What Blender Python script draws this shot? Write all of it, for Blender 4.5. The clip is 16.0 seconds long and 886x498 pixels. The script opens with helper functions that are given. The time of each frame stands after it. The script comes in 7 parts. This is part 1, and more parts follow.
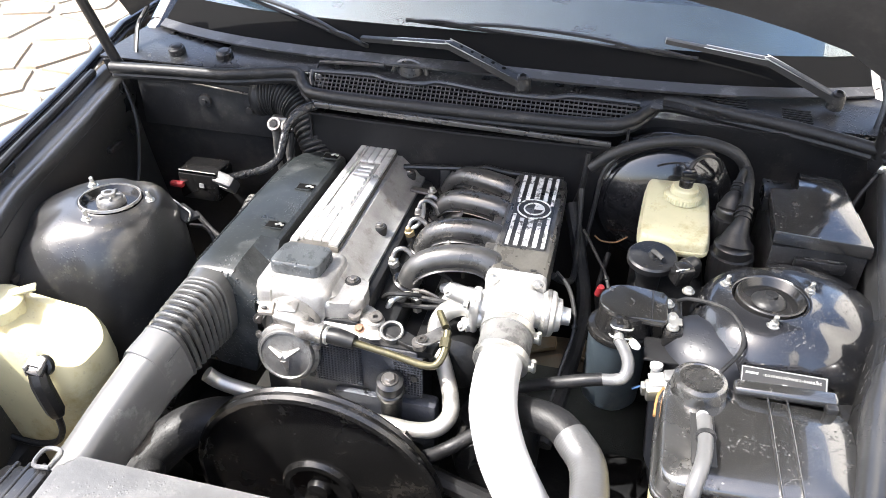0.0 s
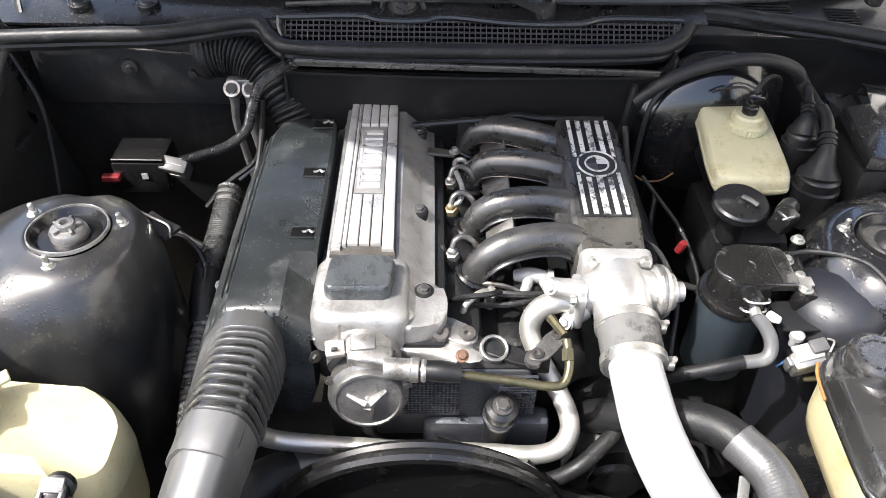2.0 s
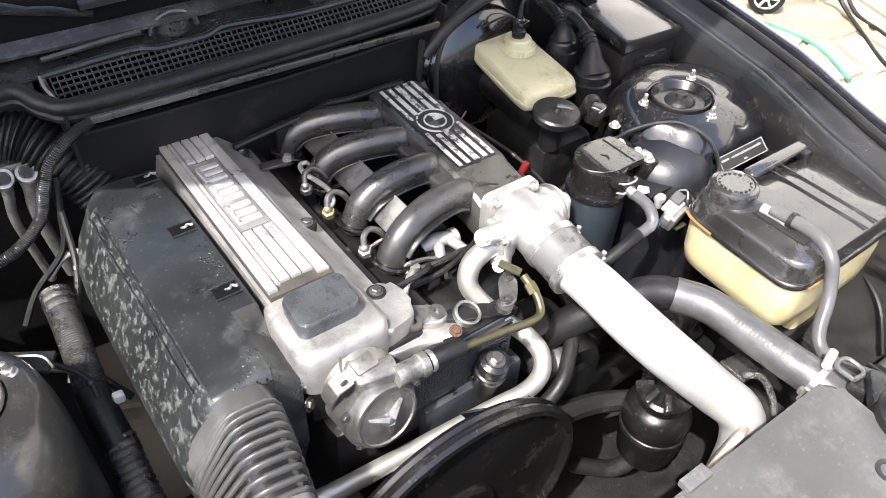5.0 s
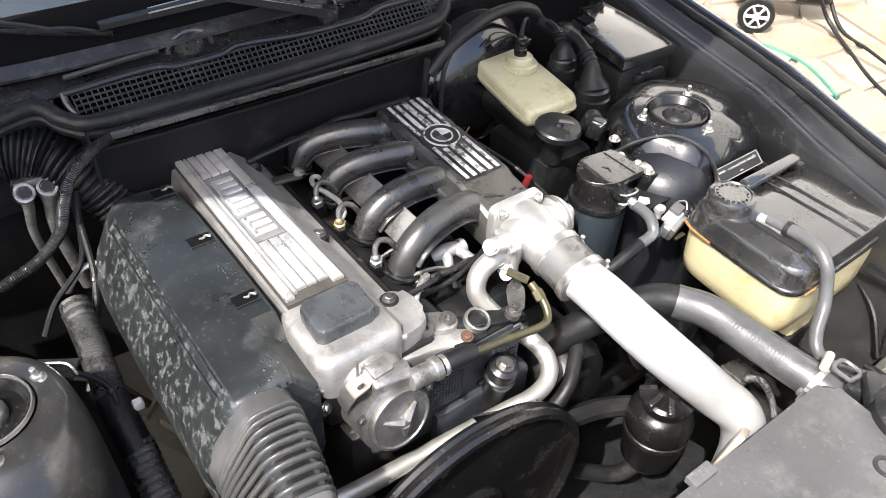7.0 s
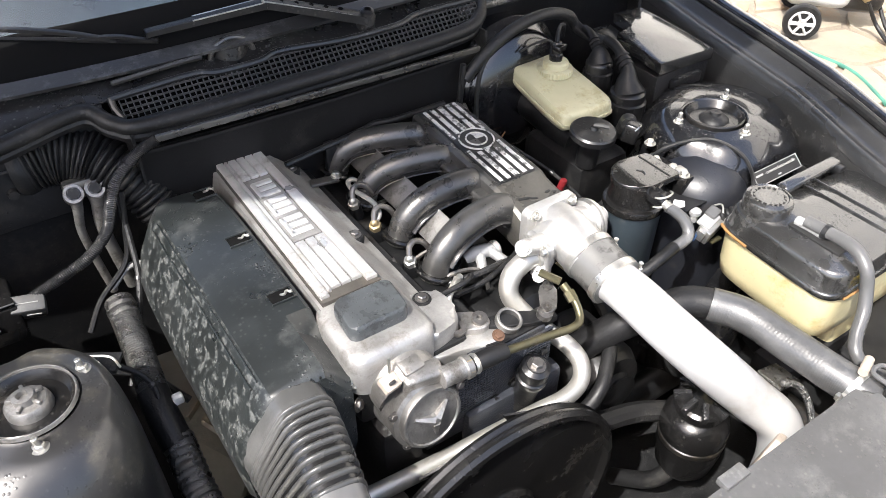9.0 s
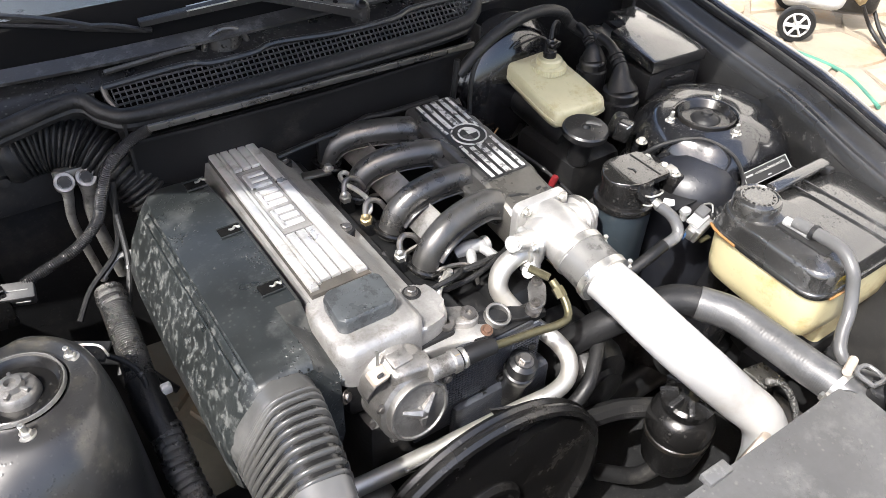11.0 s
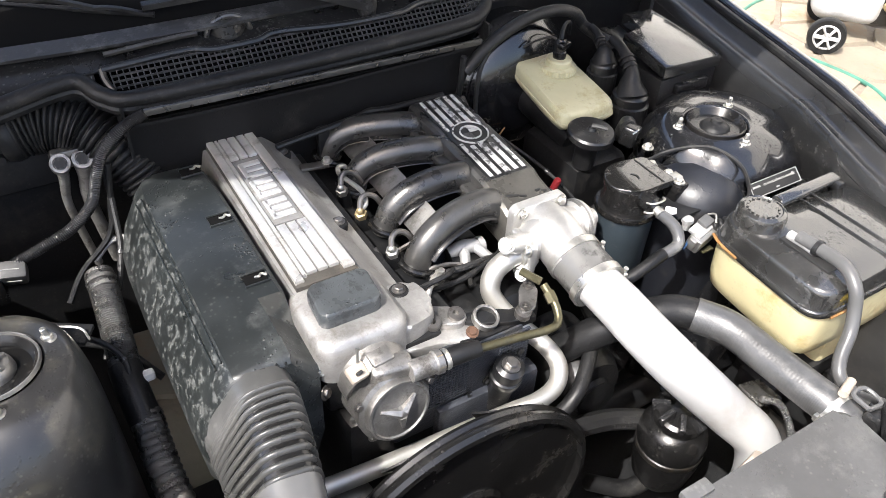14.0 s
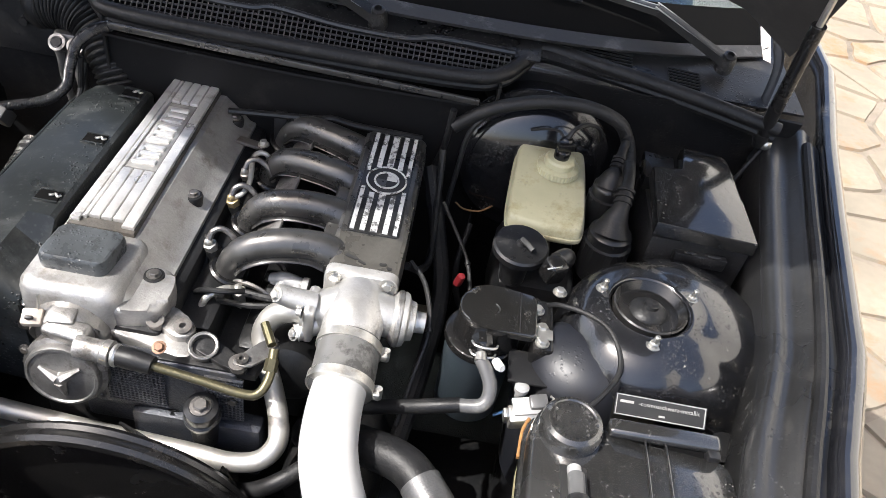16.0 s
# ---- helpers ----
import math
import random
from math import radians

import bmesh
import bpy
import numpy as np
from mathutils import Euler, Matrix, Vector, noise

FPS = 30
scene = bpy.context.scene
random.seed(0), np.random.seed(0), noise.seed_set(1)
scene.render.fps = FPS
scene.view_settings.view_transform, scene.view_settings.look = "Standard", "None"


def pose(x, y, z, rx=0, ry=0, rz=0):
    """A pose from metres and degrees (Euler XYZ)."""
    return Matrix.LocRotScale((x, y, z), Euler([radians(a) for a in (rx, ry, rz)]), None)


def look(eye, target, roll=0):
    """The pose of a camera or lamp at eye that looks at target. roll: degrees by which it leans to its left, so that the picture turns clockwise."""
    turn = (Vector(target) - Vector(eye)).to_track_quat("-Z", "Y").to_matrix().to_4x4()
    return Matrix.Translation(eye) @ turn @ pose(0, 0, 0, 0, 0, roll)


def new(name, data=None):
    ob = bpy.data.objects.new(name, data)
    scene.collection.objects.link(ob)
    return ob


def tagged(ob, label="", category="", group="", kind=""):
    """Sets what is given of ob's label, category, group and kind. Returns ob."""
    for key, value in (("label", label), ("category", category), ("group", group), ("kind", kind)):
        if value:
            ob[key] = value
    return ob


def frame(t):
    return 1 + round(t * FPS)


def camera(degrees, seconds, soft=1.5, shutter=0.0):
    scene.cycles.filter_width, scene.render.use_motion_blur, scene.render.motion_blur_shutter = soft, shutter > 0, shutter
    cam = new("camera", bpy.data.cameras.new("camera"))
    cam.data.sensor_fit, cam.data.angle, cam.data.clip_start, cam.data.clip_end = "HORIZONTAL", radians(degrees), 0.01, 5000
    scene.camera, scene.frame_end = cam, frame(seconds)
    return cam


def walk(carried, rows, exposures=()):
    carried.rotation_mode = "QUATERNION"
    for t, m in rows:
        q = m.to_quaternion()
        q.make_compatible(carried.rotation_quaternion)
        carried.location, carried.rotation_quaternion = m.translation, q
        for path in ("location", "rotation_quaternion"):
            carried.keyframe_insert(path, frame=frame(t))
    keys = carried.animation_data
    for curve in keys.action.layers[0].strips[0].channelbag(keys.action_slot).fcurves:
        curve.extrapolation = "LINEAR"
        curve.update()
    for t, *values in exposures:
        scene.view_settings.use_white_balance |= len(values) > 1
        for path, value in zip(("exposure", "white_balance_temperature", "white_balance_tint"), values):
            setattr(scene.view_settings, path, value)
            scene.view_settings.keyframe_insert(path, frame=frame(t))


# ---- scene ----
cam = camera(60.3, 16.0, soft=0.4)
EXPOSURE, SUN, SKY = 1.86, 2.55, 0.132
PATH = [
    (0, (0.2687, 0.0523, 1.5123), (-0.1102, 1.6656, 0.3924), 0.99),
    (0.5, (0.2065, 0.1024, 1.5077), (-0.1751, 1.6544, 0.3041), 1.3),
    (1, (0.1207, 0.2354, 1.4997), (-0.3195, 1.7052, 0.2172), -1.11),
    (1.5, (0.0525, 0.2874, 1.4961), (-0.1986, 1.7589, 0.1641), 1.91),
    (2, (-0.0772, 0.267, 1.4903), (-0.0339, 1.7505, 0.1499), 1.62),
    (2.5, (-0.2014, 0.2532, 1.4815), (0.1003, 1.7063, 0.1412), 4.96),
    (3, (-0.2094, 0.3003, 1.48), (0.163, 1.7206, 0.1222), 4.92),
    (3.5, (-0.19, 0.3817, 1.4723), (0.2282, 1.7463, 0.0713), 2.69),
    (4, (-0.286, 0.3875, 1.4735), (0.4685, 1.6047, 0.0773), 1.46),
    (6.5, (-0.4509, 0.3689, 1.4893), (0.5059, 1.5354, 0.1766), 2.73),
    (7, (-0.4533, 0.3684, 1.4911), (0.4925, 1.5466, 0.1801), 2.92),
    (7.5, (-0.4606, 0.364, 1.4848), (0.4654, 1.5671, 0.1826), 2.36),
    (8, (-0.4572, 0.359, 1.4868), (0.4311, 1.5917, 0.1859), 1.61),
    (10.5, (-0.4539, 0.3365, 1.4884), (0.4117, 1.6098, 0.2112), 0.25),
    (11, (-0.4536, 0.3421, 1.4893), (0.4262, 1.5834, 0.1901), 1.97),
    (11.5, (-0.4558, 0.3452, 1.4821), (0.4004, 1.5885, 0.1712), 1.82),
    (12, (-0.4644, 0.3456, 1.478), (0.3693, 1.6038, 0.1648), 2.03),
    (12.5, (-0.46, 0.3492, 1.4713), (0.3406, 1.5985, 0.1303), 1.37),
    (13, (-0.462, 0.347, 1.4741), (0.3815, 1.6033, 0.1671), 2.28),
    (13.5, (-0.4572, 0.351, 1.472), (0.3787, 1.6028, 0.1552), 2.38),
    (14, (-0.4126, 0.3308, 1.4778), (0.4184, 1.6024, 0.1769), 3.2),
    (14.3, (-0.306, 0.274, 1.484), (0.462, 1.647, 0.249), 6.0),
    (14.5, (-0.2647, 0.2252, 1.4734), (0.4173, 1.6113, 0.2031), 9.0),
    (15, (-0.0848, 0.1812, 1.5049), (0.3254, 1.6199, 0.177), 4.94),
    (15.3, (0.025, 0.245, 1.503), (0.511, 1.695, 0.215), 11.0),
    (15.5, (0.1184, 0.2715, 1.5197), (0.4642, 1.7438, 0.2107), 7.48),
    (15.7, (0.144, 0.268, 1.489), (0.514, 1.779, 0.233), 9.0),
    (16, (0.2356, 0.3054, 1.5019), (0.2816, 1.8017, 0.1752), 11.7),
]
walk(cam, [(t, look(eye, target, roll)) for t, eye, target, roll in PATH], [(0.0, EXPOSURE + 0.85), (0.5, EXPOSURE + 0.68), (1.0, EXPOSURE + 0.46), (1.5, EXPOSURE + 0.22), (2.5, EXPOSURE + 0.32), (4.0, EXPOSURE + 0.36), (7.0, EXPOSURE + 0.14), (12.0, EXPOSURE + 0.12), (14.5, EXPOSURE + 0.04), (15.5, EXPOSURE - 0.06), (16.0, EXPOSURE - 0.16)])

# ---- light: high sun from ahead of the nose and the car's right-hand side, open sky ----
world = bpy.data.worlds.new("sky")
scene.world = world
world.use_nodes = True
wn = world.node_tree.nodes
sky = wn.new("ShaderNodeTexSky")
sky.sky_type = "NISHITA"
sky.sun_disc = False
SUN_TO = Vector((-0.66, -0.27, 1.0)).normalized()
sky.sun_elevation = math.asin(SUN_TO.z)
sky.air_density, sky.dust_density, sky.ozone_density = 0.8, 3.6, 0.6
sky.sun_rotation = math.atan2(SUN_TO.x, SUN_TO.y)
wn["Background"].inputs["Strength"].default_value = SKY
world.node_tree.links.new(sky.outputs[0], wn["Background"].inputs["Color"])
sun = new("sun", bpy.data.lights.new("sun", "SUN"))
sun.data.energy, sun.data.angle, sun.data.color = SUN, radians(0.53), (1.0, 0.98, 0.95)
sun.matrix_world = look((-3, -4, 9), Vector((-3, -4, 9)) - SUN_TO)


# ---- materials ----
def mat(name, base, rough=0.5, metal=0.0, vary=0.25, scale=40.0, bump=0.15, dust=None, dust_amount=0.5, dust_scale=9.0, coat=0.0, spec=0.5, island=0.0, trans=0.0, drops=0.0, edge=0.0, specks=0.0):
    """A surface with two scales of variation, patchy dust or wear, fine relief and, where wanted, water drops."""
    m = bpy.data.materials.new(name)
    m.use_nodes = True
    nt = m.node_tree
    n, ln = nt.nodes, nt.links.new
    b = n["Principled BSDF"]
    tc = n.new("ShaderNodeTexCoord")
    def tex(sc, detail=4.0, rgh=0.6):
        t = n.new("ShaderNodeTexNoise")
        t.inputs["Scale"].default_value, t.inputs["Detail"].default_value, t.inputs["Roughness"].default_value = sc, detail, rgh
        ln(tc.outputs["Object"], t.inputs["Vector"])
        return t
    def ramp(src, lo, hi, a=0.0, c=1.0):
        r = n.new("ShaderNodeMapRange")
        r.inputs[1].default_value, r.inputs[2].default_value, r.inputs[3].default_value, r.inputs[4].default_value = lo, hi, a, c
        ln(src, r.inputs[0])
        return r.outputs[0]
    def mix(fac, a, c):
        x = n.new("ShaderNodeMix")
        x.data_type = "RGBA"
        ln(fac, x.inputs[0])
        for k, v in ((6, a), (7, c)):
            if hasattr(v, "is_linked"):
                ln(v, x.inputs[k])
            else:
                x.inputs[k].default_value = (*v, 1)
        return x.outputs[2]
    fine, broad = tex(scale * 4), tex(scale * 0.3)
    lo = [c * (1 - vary) for c in base]
    hi = [min(1, c * (1 + vary)) for c in base]
    col = mix(ramp(broad.outputs[0], 0.35, 0.65), lo, hi)
    col = mix(ramp(fine.outputs[0], 0.3, 0.75, 0, 0.5), col, [c * (1 - vary) for c in base])
    rgh = ramp(broad.outputs[0], 0.3, 0.7, max(0.03, rough - 0.08), min(1, rough + 0.1))
    if island:
        info = n.new("ShaderNodeObjectInfo")
        col = mix(ramp(info.outputs["Random"], 0, 1, 0, island), col, [c * 0.62 for c in base])
    if dust:
        d = tex(dust_scale, 8.0, 0.72)
        f = ramp(d.outputs[0], 0.62 - 0.25 * dust_amount, 0.62 - 0.25 * dust_amount + edge if edge else 0.75 - 0.2 * dust_amount, 0, 0.85)
        col = mix(f, col, dust)
        rmix = n.new("ShaderNodeMath")
        rmix.operation = "MAXIMUM"
        r2 = ramp(f, 0, 1, 0, 0.75)
        ln(rgh, rmix.inputs[0]); ln(r2, rmix.inputs[1])
        rgh = rmix.outputs[0]
    # Pale specks: dried drops and dust, with glints of wet drops as colour.
    if specks:
        sv = n.new("ShaderNodeTexVoronoi")
        sv.inputs["Scale"].default_value = 130.0
        ln(tc.outputs["Object"], sv.inputs["Vector"])
        sm = n.new("ShaderNodeMath")
        sm.operation = "MULTIPLY"
        ln(ramp(sv.outputs["Distance"], 0.14, 0.3, specks, 0), sm.inputs[0])
        ln(ramp(tex(22.0, 5.0, 0.7).outputs[0], 0.47, 0.57), sm.inputs[1])
        col = mix(sm.outputs[0], col, (0.17, 0.165, 0.15))
    ln(col, b.inputs["Base Color"])
    ln(rgh, b.inputs["Roughness"])
    b.inputs["Metallic"].default_value = metal
    b.inputs["Coat Weight"].default_value = coat
    b.inputs["Coat Roughness"].default_value = 0.06
    b.inputs["Specular IOR Level"].default_value = spec
    b.inputs["Transmission Weight"].default_value = trans
    bp = n.new("ShaderNodeBump")
    bp.inputs["Strength"].default_value, bp.inputs["Distance"].default_value = bump, 0.002
    ln(fine.outputs[0], bp.inputs["Height"])
    last = bp
    if drops:
        v = n.new("ShaderNodeTexVoronoi")
        v.inputs["Scale"].default_value = 190.0
        ln(tc.outputs["Object"], v.inputs["Vector"])
        k = tex(14.0, 3.0)
        h = n.new("ShaderNodeMath")
        h.operation = "MULTIPLY"
        ln(ramp(v.outputs["Distance"], 0.08, 0.34, 1, 0), h.inputs[0])
        ln(ramp(k.outputs[0], 0.5, 0.62), h.inputs[1])
        b2 = n.new("ShaderNodeBump")
        b2.inputs["Strength"].default_value, b2.inputs["Distance"].default_value = drops, 0.002
        ln(h.outputs[0], b2.inputs["Height"])
        ln(bp.outputs[0], b2.inputs["Normal"])
        last = b2
    ln(last.outputs[0], b.inputs["Normal"])
    return m


PAINT = mat("black_metallic_paint", (0.012, 0.0125, 0.015), 0.14, 0.0, 0.3, 20, 0.02, (0.05, 0.047, 0.042), 0.25, 6, coat=1.0, drops=0.5)
INNER = mat("black_inner_paint", (0.011, 0.0111, 0.0118), 0.46, 0.0, 0.45, 12, 0.12, (0.032, 0.03, 0.027), 0.36, 9, spec=0.25, drops=0.35, specks=0.06)
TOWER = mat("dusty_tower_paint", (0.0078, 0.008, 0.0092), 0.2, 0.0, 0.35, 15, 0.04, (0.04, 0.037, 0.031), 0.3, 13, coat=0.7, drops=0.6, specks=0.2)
BOXBLACK = mat("weathered_black_plastic", (0.0165, 0.019, 0.0195), 0.32, 0.0, 0.4, 18, 0.08, (0.07, 0.073, 0.071), 0.4, 16, drops=1.8, edge=0.22, specks=0.16)
PLASTIC = mat("black_plastic", (0.0115, 0.0115, 0.012), 0.32, 0.0, 0.35, 30, 0.14, (0.035, 0.033, 0.03), 0.28, 22, specks=0.2, drops=0.5)
# Sheenless black: shade of openings and a dark reflection put into the colour.
SHADEBLACK = mat("shade_and_reflection_black", (0.006, 0.006, 0.006), 0.95, 0.0, 0.1, 20, 0.0, spec=0.02)
SCUTTLE = mat("damp_scuttle_plastic", (0.014, 0.014, 0.0145), 0.3, 0.0, 0.35, 30, 0.15, (0.04, 0.039, 0.037), 0.32, 18, spec=0.3, drops=0.9, specks=0.35)
FUSELID = mat("damp_glossy_fuse_lid", (0.015, 0.015, 0.015), 0.16, 0.0, 0.3, 30, 0.03, (0.05, 0.047, 0.042), 0.4, 9, coat=0.8, drops=0.4, spec=0.8, specks=0.35)
BOXSIDE = mat("dirt_streaked_black_plastic", (0.016, 0.0185, 0.0185), 0.34, 0.0, 0.35, 24, 0.12, (0.075, 0.078, 0.075), 0.44, 72, drops=0.8, edge=0.07)
SLEEVE = mat("dull_sleeve_rubber", (0.15, 0.148, 0.142), 0.3, 0.35, 0.25, 12, 0.04, (0.05, 0.048, 0.045), 0.42, 30, edge=0.12)
TANTAB = mat("pale_tan_plastic", (0.34, 0.29, 0.24), 0.5, 0.0, 0.2, 60)
SMOOTHGREY = mat("smooth_grey_plastic", (0.08, 0.08, 0.08), 0.36, 0.0, 0.15, 25, 0.06, (0.22, 0.22, 0.21), 0.3, 12)
WING = mat("satin_wing_lining", (0.019, 0.019, 0.0192), 0.32, 0.0, 0.4, 15, 0.08, (0.04, 0.038, 0.035), 0.32, 12, spec=0.75, drops=0.35, specks=0.06)
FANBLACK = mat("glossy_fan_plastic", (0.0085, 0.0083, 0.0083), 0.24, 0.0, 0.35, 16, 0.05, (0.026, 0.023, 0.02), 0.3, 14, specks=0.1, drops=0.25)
GRIME = mat("oily_grime_plastic", (0.012, 0.011, 0.010), 0.32, 0.0, 0.4, 40, 0.25, (0.045, 0.034, 0.024), 0.4, 30)
WETPLASTIC = mat("wet_black_plastic", (0.022, 0.022, 0.023), 0.22, 0.0, 0.3, 40, 0.06, (0.04, 0.04, 0.038), 0.2, 40, coat=0.5, drops=0.7)
TRIMGREY = mat("weathered_screen_rubber", (0.02, 0.02, 0.0208), 0.5, 0.0, 0.25, 40, 0.15, (0.1, 0.1, 0.098), 0.35, 14, drops=0.4)
DARK = mat("oily_dark_metal", (0.009, 0.0092, 0.0098), 0.42, 0.2, 0.4, 25, 0.4, (0.026, 0.0235, 0.021), 0.34, 30)
RUBBER = mat("black_rubber", (0.0098, 0.0098, 0.0102), 0.46, 0.0, 0.3, 60, 0.2, (0.03, 0.0285, 0.026), 0.28, 24, spec=0.3, specks=0.1, drops=0.2)
# Darker copy of the pump alloy: shadow on the pump face in its colour.
PUMPDARK = mat("dark_casting_with_shade", (0.23, 0.224, 0.214), 0.45, 0.8, 0.3, 90, 0.35, (0.085, 0.076, 0.066), 0.46, 30)
HOSEGREY = mat("ribbed_grey_plastic", (0.05, 0.05, 0.0485), 0.3, 0.0, 0.25, 40, 0.08, (0.085, 0.085, 0.082), 0.28, 12)
# Lit copy of the radiator hose rubber: sunlight is put into its grey.
HOSESUNLIT = mat("woven_sunlit_rubber", (0.06, 0.06, 0.06), 0.34, 0.1, 0.15, 110, 0.12, (0.09, 0.09, 0.088), 0.4, 25, spec=0.9)
CAPGREY = mat("grey_cap_plastic", (0.05, 0.055, 0.058), 0.3, 0.0, 0.25, 40, 0.05, (0.018, 0.02, 0.022), 0.36, 34, drops=0.5, edge=0.05)
GROOVE = mat("dark_cast_grooves", (0.06, 0.055, 0.048), 0.6, 0.4, 0.3, 50, 0.5, (0.1, 0.085, 0.07), 0.45, 20)
DARKSTEEL = mat("dull_steel_line", (0.2, 0.19, 0.18), 0.35, 0.85, 0.25, 80, 0.15, (0.08, 0.065, 0.05), 0.4, 40)
PUMPALU = mat("dull_cast_pump", (0.31, 0.3, 0.285), 0.42, 0.8, 0.25, 90, 0.3, (0.085, 0.075, 0.065), 0.46, 34)
# Left tower's satin paint, base lightened to carry its sunlit sheen.
TOWERLEFT = mat("lightened_satin_tower_paint", (0.021, 0.021, 0.0213), 0.34, 0.0, 0.4, 15, 0.06, (0.06, 0.055, 0.043), 0.34, 11, coat=0.35, drops=0.3, specks=0.2)
GRID = mat("grey_mesh_plastic", (0.036, 0.036, 0.038), 0.4, 0.0, 0.2, 60)
PANELGREY = mat("dusty_dark_grey_panel", (0.06, 0.06, 0.0595), 0.45, 0.0, 0.25, 30, 0.2, (0.1, 0.1, 0.096), 0.4, 16, drops=0.35, specks=0.3)
ALU = mat("cast_aluminium", (0.55, 0.54, 0.52), 0.4, 0.75, 0.16, 90, 0.2, (0.22, 0.2, 0.17), 0.27, 26)
BULGE = mat("satin_bulge_paint", (0.010, 0.011, 0.0145), 0.4, 0.0, 0.3, 15, 0.05, (0.03, 0.028, 0.026), 0.25, 20, drops=0.2)
COVERALU = mat("stained_valve_cover_alloy", (0.37, 0.362, 0.348), 0.44, 0.7, 0.22, 80, 0.25, (0.19, 0.172, 0.15), 0.36, 22)
RIBALU = mat("bare_machined_ribs", (0.74, 0.73, 0.71), 0.33, 0.7, 0.12, 70, 0.3, (0.4, 0.37, 0.33), 0.3, 20)
FILTERLID = mat("matte_dusty_filter_lid", (0.013, 0.0127, 0.012), 0.22, 0.0, 0.35, 30, 0.06, (0.035, 0.033, 0.029), 0.3, 25, coat=0.9, drops=0.5, specks=0.08)
TANKLID = mat("weathered_tank_lid", (0.02, 0.0198, 0.0192), 0.24, 0.0, 0.25, 30, 0.07, (0.04, 0.038, 0.035), 0.32, 22, spec=0.9, coat=1.0, drops=1.2, specks=0.06)
PLENUMDUST = mat("tan_dusted_casting", (0.085, 0.081, 0.072), 0.3, 0.4, 0.2, 60, 0.15, (0.05, 0.048, 0.045), 0.28, 22)
MANIFOLD = mat("grey_coated_manifold", (0.092, 0.09, 0.087), 0.3, 0.7, 0.16, 120, 0.14, (0.12, 0.117, 0.11), 0.14, 30)
STRIPE = mat("worn_silver_stripe", (0.58, 0.58, 0.57), 0.45, 0.4, 0.15, 60, 0.2, (0.03, 0.03, 0.03), 0.4, 60, edge=0.06)
OXIDE = mat("oxidised_alloy_pipe", (0.33, 0.33, 0.325), 0.5, 0.3, 0.2, 60, 0.3, (0.18, 0.17, 0.16), 0.35, 40)
WHITEPIPE = mat("silver_white_pipe", (0.52, 0.52, 0.515), 0.42, 0.35, 0.08, 24, 0.1, (0.44, 0.42, 0.39), 0.3, 9)
STEEL = mat("zinc_steel", (0.5, 0.49, 0.46), 0.34, 0.85, 0.2, 80, 0.15, (0.3, 0.25, 0.18), 0.3, 30)
BRIGHT = mat("bright_steel_pipe", (0.52, 0.505, 0.465), 0.45, 0.8, 0.1, 50, 0.08, (0.38, 0.34, 0.27), 0.26, 40)
OLIVE = mat("olive_passivated_pipe", (0.1, 0.09, 0.052), 0.36, 0.75, 0.3, 60, 0.2, (0.08, 0.07, 0.05), 0.35, 40)
COPPER = mat("copper_washer", (0.15, 0.085, 0.055), 0.5, 0.6)
BRASS = mat("brass_fitting", (0.4, 0.31, 0.17), 0.42, 0.7, 0.25, 80)
CREAM = mat("yellowed_cream_plastic", (0.44, 0.42, 0.275), 0.36, 0.0, 0.18, 10, 0.1, (0.28, 0.235, 0.115), 0.46, 13, specks=0.3)
YELLOW = mat("yellowed_tank_plastic", (0.56, 0.5, 0.3), 0.34, 0.0, 0.18, 12, 0.1, (0.36, 0.24, 0.085), 0.42, 11, specks=0.2)
WASHTANK = mat("translucent_washer_plastic", (0.52, 0.475, 0.29), 0.36, 0.0, 0.24, 7, 0.08, (0.36, 0.28, 0.11), 0.42, 10, specks=0.25)
ORANGE = mat("orange_seal", (0.26, 0.13, 0.045), 0.5, 0.0, 0.3, 60)
BLUEGREY = mat("blue_grey_filter_can", (0.055, 0.072, 0.086), 0.35, 0.3, 0.2, 30, 0.1, (0.14, 0.15, 0.15), 0.3, 12)
BLOCKBLUE = mat("blue_grey_cast_block", (0.042, 0.046, 0.056), 0.36, 0.4, 0.3, 70, 0.6, (0.07, 0.065, 0.06), 0.35, 20)
RED = mat("red_plastic", (0.16, 0.012, 0.015), 0.45)
LABELGREY = mat("grey_paper_label", (0.3, 0.3, 0.29), 0.6, 0.0, 0.25, 90)
FOILGREY = mat("woven_foil_sleeve", (0.13, 0.128, 0.125), 0.28, 0.85, 0.3, 160, 0.8, (0.12, 0.11, 0.1), 0.4, 20)
INKBLACK = mat("black_print_and_shade", (0.012, 0.012, 0.012), 0.5)
INKWHITE = mat("white_print", (0.7, 0.7, 0.68), 0.5)
BLUEWIRE = mat("blue_cable", (0.02, 0.06, 0.14), 0.4)
YELLOWWIRE = mat("yellow_cable", (0.7, 0.5, 0.04), 0.4)
GREENHOSE = mat("green_garden_hose", (0.05, 0.17, 0.12), 0.45)
STONE = mat("sandy_flagstone", (0.27, 0.232, 0.175), 0.8, 0.0, 0.22, 9, 0.5, (0.26, 0.145, 0.065), 0.42, 3.1, island=0.45)
MORTAR = mat("brownish_mortar", (0.19, 0.16, 0.125), 0.9, 0.0, 0.3, 12, 0.6, (0.25, 0.21, 0.165), 0.5, 5)
BULKHEAD = mat("dull_bulkhead_black", (0.0052, 0.0052, 0.0056), 0.6, 0.0, 0.45, 9, 0.2, (0.022, 0.02, 0.018), 0.34, 7, spec=0.2, drops=0.3)
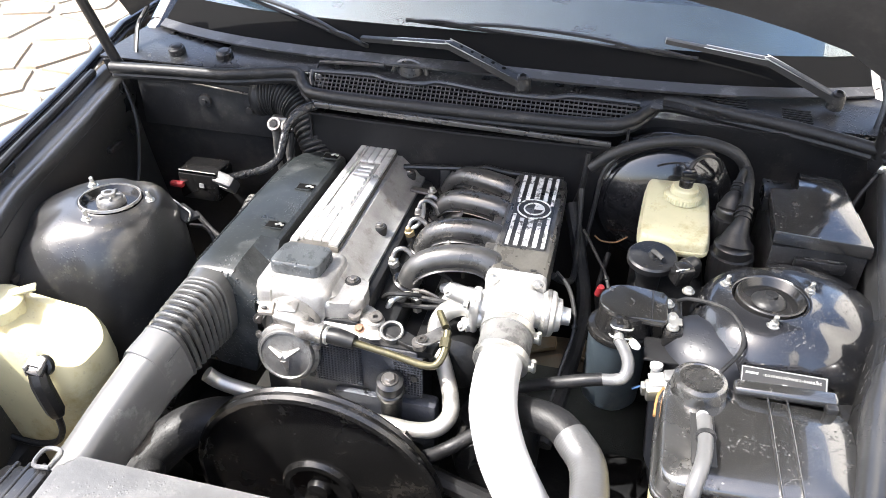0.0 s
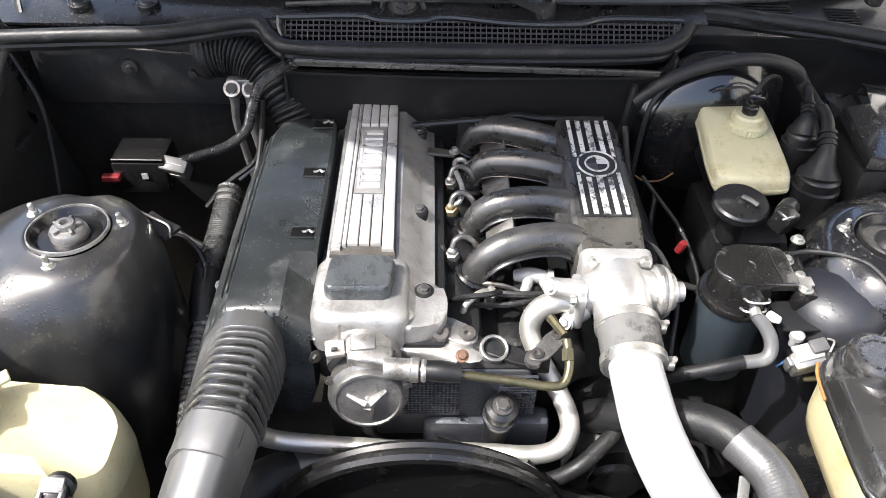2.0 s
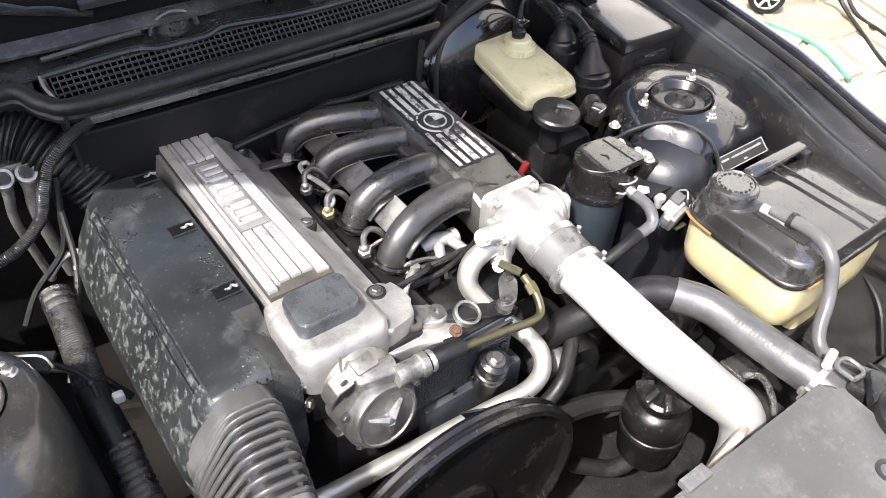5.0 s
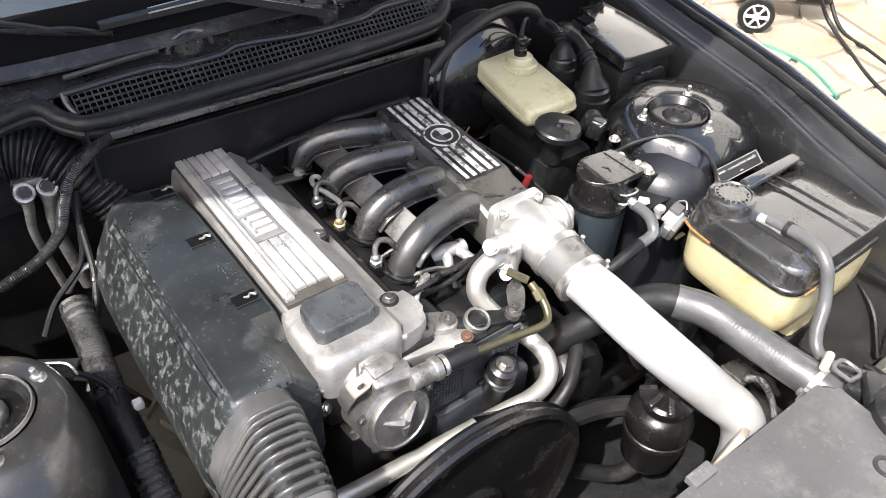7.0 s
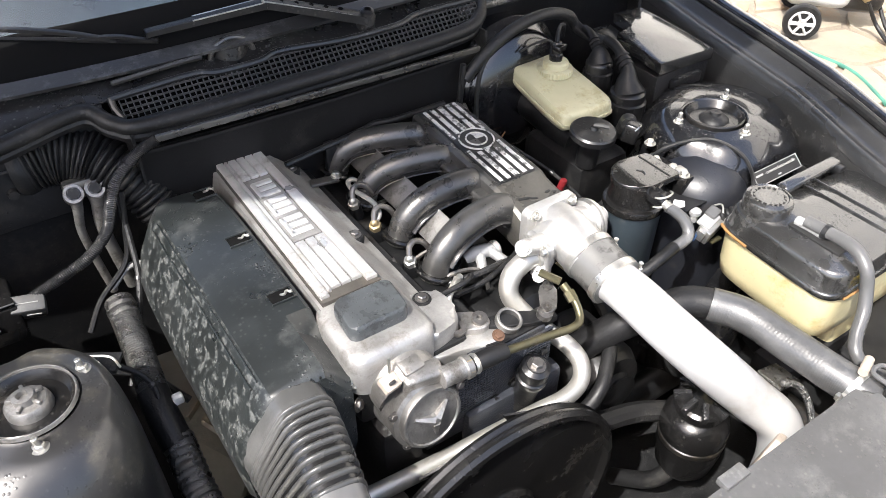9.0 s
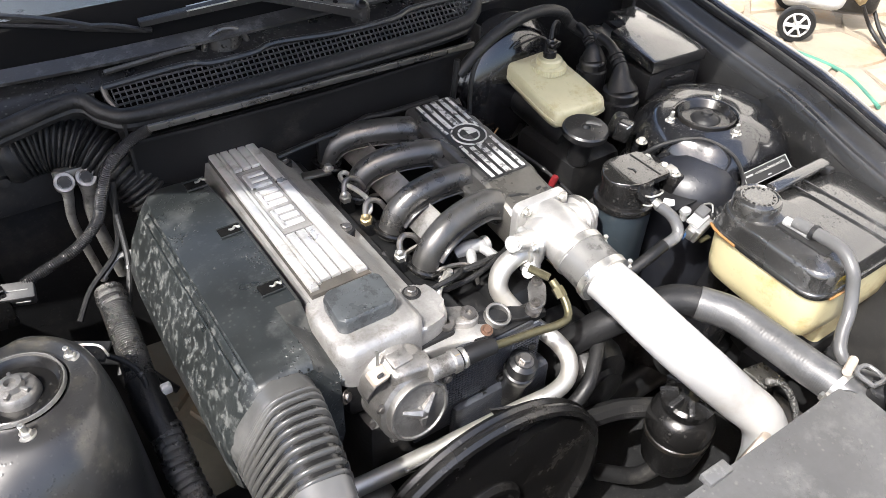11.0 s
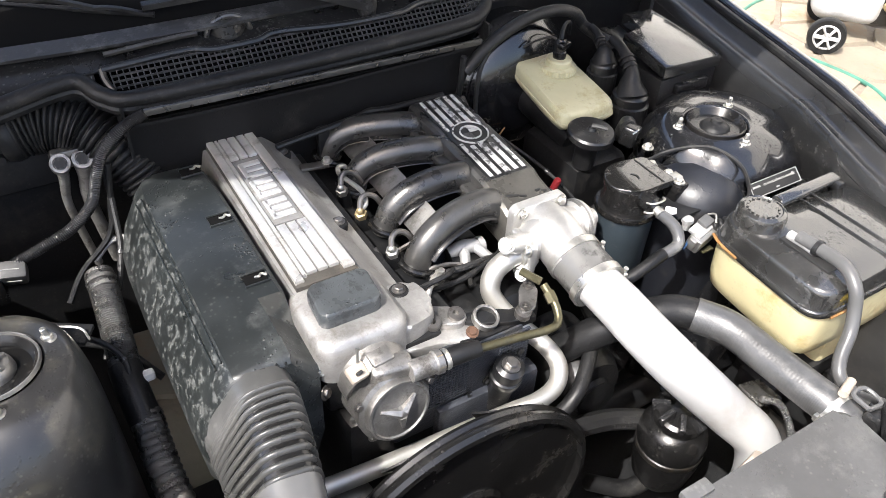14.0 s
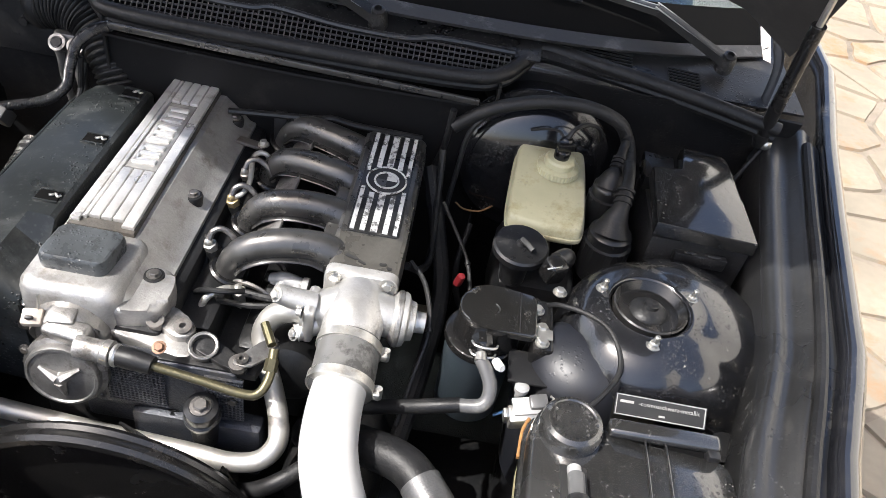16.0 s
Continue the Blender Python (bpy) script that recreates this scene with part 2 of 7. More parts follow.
LINING = mat("dull_bonnet_lining", (0.035, 0.034, 0.033), 0.75, 0.0, 0.3, 20, 0.4, (0.06, 0.057, 0.052), 0.35, 10)
LOOM = mat("black_taped_loom", (0.014, 0.014, 0.0143), 0.45, 0.0, 0.3, 90, 0.3, (0.026, 0.024, 0.021), 0.28, 40, spec=0.3, specks=0.15, drops=0.4)
HUBGREY = mat("grey_wheel_plastic", (0.45, 0.45, 0.44), 0.5)
RENDERWALL = mat("pale_wall_render", (0.68, 0.66, 0.61), 0.9, 0.0, 0.08, 4, 0.3, (0.55, 0.52, 0.47), 0.3, 1.5)

GLASS = bpy.data.materials.new("windscreen_glass")
GLASS.use_nodes = True
_g = GLASS.node_tree.nodes["Principled BSDF"]
_g.inputs["Transmission Weight"].default_value = 1.0
_g.inputs["Base Color"].default_value = (0.5, 0.62, 0.62, 1)
_g.inputs["Roughness"].default_value = 0.015
_g.inputs["IOR"].default_value = 1.7


# ---- mesh helpers ----
BASE = {}


def thing(name, at, label, category, group="", kind=""):
    ob = new(name)
    ob.empty_display_size = 0.02
    ob.location = at
    BASE[ob.name] = Vector(at)
    return tagged(ob, label, category, group, kind)


def part(name, bm, material, parent=None, label="", angle=35):
    base = BASE.get(parent.name, Vector()) if parent else Vector()
    me = bpy.data.meshes.new(name)
    bmesh.ops.recalc_face_normals(bm, faces=bm.faces)
    bm.transform(Matrix.Translation(-base))
    bm.to_mesh(me)
    bm.free()
    me.materials.append(material)
    me.shade_smooth()
    me.set_sharp_from_angle(angle=radians(angle))
    ob = new(name, me)
    if parent:
        ob.parent = parent
    BASE[ob.name] = base
    if label:
        tagged(ob, label)
    return ob


def B():
    return bmesh.new()


def box(bm, c, s, bevel=0.0, rot=None, seg=2):
    m = Matrix.Translation(c) @ (rot.to_4x4() if rot else Matrix()) @ Matrix.Diagonal((*s, 1))
    made = bmesh.ops.create_cube(bm, size=1, matrix=m)["verts"]
    if bevel:
        es = list({e for v in made for e in v.link_edges})
        bmesh.ops.bevel(bm, geom=es, offset=bevel, segments=seg, affect="EDGES", profile=0.5)
    return bm


def spline(pts, steps):
    P = [Vector(p) for p in pts]
    if len(P) < 3:
        return [P[0].lerp(P[1], k / steps) for k in range(steps + 1)]
    Q = [2 * P[0] - P[1]] + P + [2 * P[-1] - P[-2]]
    out = []
    for i in range(1, len(Q) - 2):
        a, b, c, d = Q[i - 1 : i + 3]
        for k in range(steps):
            t = k / steps
            out.append(0.5 * ((2 * b) + (c - a) * t + (2 * a - 5 * b + 4 * c - d) * t * t + (3 * b - a - 3 * c + d) * t ** 3))
    return out + [P[-1]]


def skin(bm, rings, closed=True, caps=True):
    vs = [[bm.verts.new(p) for p in r] for r in rings]
    n = len(rings[0])
    for a, b in zip(vs, vs[1:]):
        for k in range(n if closed else n - 1):
            j = (k + 1) % n
            bm.faces.new((a[k], a[j], b[j], b[k]))
    if caps and closed:
        bm.faces.new(vs[0][::-1])
        bm.faces.new(vs[-1])
    return bm


def frames(path):
    tang = [(path[min(i + 1, len(path) - 1)] - path[max(i - 1, 0)]).normalized() for i in range(len(path))]
    u = tang[0].orthogonal().normalized()
    out = []
    for t in tang:
        u = (u - t * u.dot(t)).normalized()
        out.append((t, u, t.cross(u)))
    return out


def tube(bm, pts, r, seg=12, steps=8, ribs=0, depth=0.0, flat=1.0, sect=None, pinch=0.7):
    """A round pipe through pts; r: one radius, or one for each point; ribs: rings of corrugation along it."""
    rr = r if isinstance(r, (list, tuple)) else [r] * len(pts)
    path = spline(pts, steps)
    if ribs:
        per = max(4, 8 * ribs // (len(path) - 1) + 1)
        path = [a.lerp(b, k / per) for a, b in zip(path, path[1:]) for k in range(per)] + [path[-1]]
    n = len(path) - 1
    rings = []
    for i, (p, (t, u, v)) in enumerate(zip(path, frames(path))):
        f = i / n * (len(rr) - 1)
        k = min(int(f), len(rr) - 2)
        q = rr[k] + (rr[k + 1] - rr[k]) * (f - k)
        if ribs:
            q += depth * (abs(math.sin(math.pi * ribs * i / n)) ** pinch - 0.5)
        if sect:
            u = Vector((0, 0, 1)).cross(t).normalized()
            rings.append([p + q * (a * u + b * t.cross(u)) for a, b in sect])
            continue
        rings.append([p + q * (math.cos(a) * u + flat * math.sin(a) * v) for a in (2 * math.pi * s / seg for s in range(seg))])
    return skin(bm, rings)


def soften(pts, rounds=2):
    """A closed outline with its corners cut."""
    for _ in range(rounds):
        pts = [(a[0] + (b[0] - a[0]) * k, a[1] + (b[1] - a[1]) * k) for a, b in zip(pts, pts[1:] + pts[:1]) for k in (0.25, 0.75)]
    return pts


def lathe(bm, prof, at, axis=(0, 0, 1), seg=28, squash=(1, 1)):
    """A turned form: prof is radius and height along the axis."""
    w = Vector(axis).normalized()
    u = w.orthogonal().normalized() if abs(w.z) < 0.99 else Vector((1, 0, 0))
    v = w.cross(u)
    at = Vector(at)
    rings = [[at + w * h + max(r, 1e-4) * (squash[0] * math.cos(a) * u + squash[1] * math.sin(a) * v) for a in (2 * math.pi * s / seg for s in range(seg))] for r, h in prof]
    return skin(bm, rings, caps=prof[0] != prof[-1])


def slab(bm, outline, z0, z1, bevel=0.0, seg=2, tilt=None):
    """An upright prism on an outline of x, y; tilt: a function of x, y that is added to z."""
    tilt = tilt or (lambda x, y: 0)
    lo = [bm.verts.new((x, y, z0 + tilt(x, y))) for x, y in outline]
    hi = [bm.verts.new((x, y, z1 + tilt(x, y))) for x, y in outline]
    n = len(outline)
    bm.faces.new(lo[::-1])
    top = bm.faces.new(hi)
    sides = [bm.faces.new((lo[k], lo[(k + 1) % n], hi[(k + 1) % n], hi[k])) for k in range(n)]
    if bevel:
        bmesh.ops.bevel(bm, geom=list(top.edges), offset=bevel, segments=seg, affect="EDGES", profile=0.5)
    return bm


def rounded(x0, x1, y0, y1, r, seg=5):
    out = []
    for cx, cy, a0 in ((x1 - r, y1 - r, 0), (x0 + r, y1 - r, 90), (x0 + r, y0 + r, 180), (x1 - r, y0 + r, 270)):
        for k in range(seg + 1):
            a = radians(a0 + 90 * k / seg)
            out.append((cx + r * math.cos(a), cy + r * math.sin(a)))
    return out


def bolt(bm, at, r=0.007, h=0.007, axis=(0, 0, 1), stud=0.0):
    lathe(bm, [(r * 1.45, 0), (r * 1.45, 0.0015), (r * 0.9, 0.0018)], at, axis, 16)
    lathe(bm, [(r, 0.001), (r, h * 0.85), (r * 0.85, h)], at, axis, 6)
    if stud:
        lathe(bm, [(r * 0.55, h * 0.8), (r * 0.55, h + stud * 0.9), (r * 0.4, h + stud)], at, axis, 10)
    return bm


def sheet(bm, grid, thick=0.003):
    """A bent sheet through a grid of points, with thickness."""
    rows = [[Vector(p) for p in r] for r in grid]
    a = [[bm.verts.new(p) for p in r] for r in rows]
    for i in range(len(rows) - 1):
        for j in range(len(rows[0]) - 1):
            bm.faces.new((a[i][j], a[i + 1][j], a[i + 1][j + 1], a[i][j + 1]))
    bmesh.ops.recalc_face_normals(bm, faces=bm.faces)
    bmesh.ops.solidify(bm, geom=list(bm.faces), thickness=thick)
    return bm


def clamp(bm, at, axis, r, w=0.008):
    lathe(bm, [(r, -w / 2), (r + 0.002, -w / 2), (r + 0.002, w / 2), (r, w / 2)], at, axis, 32)
    ax = Vector(axis).normalized()
    side = ax.cross(Vector((0, 0, 1))).normalized()
    box(bm, Vector(at) + side * (r + 0.005), (0.008, 0.016, 0.010), 0.0015)
    lathe(bm, [(0.0035, -0.012), (0.0035, 0.012)], Vector(at) + side * (r + 0.008), ax.cross(side), 8)
    return bm


def letters(text, size, m):
    """Raised print in the built-in font, laid on the plane of m."""
    cu = bpy.data.curves.new("print", "FONT")
    cu.body, cu.size, cu.extrude, cu.align_x, cu.align_y = text, size, 0.0003, "CENTER", "CENTER"
    cu.resolution_u = 2
    tmp = bpy.data.objects.new("print", cu)
    me = bpy.data.meshes.new_from_object(tmp)
    bm = bmesh.new()
    bm.from_mesh(me)
    bm.transform(m)
    bpy.data.objects.remove(tmp)
    bpy.data.meshes.remove(me)
    return bm


# ---- the car body round the engine bay ----
car = thing("car", (0, 1.5, 0), "black metallic saloon car with its bonnet raised, parked on stone paving", "car")


def lerp_table(tab, y):
    for (a, p), (b, q) in zip(tab, tab[1:]):
        if y <= b:
            return p + (q - p) * max(0, (y - a)) / (b - a)
    return tab[-1][1]


RAILX = [(0.3, 0.52), (0.64, 0.578), (0.8, 0.617), (0.94, 0.664), (1.2, 0.71), (1.38, 0.742), (1.6, 0.79), (2.2, 0.80)]
RAILZ = [(0.3, 0.82), (0.64, 0.862), (0.94, 0.886), (1.2, 0.90), (1.4, 0.915), (1.6, 0.935), (2.2, 0.96)]
YS = [0.3 + 0.05 * k for k in range(23)]


def strip(side, prof, ys):
    return [[(side * (lerp_table(RAILX, y) + dx), y, lerp_table(RAILZ, y) + dz if dz > -1 else (0.42 if dz > -1.5 else 0.2)) for dx, dz in prof] for y in ys]


for side in (-1, 1):
    ys2 = YS + [1.5, 1.6, 1.8, 2.0, 2.2]
    part("fender", sheet(B(), strip(side, [(0.078, -0.015), (0.079, 0.004), (0.085, 0.010), (0.098, 0.008), (0.11, -0.004), (0.12, -0.04), (0.126, -0.12), (0.13, -0.39), (0.13, -2)], ys2)), PAINT, car, angle=75)
    part("bonnet_channel", sheet(B(), strip(side, [(0.084, -0.018), (0.066, -0.02), (0.062, -0.004), (0.048, 0.006), (0.036, 0.002), (0.03, -0.01), (0.012, -0.012), (0.002, -0.006), (-0.006, -0.012), (-0.008, -0.03)], YS)), WING, car, angle=75)
    part("inner_wing", sheet(B(), strip(side, [(-0.006, -0.028), (-0.012, -0.06), (-0.004, -0.10), (-0.02, -0.2), (-0.04, -0.3), (-0.04, -1.2)], YS)), WING, car, angle=75)
    part("rubber_strip", tube(B(), [(side * (lerp_table(RAILX, y) + 0.05), y, lerp_table(RAILZ, y) + 0.01) for y in YS[::3]], 0.008, 10, 3), RUBBER, car)
    for y in (0.62, 0.86, 1.08, 1.26):
        x = side * (lerp_table(RAILX, y) - 0.012)
        part("inner_wing_clip", box(B(), (x, y, lerp_table(RAILZ, y) - 0.10), (0.02, 0.045, 0.012), 0.002), PLASTIC, car)

# strut towers, each with its bearing plate, three studs and cap
for side in (-1, 1):
    c = Vector((side * 0.523, 0.992, 0.02))
    lean = Vector((side * 0.10, 0.02, 1)).normalized()
    bm = B()
    prof = [(0.047, 0.828), (0.049, 0.84), (0.052, 0.842), (0.056, 0.840), (0.070, 0.839), (0.080, 0.836), (0.090, 0.830), (0.100, 0.820), (0.109, 0.806), (0.117, 0.788), (0.125, 0.765), (0.131, 0.735), (0.138, 0.68), (0.145, 0.55), (0.15, 0.38)]
    seg = 72
    rings = []
    for r, z in prof:
        ring = []
        for s in range(seg):
            a = 2 * math.pi * s / seg
            outer, inner = max(0, side * math.cos(a)), max(0, -side * math.cos(a))
            deep = min(1, max(0, (r - 0.068) / 0.062))
            q = r * (1 + (0.95 * outer ** 1.3 * deep if side < 0 else 0.56 * max(0, math.cos(a - radians(20))) * min(1, max(0, (r - 0.066) / 0.035))))
            if r > 0.075:
                q -= inner ** 2 * (r - 0.075) * (0.72 if side < 0 else 0.45)
            x, y = q * math.cos(a), q * math.sin(a)
            flute = max(0, math.cos(3 * (a - radians(90 if side > 0 else 95)))) ** 5
            dent = 0.011 * flute * max(0, 1 - abs(r - 0.098) / 0.03)
            ring.append((c.x + x, c.y + y, z + 0.05 * x * side * (1 if z > 0.7 else 0) * (1 - deep) - (0.03 if side < 0 else 0.0) * outer * deep * (1 if z > 0.6 else 0) + (c.z if z > 0.7 else 0) - dent))
        rings.append(ring)
    skin(bm, rings, caps=False)
    # Left tower gets the lightened paint: sunlit sheen put into the colour.
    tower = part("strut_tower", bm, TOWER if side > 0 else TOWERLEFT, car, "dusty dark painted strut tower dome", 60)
    part("tower_brace", box(B(), (side * 0.62, 1.0, 0.58), (0.16, 0.27, 0.40), 0.03), INNER, tower)
    if side > 0:
        part("side_bulge", lathe(B(), [(0.001, 0.085), (0.022, 0.083), (0.042, 0.075), (0.057, 0.059), (0.067, 0.032), (0.072, -0.05), (0.075, -0.2)], (0.453, 0.938, 0.748), (-0.12, -0.1, 1), 40, (1.0, 1.12)), BULGE, tower)
    part("bearing_plate", lathe(B(), [(0.0465, -0.004), (0.047, 0.0045), (0.045, 0.006), (0.043, 0.003), (0.036, -0.008), (0.022, -0.010)], c + Vector((0, 0, 0.838)), lean, 40), FANBLACK, tower)
    if side < 0:
        part("bearing_ring", lathe(B(), [(0.0465, 0.003), (0.0475, 0.0072), (0.0490, 0.0072), (0.05, 0.003), (0.0465, 0.003)], c + Vector((0, 0, 0.838)), lean, 48), PUMPALU, tower)
    cap = lathe(B(), [(0.024, -0.008), (0.023, 0.004), (0.02, 0.008), (0.012, 0.009), (0.011, 0.016), (0.006, 0.0165), (0.005, 0.011), (0.001, 0.011)] if side < 0 else [(0.026, -0.009), (0.024, -0.003), (0.018, 0.002), (0.010, 0.005), (0.009, 0.009), (0.005, 0.0095), (0.001, 0.008)], c + Vector((0, 0, 0.838)), lean, 24)
    if side < 0:
        for k in range(5):
            a = radians(72 * k + 20)
            box(cap, c + Vector((0.013 * math.cos(a), 0.013 * math.sin(a), 0.848)), (0.012, 0.004, 0.006), 0.001, Euler((0, 0, a)).to_matrix())
    part("bearing_cap", cap, PUMPDARK if side < 0 else RUBBER, tower)
    for ang in ((20, 150, 268) if side < 0 else (158, 268, 26)):
        a = radians(ang)
        p = c + Vector((0.062 * math.cos(a), 0.062 * math.sin(a), 0.838 + 0.062 * math.cos(a) * side * 0.05))
        part("tower_stud", bolt(B(), p, 0.0063, 0.007, lean, 0.010), STEEL, tower)

# paint sticker on the tower flank
stk = thing("paint_code_sticker", (0.535, 0.872, 0.82), "black paint code sticker with white border and lettering on the tower", "sticker")


STK = look((0.537, 0.868, 0.8185), (0.537, 0.868 + 0.64, 0.8185 - 0.77))
slabm = B()
box(slabm, (0, 0, 0), (0.108, 0.0245, 0.0008))
slabm.transform(STK)
part("sticker_base", slabm, INKBLACK, stk)
for w, h, x, y in ((0.106, 0.0011, 0, 0.0112), (0.106, 0.0011, 0, -0.0112), (0.0011, 0.0212, 0.0522, 0), (0.0011, 0.0212, -0.0522, 0), (0.016, 0.003, -0.040, 0.004), (0.007, 0.0022, 0.002, -0.0065)):
    e = B()
    box(e, (x, y, 0.0007), (w, h, 0.0006))
    e.transform(STK)
    part("border" if w > 0.05 or h > 0.02 else "print_bar", e, LABELGREY, stk)
part("lettering", letters("-cosmosschwarz-metallic", 0.0072, STK @ Matrix.Translation((0.010, 0.004, 0.0006))), LABELGREY, stk)

# bulkhead, trough and scuttle
part("bulkhead_panel", sheet(B(), [[(x, 1.318 + 0.012 * (x / 0.29) ** 2 - (0.0 if k else 0.012), z) for x in (-0.30, -0.2, 0, 0.2, 0.30)] for k, z in ((1, 0.45), (1, 0.7), (1, 0.88), (1, 0.902), (0, 0.905))], 0.004), BULKHEAD, car)
part("bulkhead_lip", box(B(), (0.0, 1.297, 0.926), (0.55, 0.006, 0.010), 0.0015, Euler((0, radians(1.6), radians(0.8))).to_matrix()), MANIFOLD, car, "bare metal edge along the bulkhead")
# Sides take the lighter inner paint: haze over them is put into the colour.
for side in (-1, 1):
    part("bulkhead_side", sheet(B(), [[(side * x, y + 0.004 * math.sin(20 * x), z) for x in (0.30, 0.36, 0.42, 0.48, 0.54, 0.6, 0.66, 0.72, 0.78)] for y, z in ((1.43, 0.42), (1.43, 0.6), (1.425, 0.70), (1.418, 0.735), (1.415, 0.76), (1.412, 0.79), (1.40, 0.9), (1.385, 0.94))], 0.004), INNER, car)
    part("trough_end", sheet(B(), [[(side * 0.30, y, z) for y in (1.32, 1.43)] for z in (0.45, 0.935)], 0.004), INNER, car)
shield = B()
box(shield, (-0.55, 1.392, 0.855), (0.33, 0.006, 0.11), 0.004)
lathe(shield, [(0.015, 0), (0.013, 0.006), (0.006, 0.007), (0.005, 0.011)], (-0.56, 1.389, 0.87), (0, -1, 0), 20)
lathe(shield, [(0.008, 0), (0.007, 0.008)], (-0.46, 1.389, 0.86), (0, -1, 0), 12)
part("heat_shield", shield, INNER, car)
part("shield_edge", tube(B(), [(-0.63, 1.384, 0.912), (-0.5, 1.384, 0.9), (-0.45, 1.384, 0.897), (-0.44, 1.383, 0.906), (-0.41, 1.383, 0.905)], 0.002, 6, 4), MANIFOLD, car)

SEAL = [(-0.735, 1.345, 0.94), (-0.6, 1.342, 0.948), (-0.48, 1.345, 0.952), (-0.37, 1.372, 0.958), (-0.335, 1.37, 0.957), (-0.312, 1.342, 0.945), (-0.26, 1.322, 0.941), (0.0, 1.318, 0.942), (0.24, 1.328, 0.942), (0.30, 1.343, 0.948), (0.332, 1.38, 0.958), (0.36, 1.415, 0.966), (0.46, 1.405, 0.96), (0.6, 1.378, 0.952), (0.735, 1.352, 0.938)]
part("bonnet_seal", tube(B(), SEAL, 0.0115, 12, 8), RUBBER, car, "thick black rubber bonnet seal")
part("seal_base", tube(B(), [(x, y + 0.006, z - 0.016) for x, y, z in SEAL], 0.010, 8, 6), RUBBER, car)
# Black tray behind the mesh: the trough's shade is put into its colour.
part("trough_tray", sheet(B(), [[(x, y + 0.01 * (x / 0.3) ** 2, z) for x in (-0.31, -0.15, 0, 0.15, 0.32)] for y, z in ((1.32, 0.90), (1.35, 0.87), (1.40, 0.88), (1.424, 0.972))], 0.003), SHADEBLACK, car)

grille = thing("cowl_grille", (0, 1.36, 0.95), "fine black mesh air intake grille below the windscreen", "grille")


def gz(y):
    return 0.944 + (y - 1.343) * 1.0


bars = B()
for k in range(72):
    x = -0.295 + 0.605 * k / 71
    y0 = 1.336 + 0.010 * (abs(x) / 0.3) ** 3
    y1 = 1.368 - 0.006 * math.exp(-((x + 0.117) / 0.05) ** 2)
    box(bars, (x, (y0 + y1) / 2, gz((y0 + y1) / 2)), (0.0013, (y1 - y0) * 1.41, 0.003), 0, Euler((math.atan(1.0), 0, 0)).to_matrix())
tagged(part("mesh", bars, GRID, grille), kind="stuff")
cross = B()
for k in range(5):
    y = 1.342 + 0.0058 * k
    for x0, x1 in ((-0.295, 0.0), (0.0, 0.31)):
        box(cross, ((x0 + x1) / 2, y, gz(y)), (x1 - x0, 0.0013, 0.003))
tagged(part("crosswise_mesh", cross, GRID, grille), kind="stuff")
part("rear_frame", tube(B(), [(-0.305, 1.366, 0.970), (-0.19, 1.370, 0.972), (-0.15, 1.366, 0.967), (-0.085, 1.366, 0.967), (-0.05, 1.370, 0.972), (0.05, 1.358, 0.969), (0.15, 1.358, 0.969), (0.2, 1.370, 0.973), (0.315, 1.370, 0.973)], 0.005, 8, 6), PLASTIC, grille)
part("side_frame", tube(B(), [(-0.298, 1.345, 0.946), (-0.304, 1.358, 0.958), (-0.304, 1.368, 0.970)], 0.005, 8, 4), PLASTIC, grille)


def scr_y(x):
    return 1.42 + 0.165 * min(1, abs(x) / 0.74) ** 2.8


def scr_z(x):
    return 0.992 - 0.03 * min(1, (x / 0.74) ** 2)


XS = [-0.74 + 1.48 * k / 18 for k in range(19)]
part("scuttle_cover", sheet(B(), [[(x, 1.370 + (scr_y(x) - 1.370) * f, 0.966 + 0.003 * math.sin(math.pi * f) + 0.014 * f) for x in [-0.335 + 0.69 * k / 12 for k in range(13)]] for f in (0, 0.2, 0.5, 0.8, 1.0)], 0.003), SCUTTLE, car)
for side, x0, x1 in ((-1, -0.78, -0.30), (1, 0.325, 0.78)):
    part("scuttle_side", sheet(B(), [[(x0 + (x1 - x0) * k / 8, (1.392 if side > 0 else 1.375) + (scr_y(x0 + (x1 - x0) * k / 8) + 0.01 - 1.385) * f, 0.95 + (scr_z(x0 + (x1 - x0) * k / 8) - 0.955) * f ** 0.7 + 0.018 * max(0, 1 - (k if side > 0 else 8 - k) / 2.5) * (1 - f)) for k in range(9)] for f in (0, 0.15, 0.45, 0.8, 1.0)], 0.004), SCUTTLE, car)
part("bump_arch", tube(B(), [(-0.152, 1.394, 0.968), (-0.143, 1.394, 0.990), (-0.117, 1.394, 1.0), (-0.091, 1.394, 0.990), (-0.082, 1.394, 0.968)], 0.0045, 10, 6), MANIFOLD, car)
part("bump", lathe(B(), [(0.033, -0.02), (0.031, 0.02), (0.02, 0.028), (0.001, 0.03)], (-0.117, 1.41, 0.962), (0, 0.2, 1), 24), SCUTTLE, car)
part("cover_lip", tube(B(), [(-0.295, 1.384, 0.982), (-0.2, 1.386, 0.986), (-0.165, 1.386, 0.986)], 0.004, 6, 4), MANIFOLD, car)


def side_z(x, y):
    """Height of the right-hand scuttle cover."""
    f = max(0, min(1, (y - 1.392) / (scr_y(x) - 1.375)))
    return 0.95 + (scr_z(x) - 0.955) * f ** 0.7 + 0.018 * max(0, 1 - (x - 0.325) / 0.142) * (1 - f)


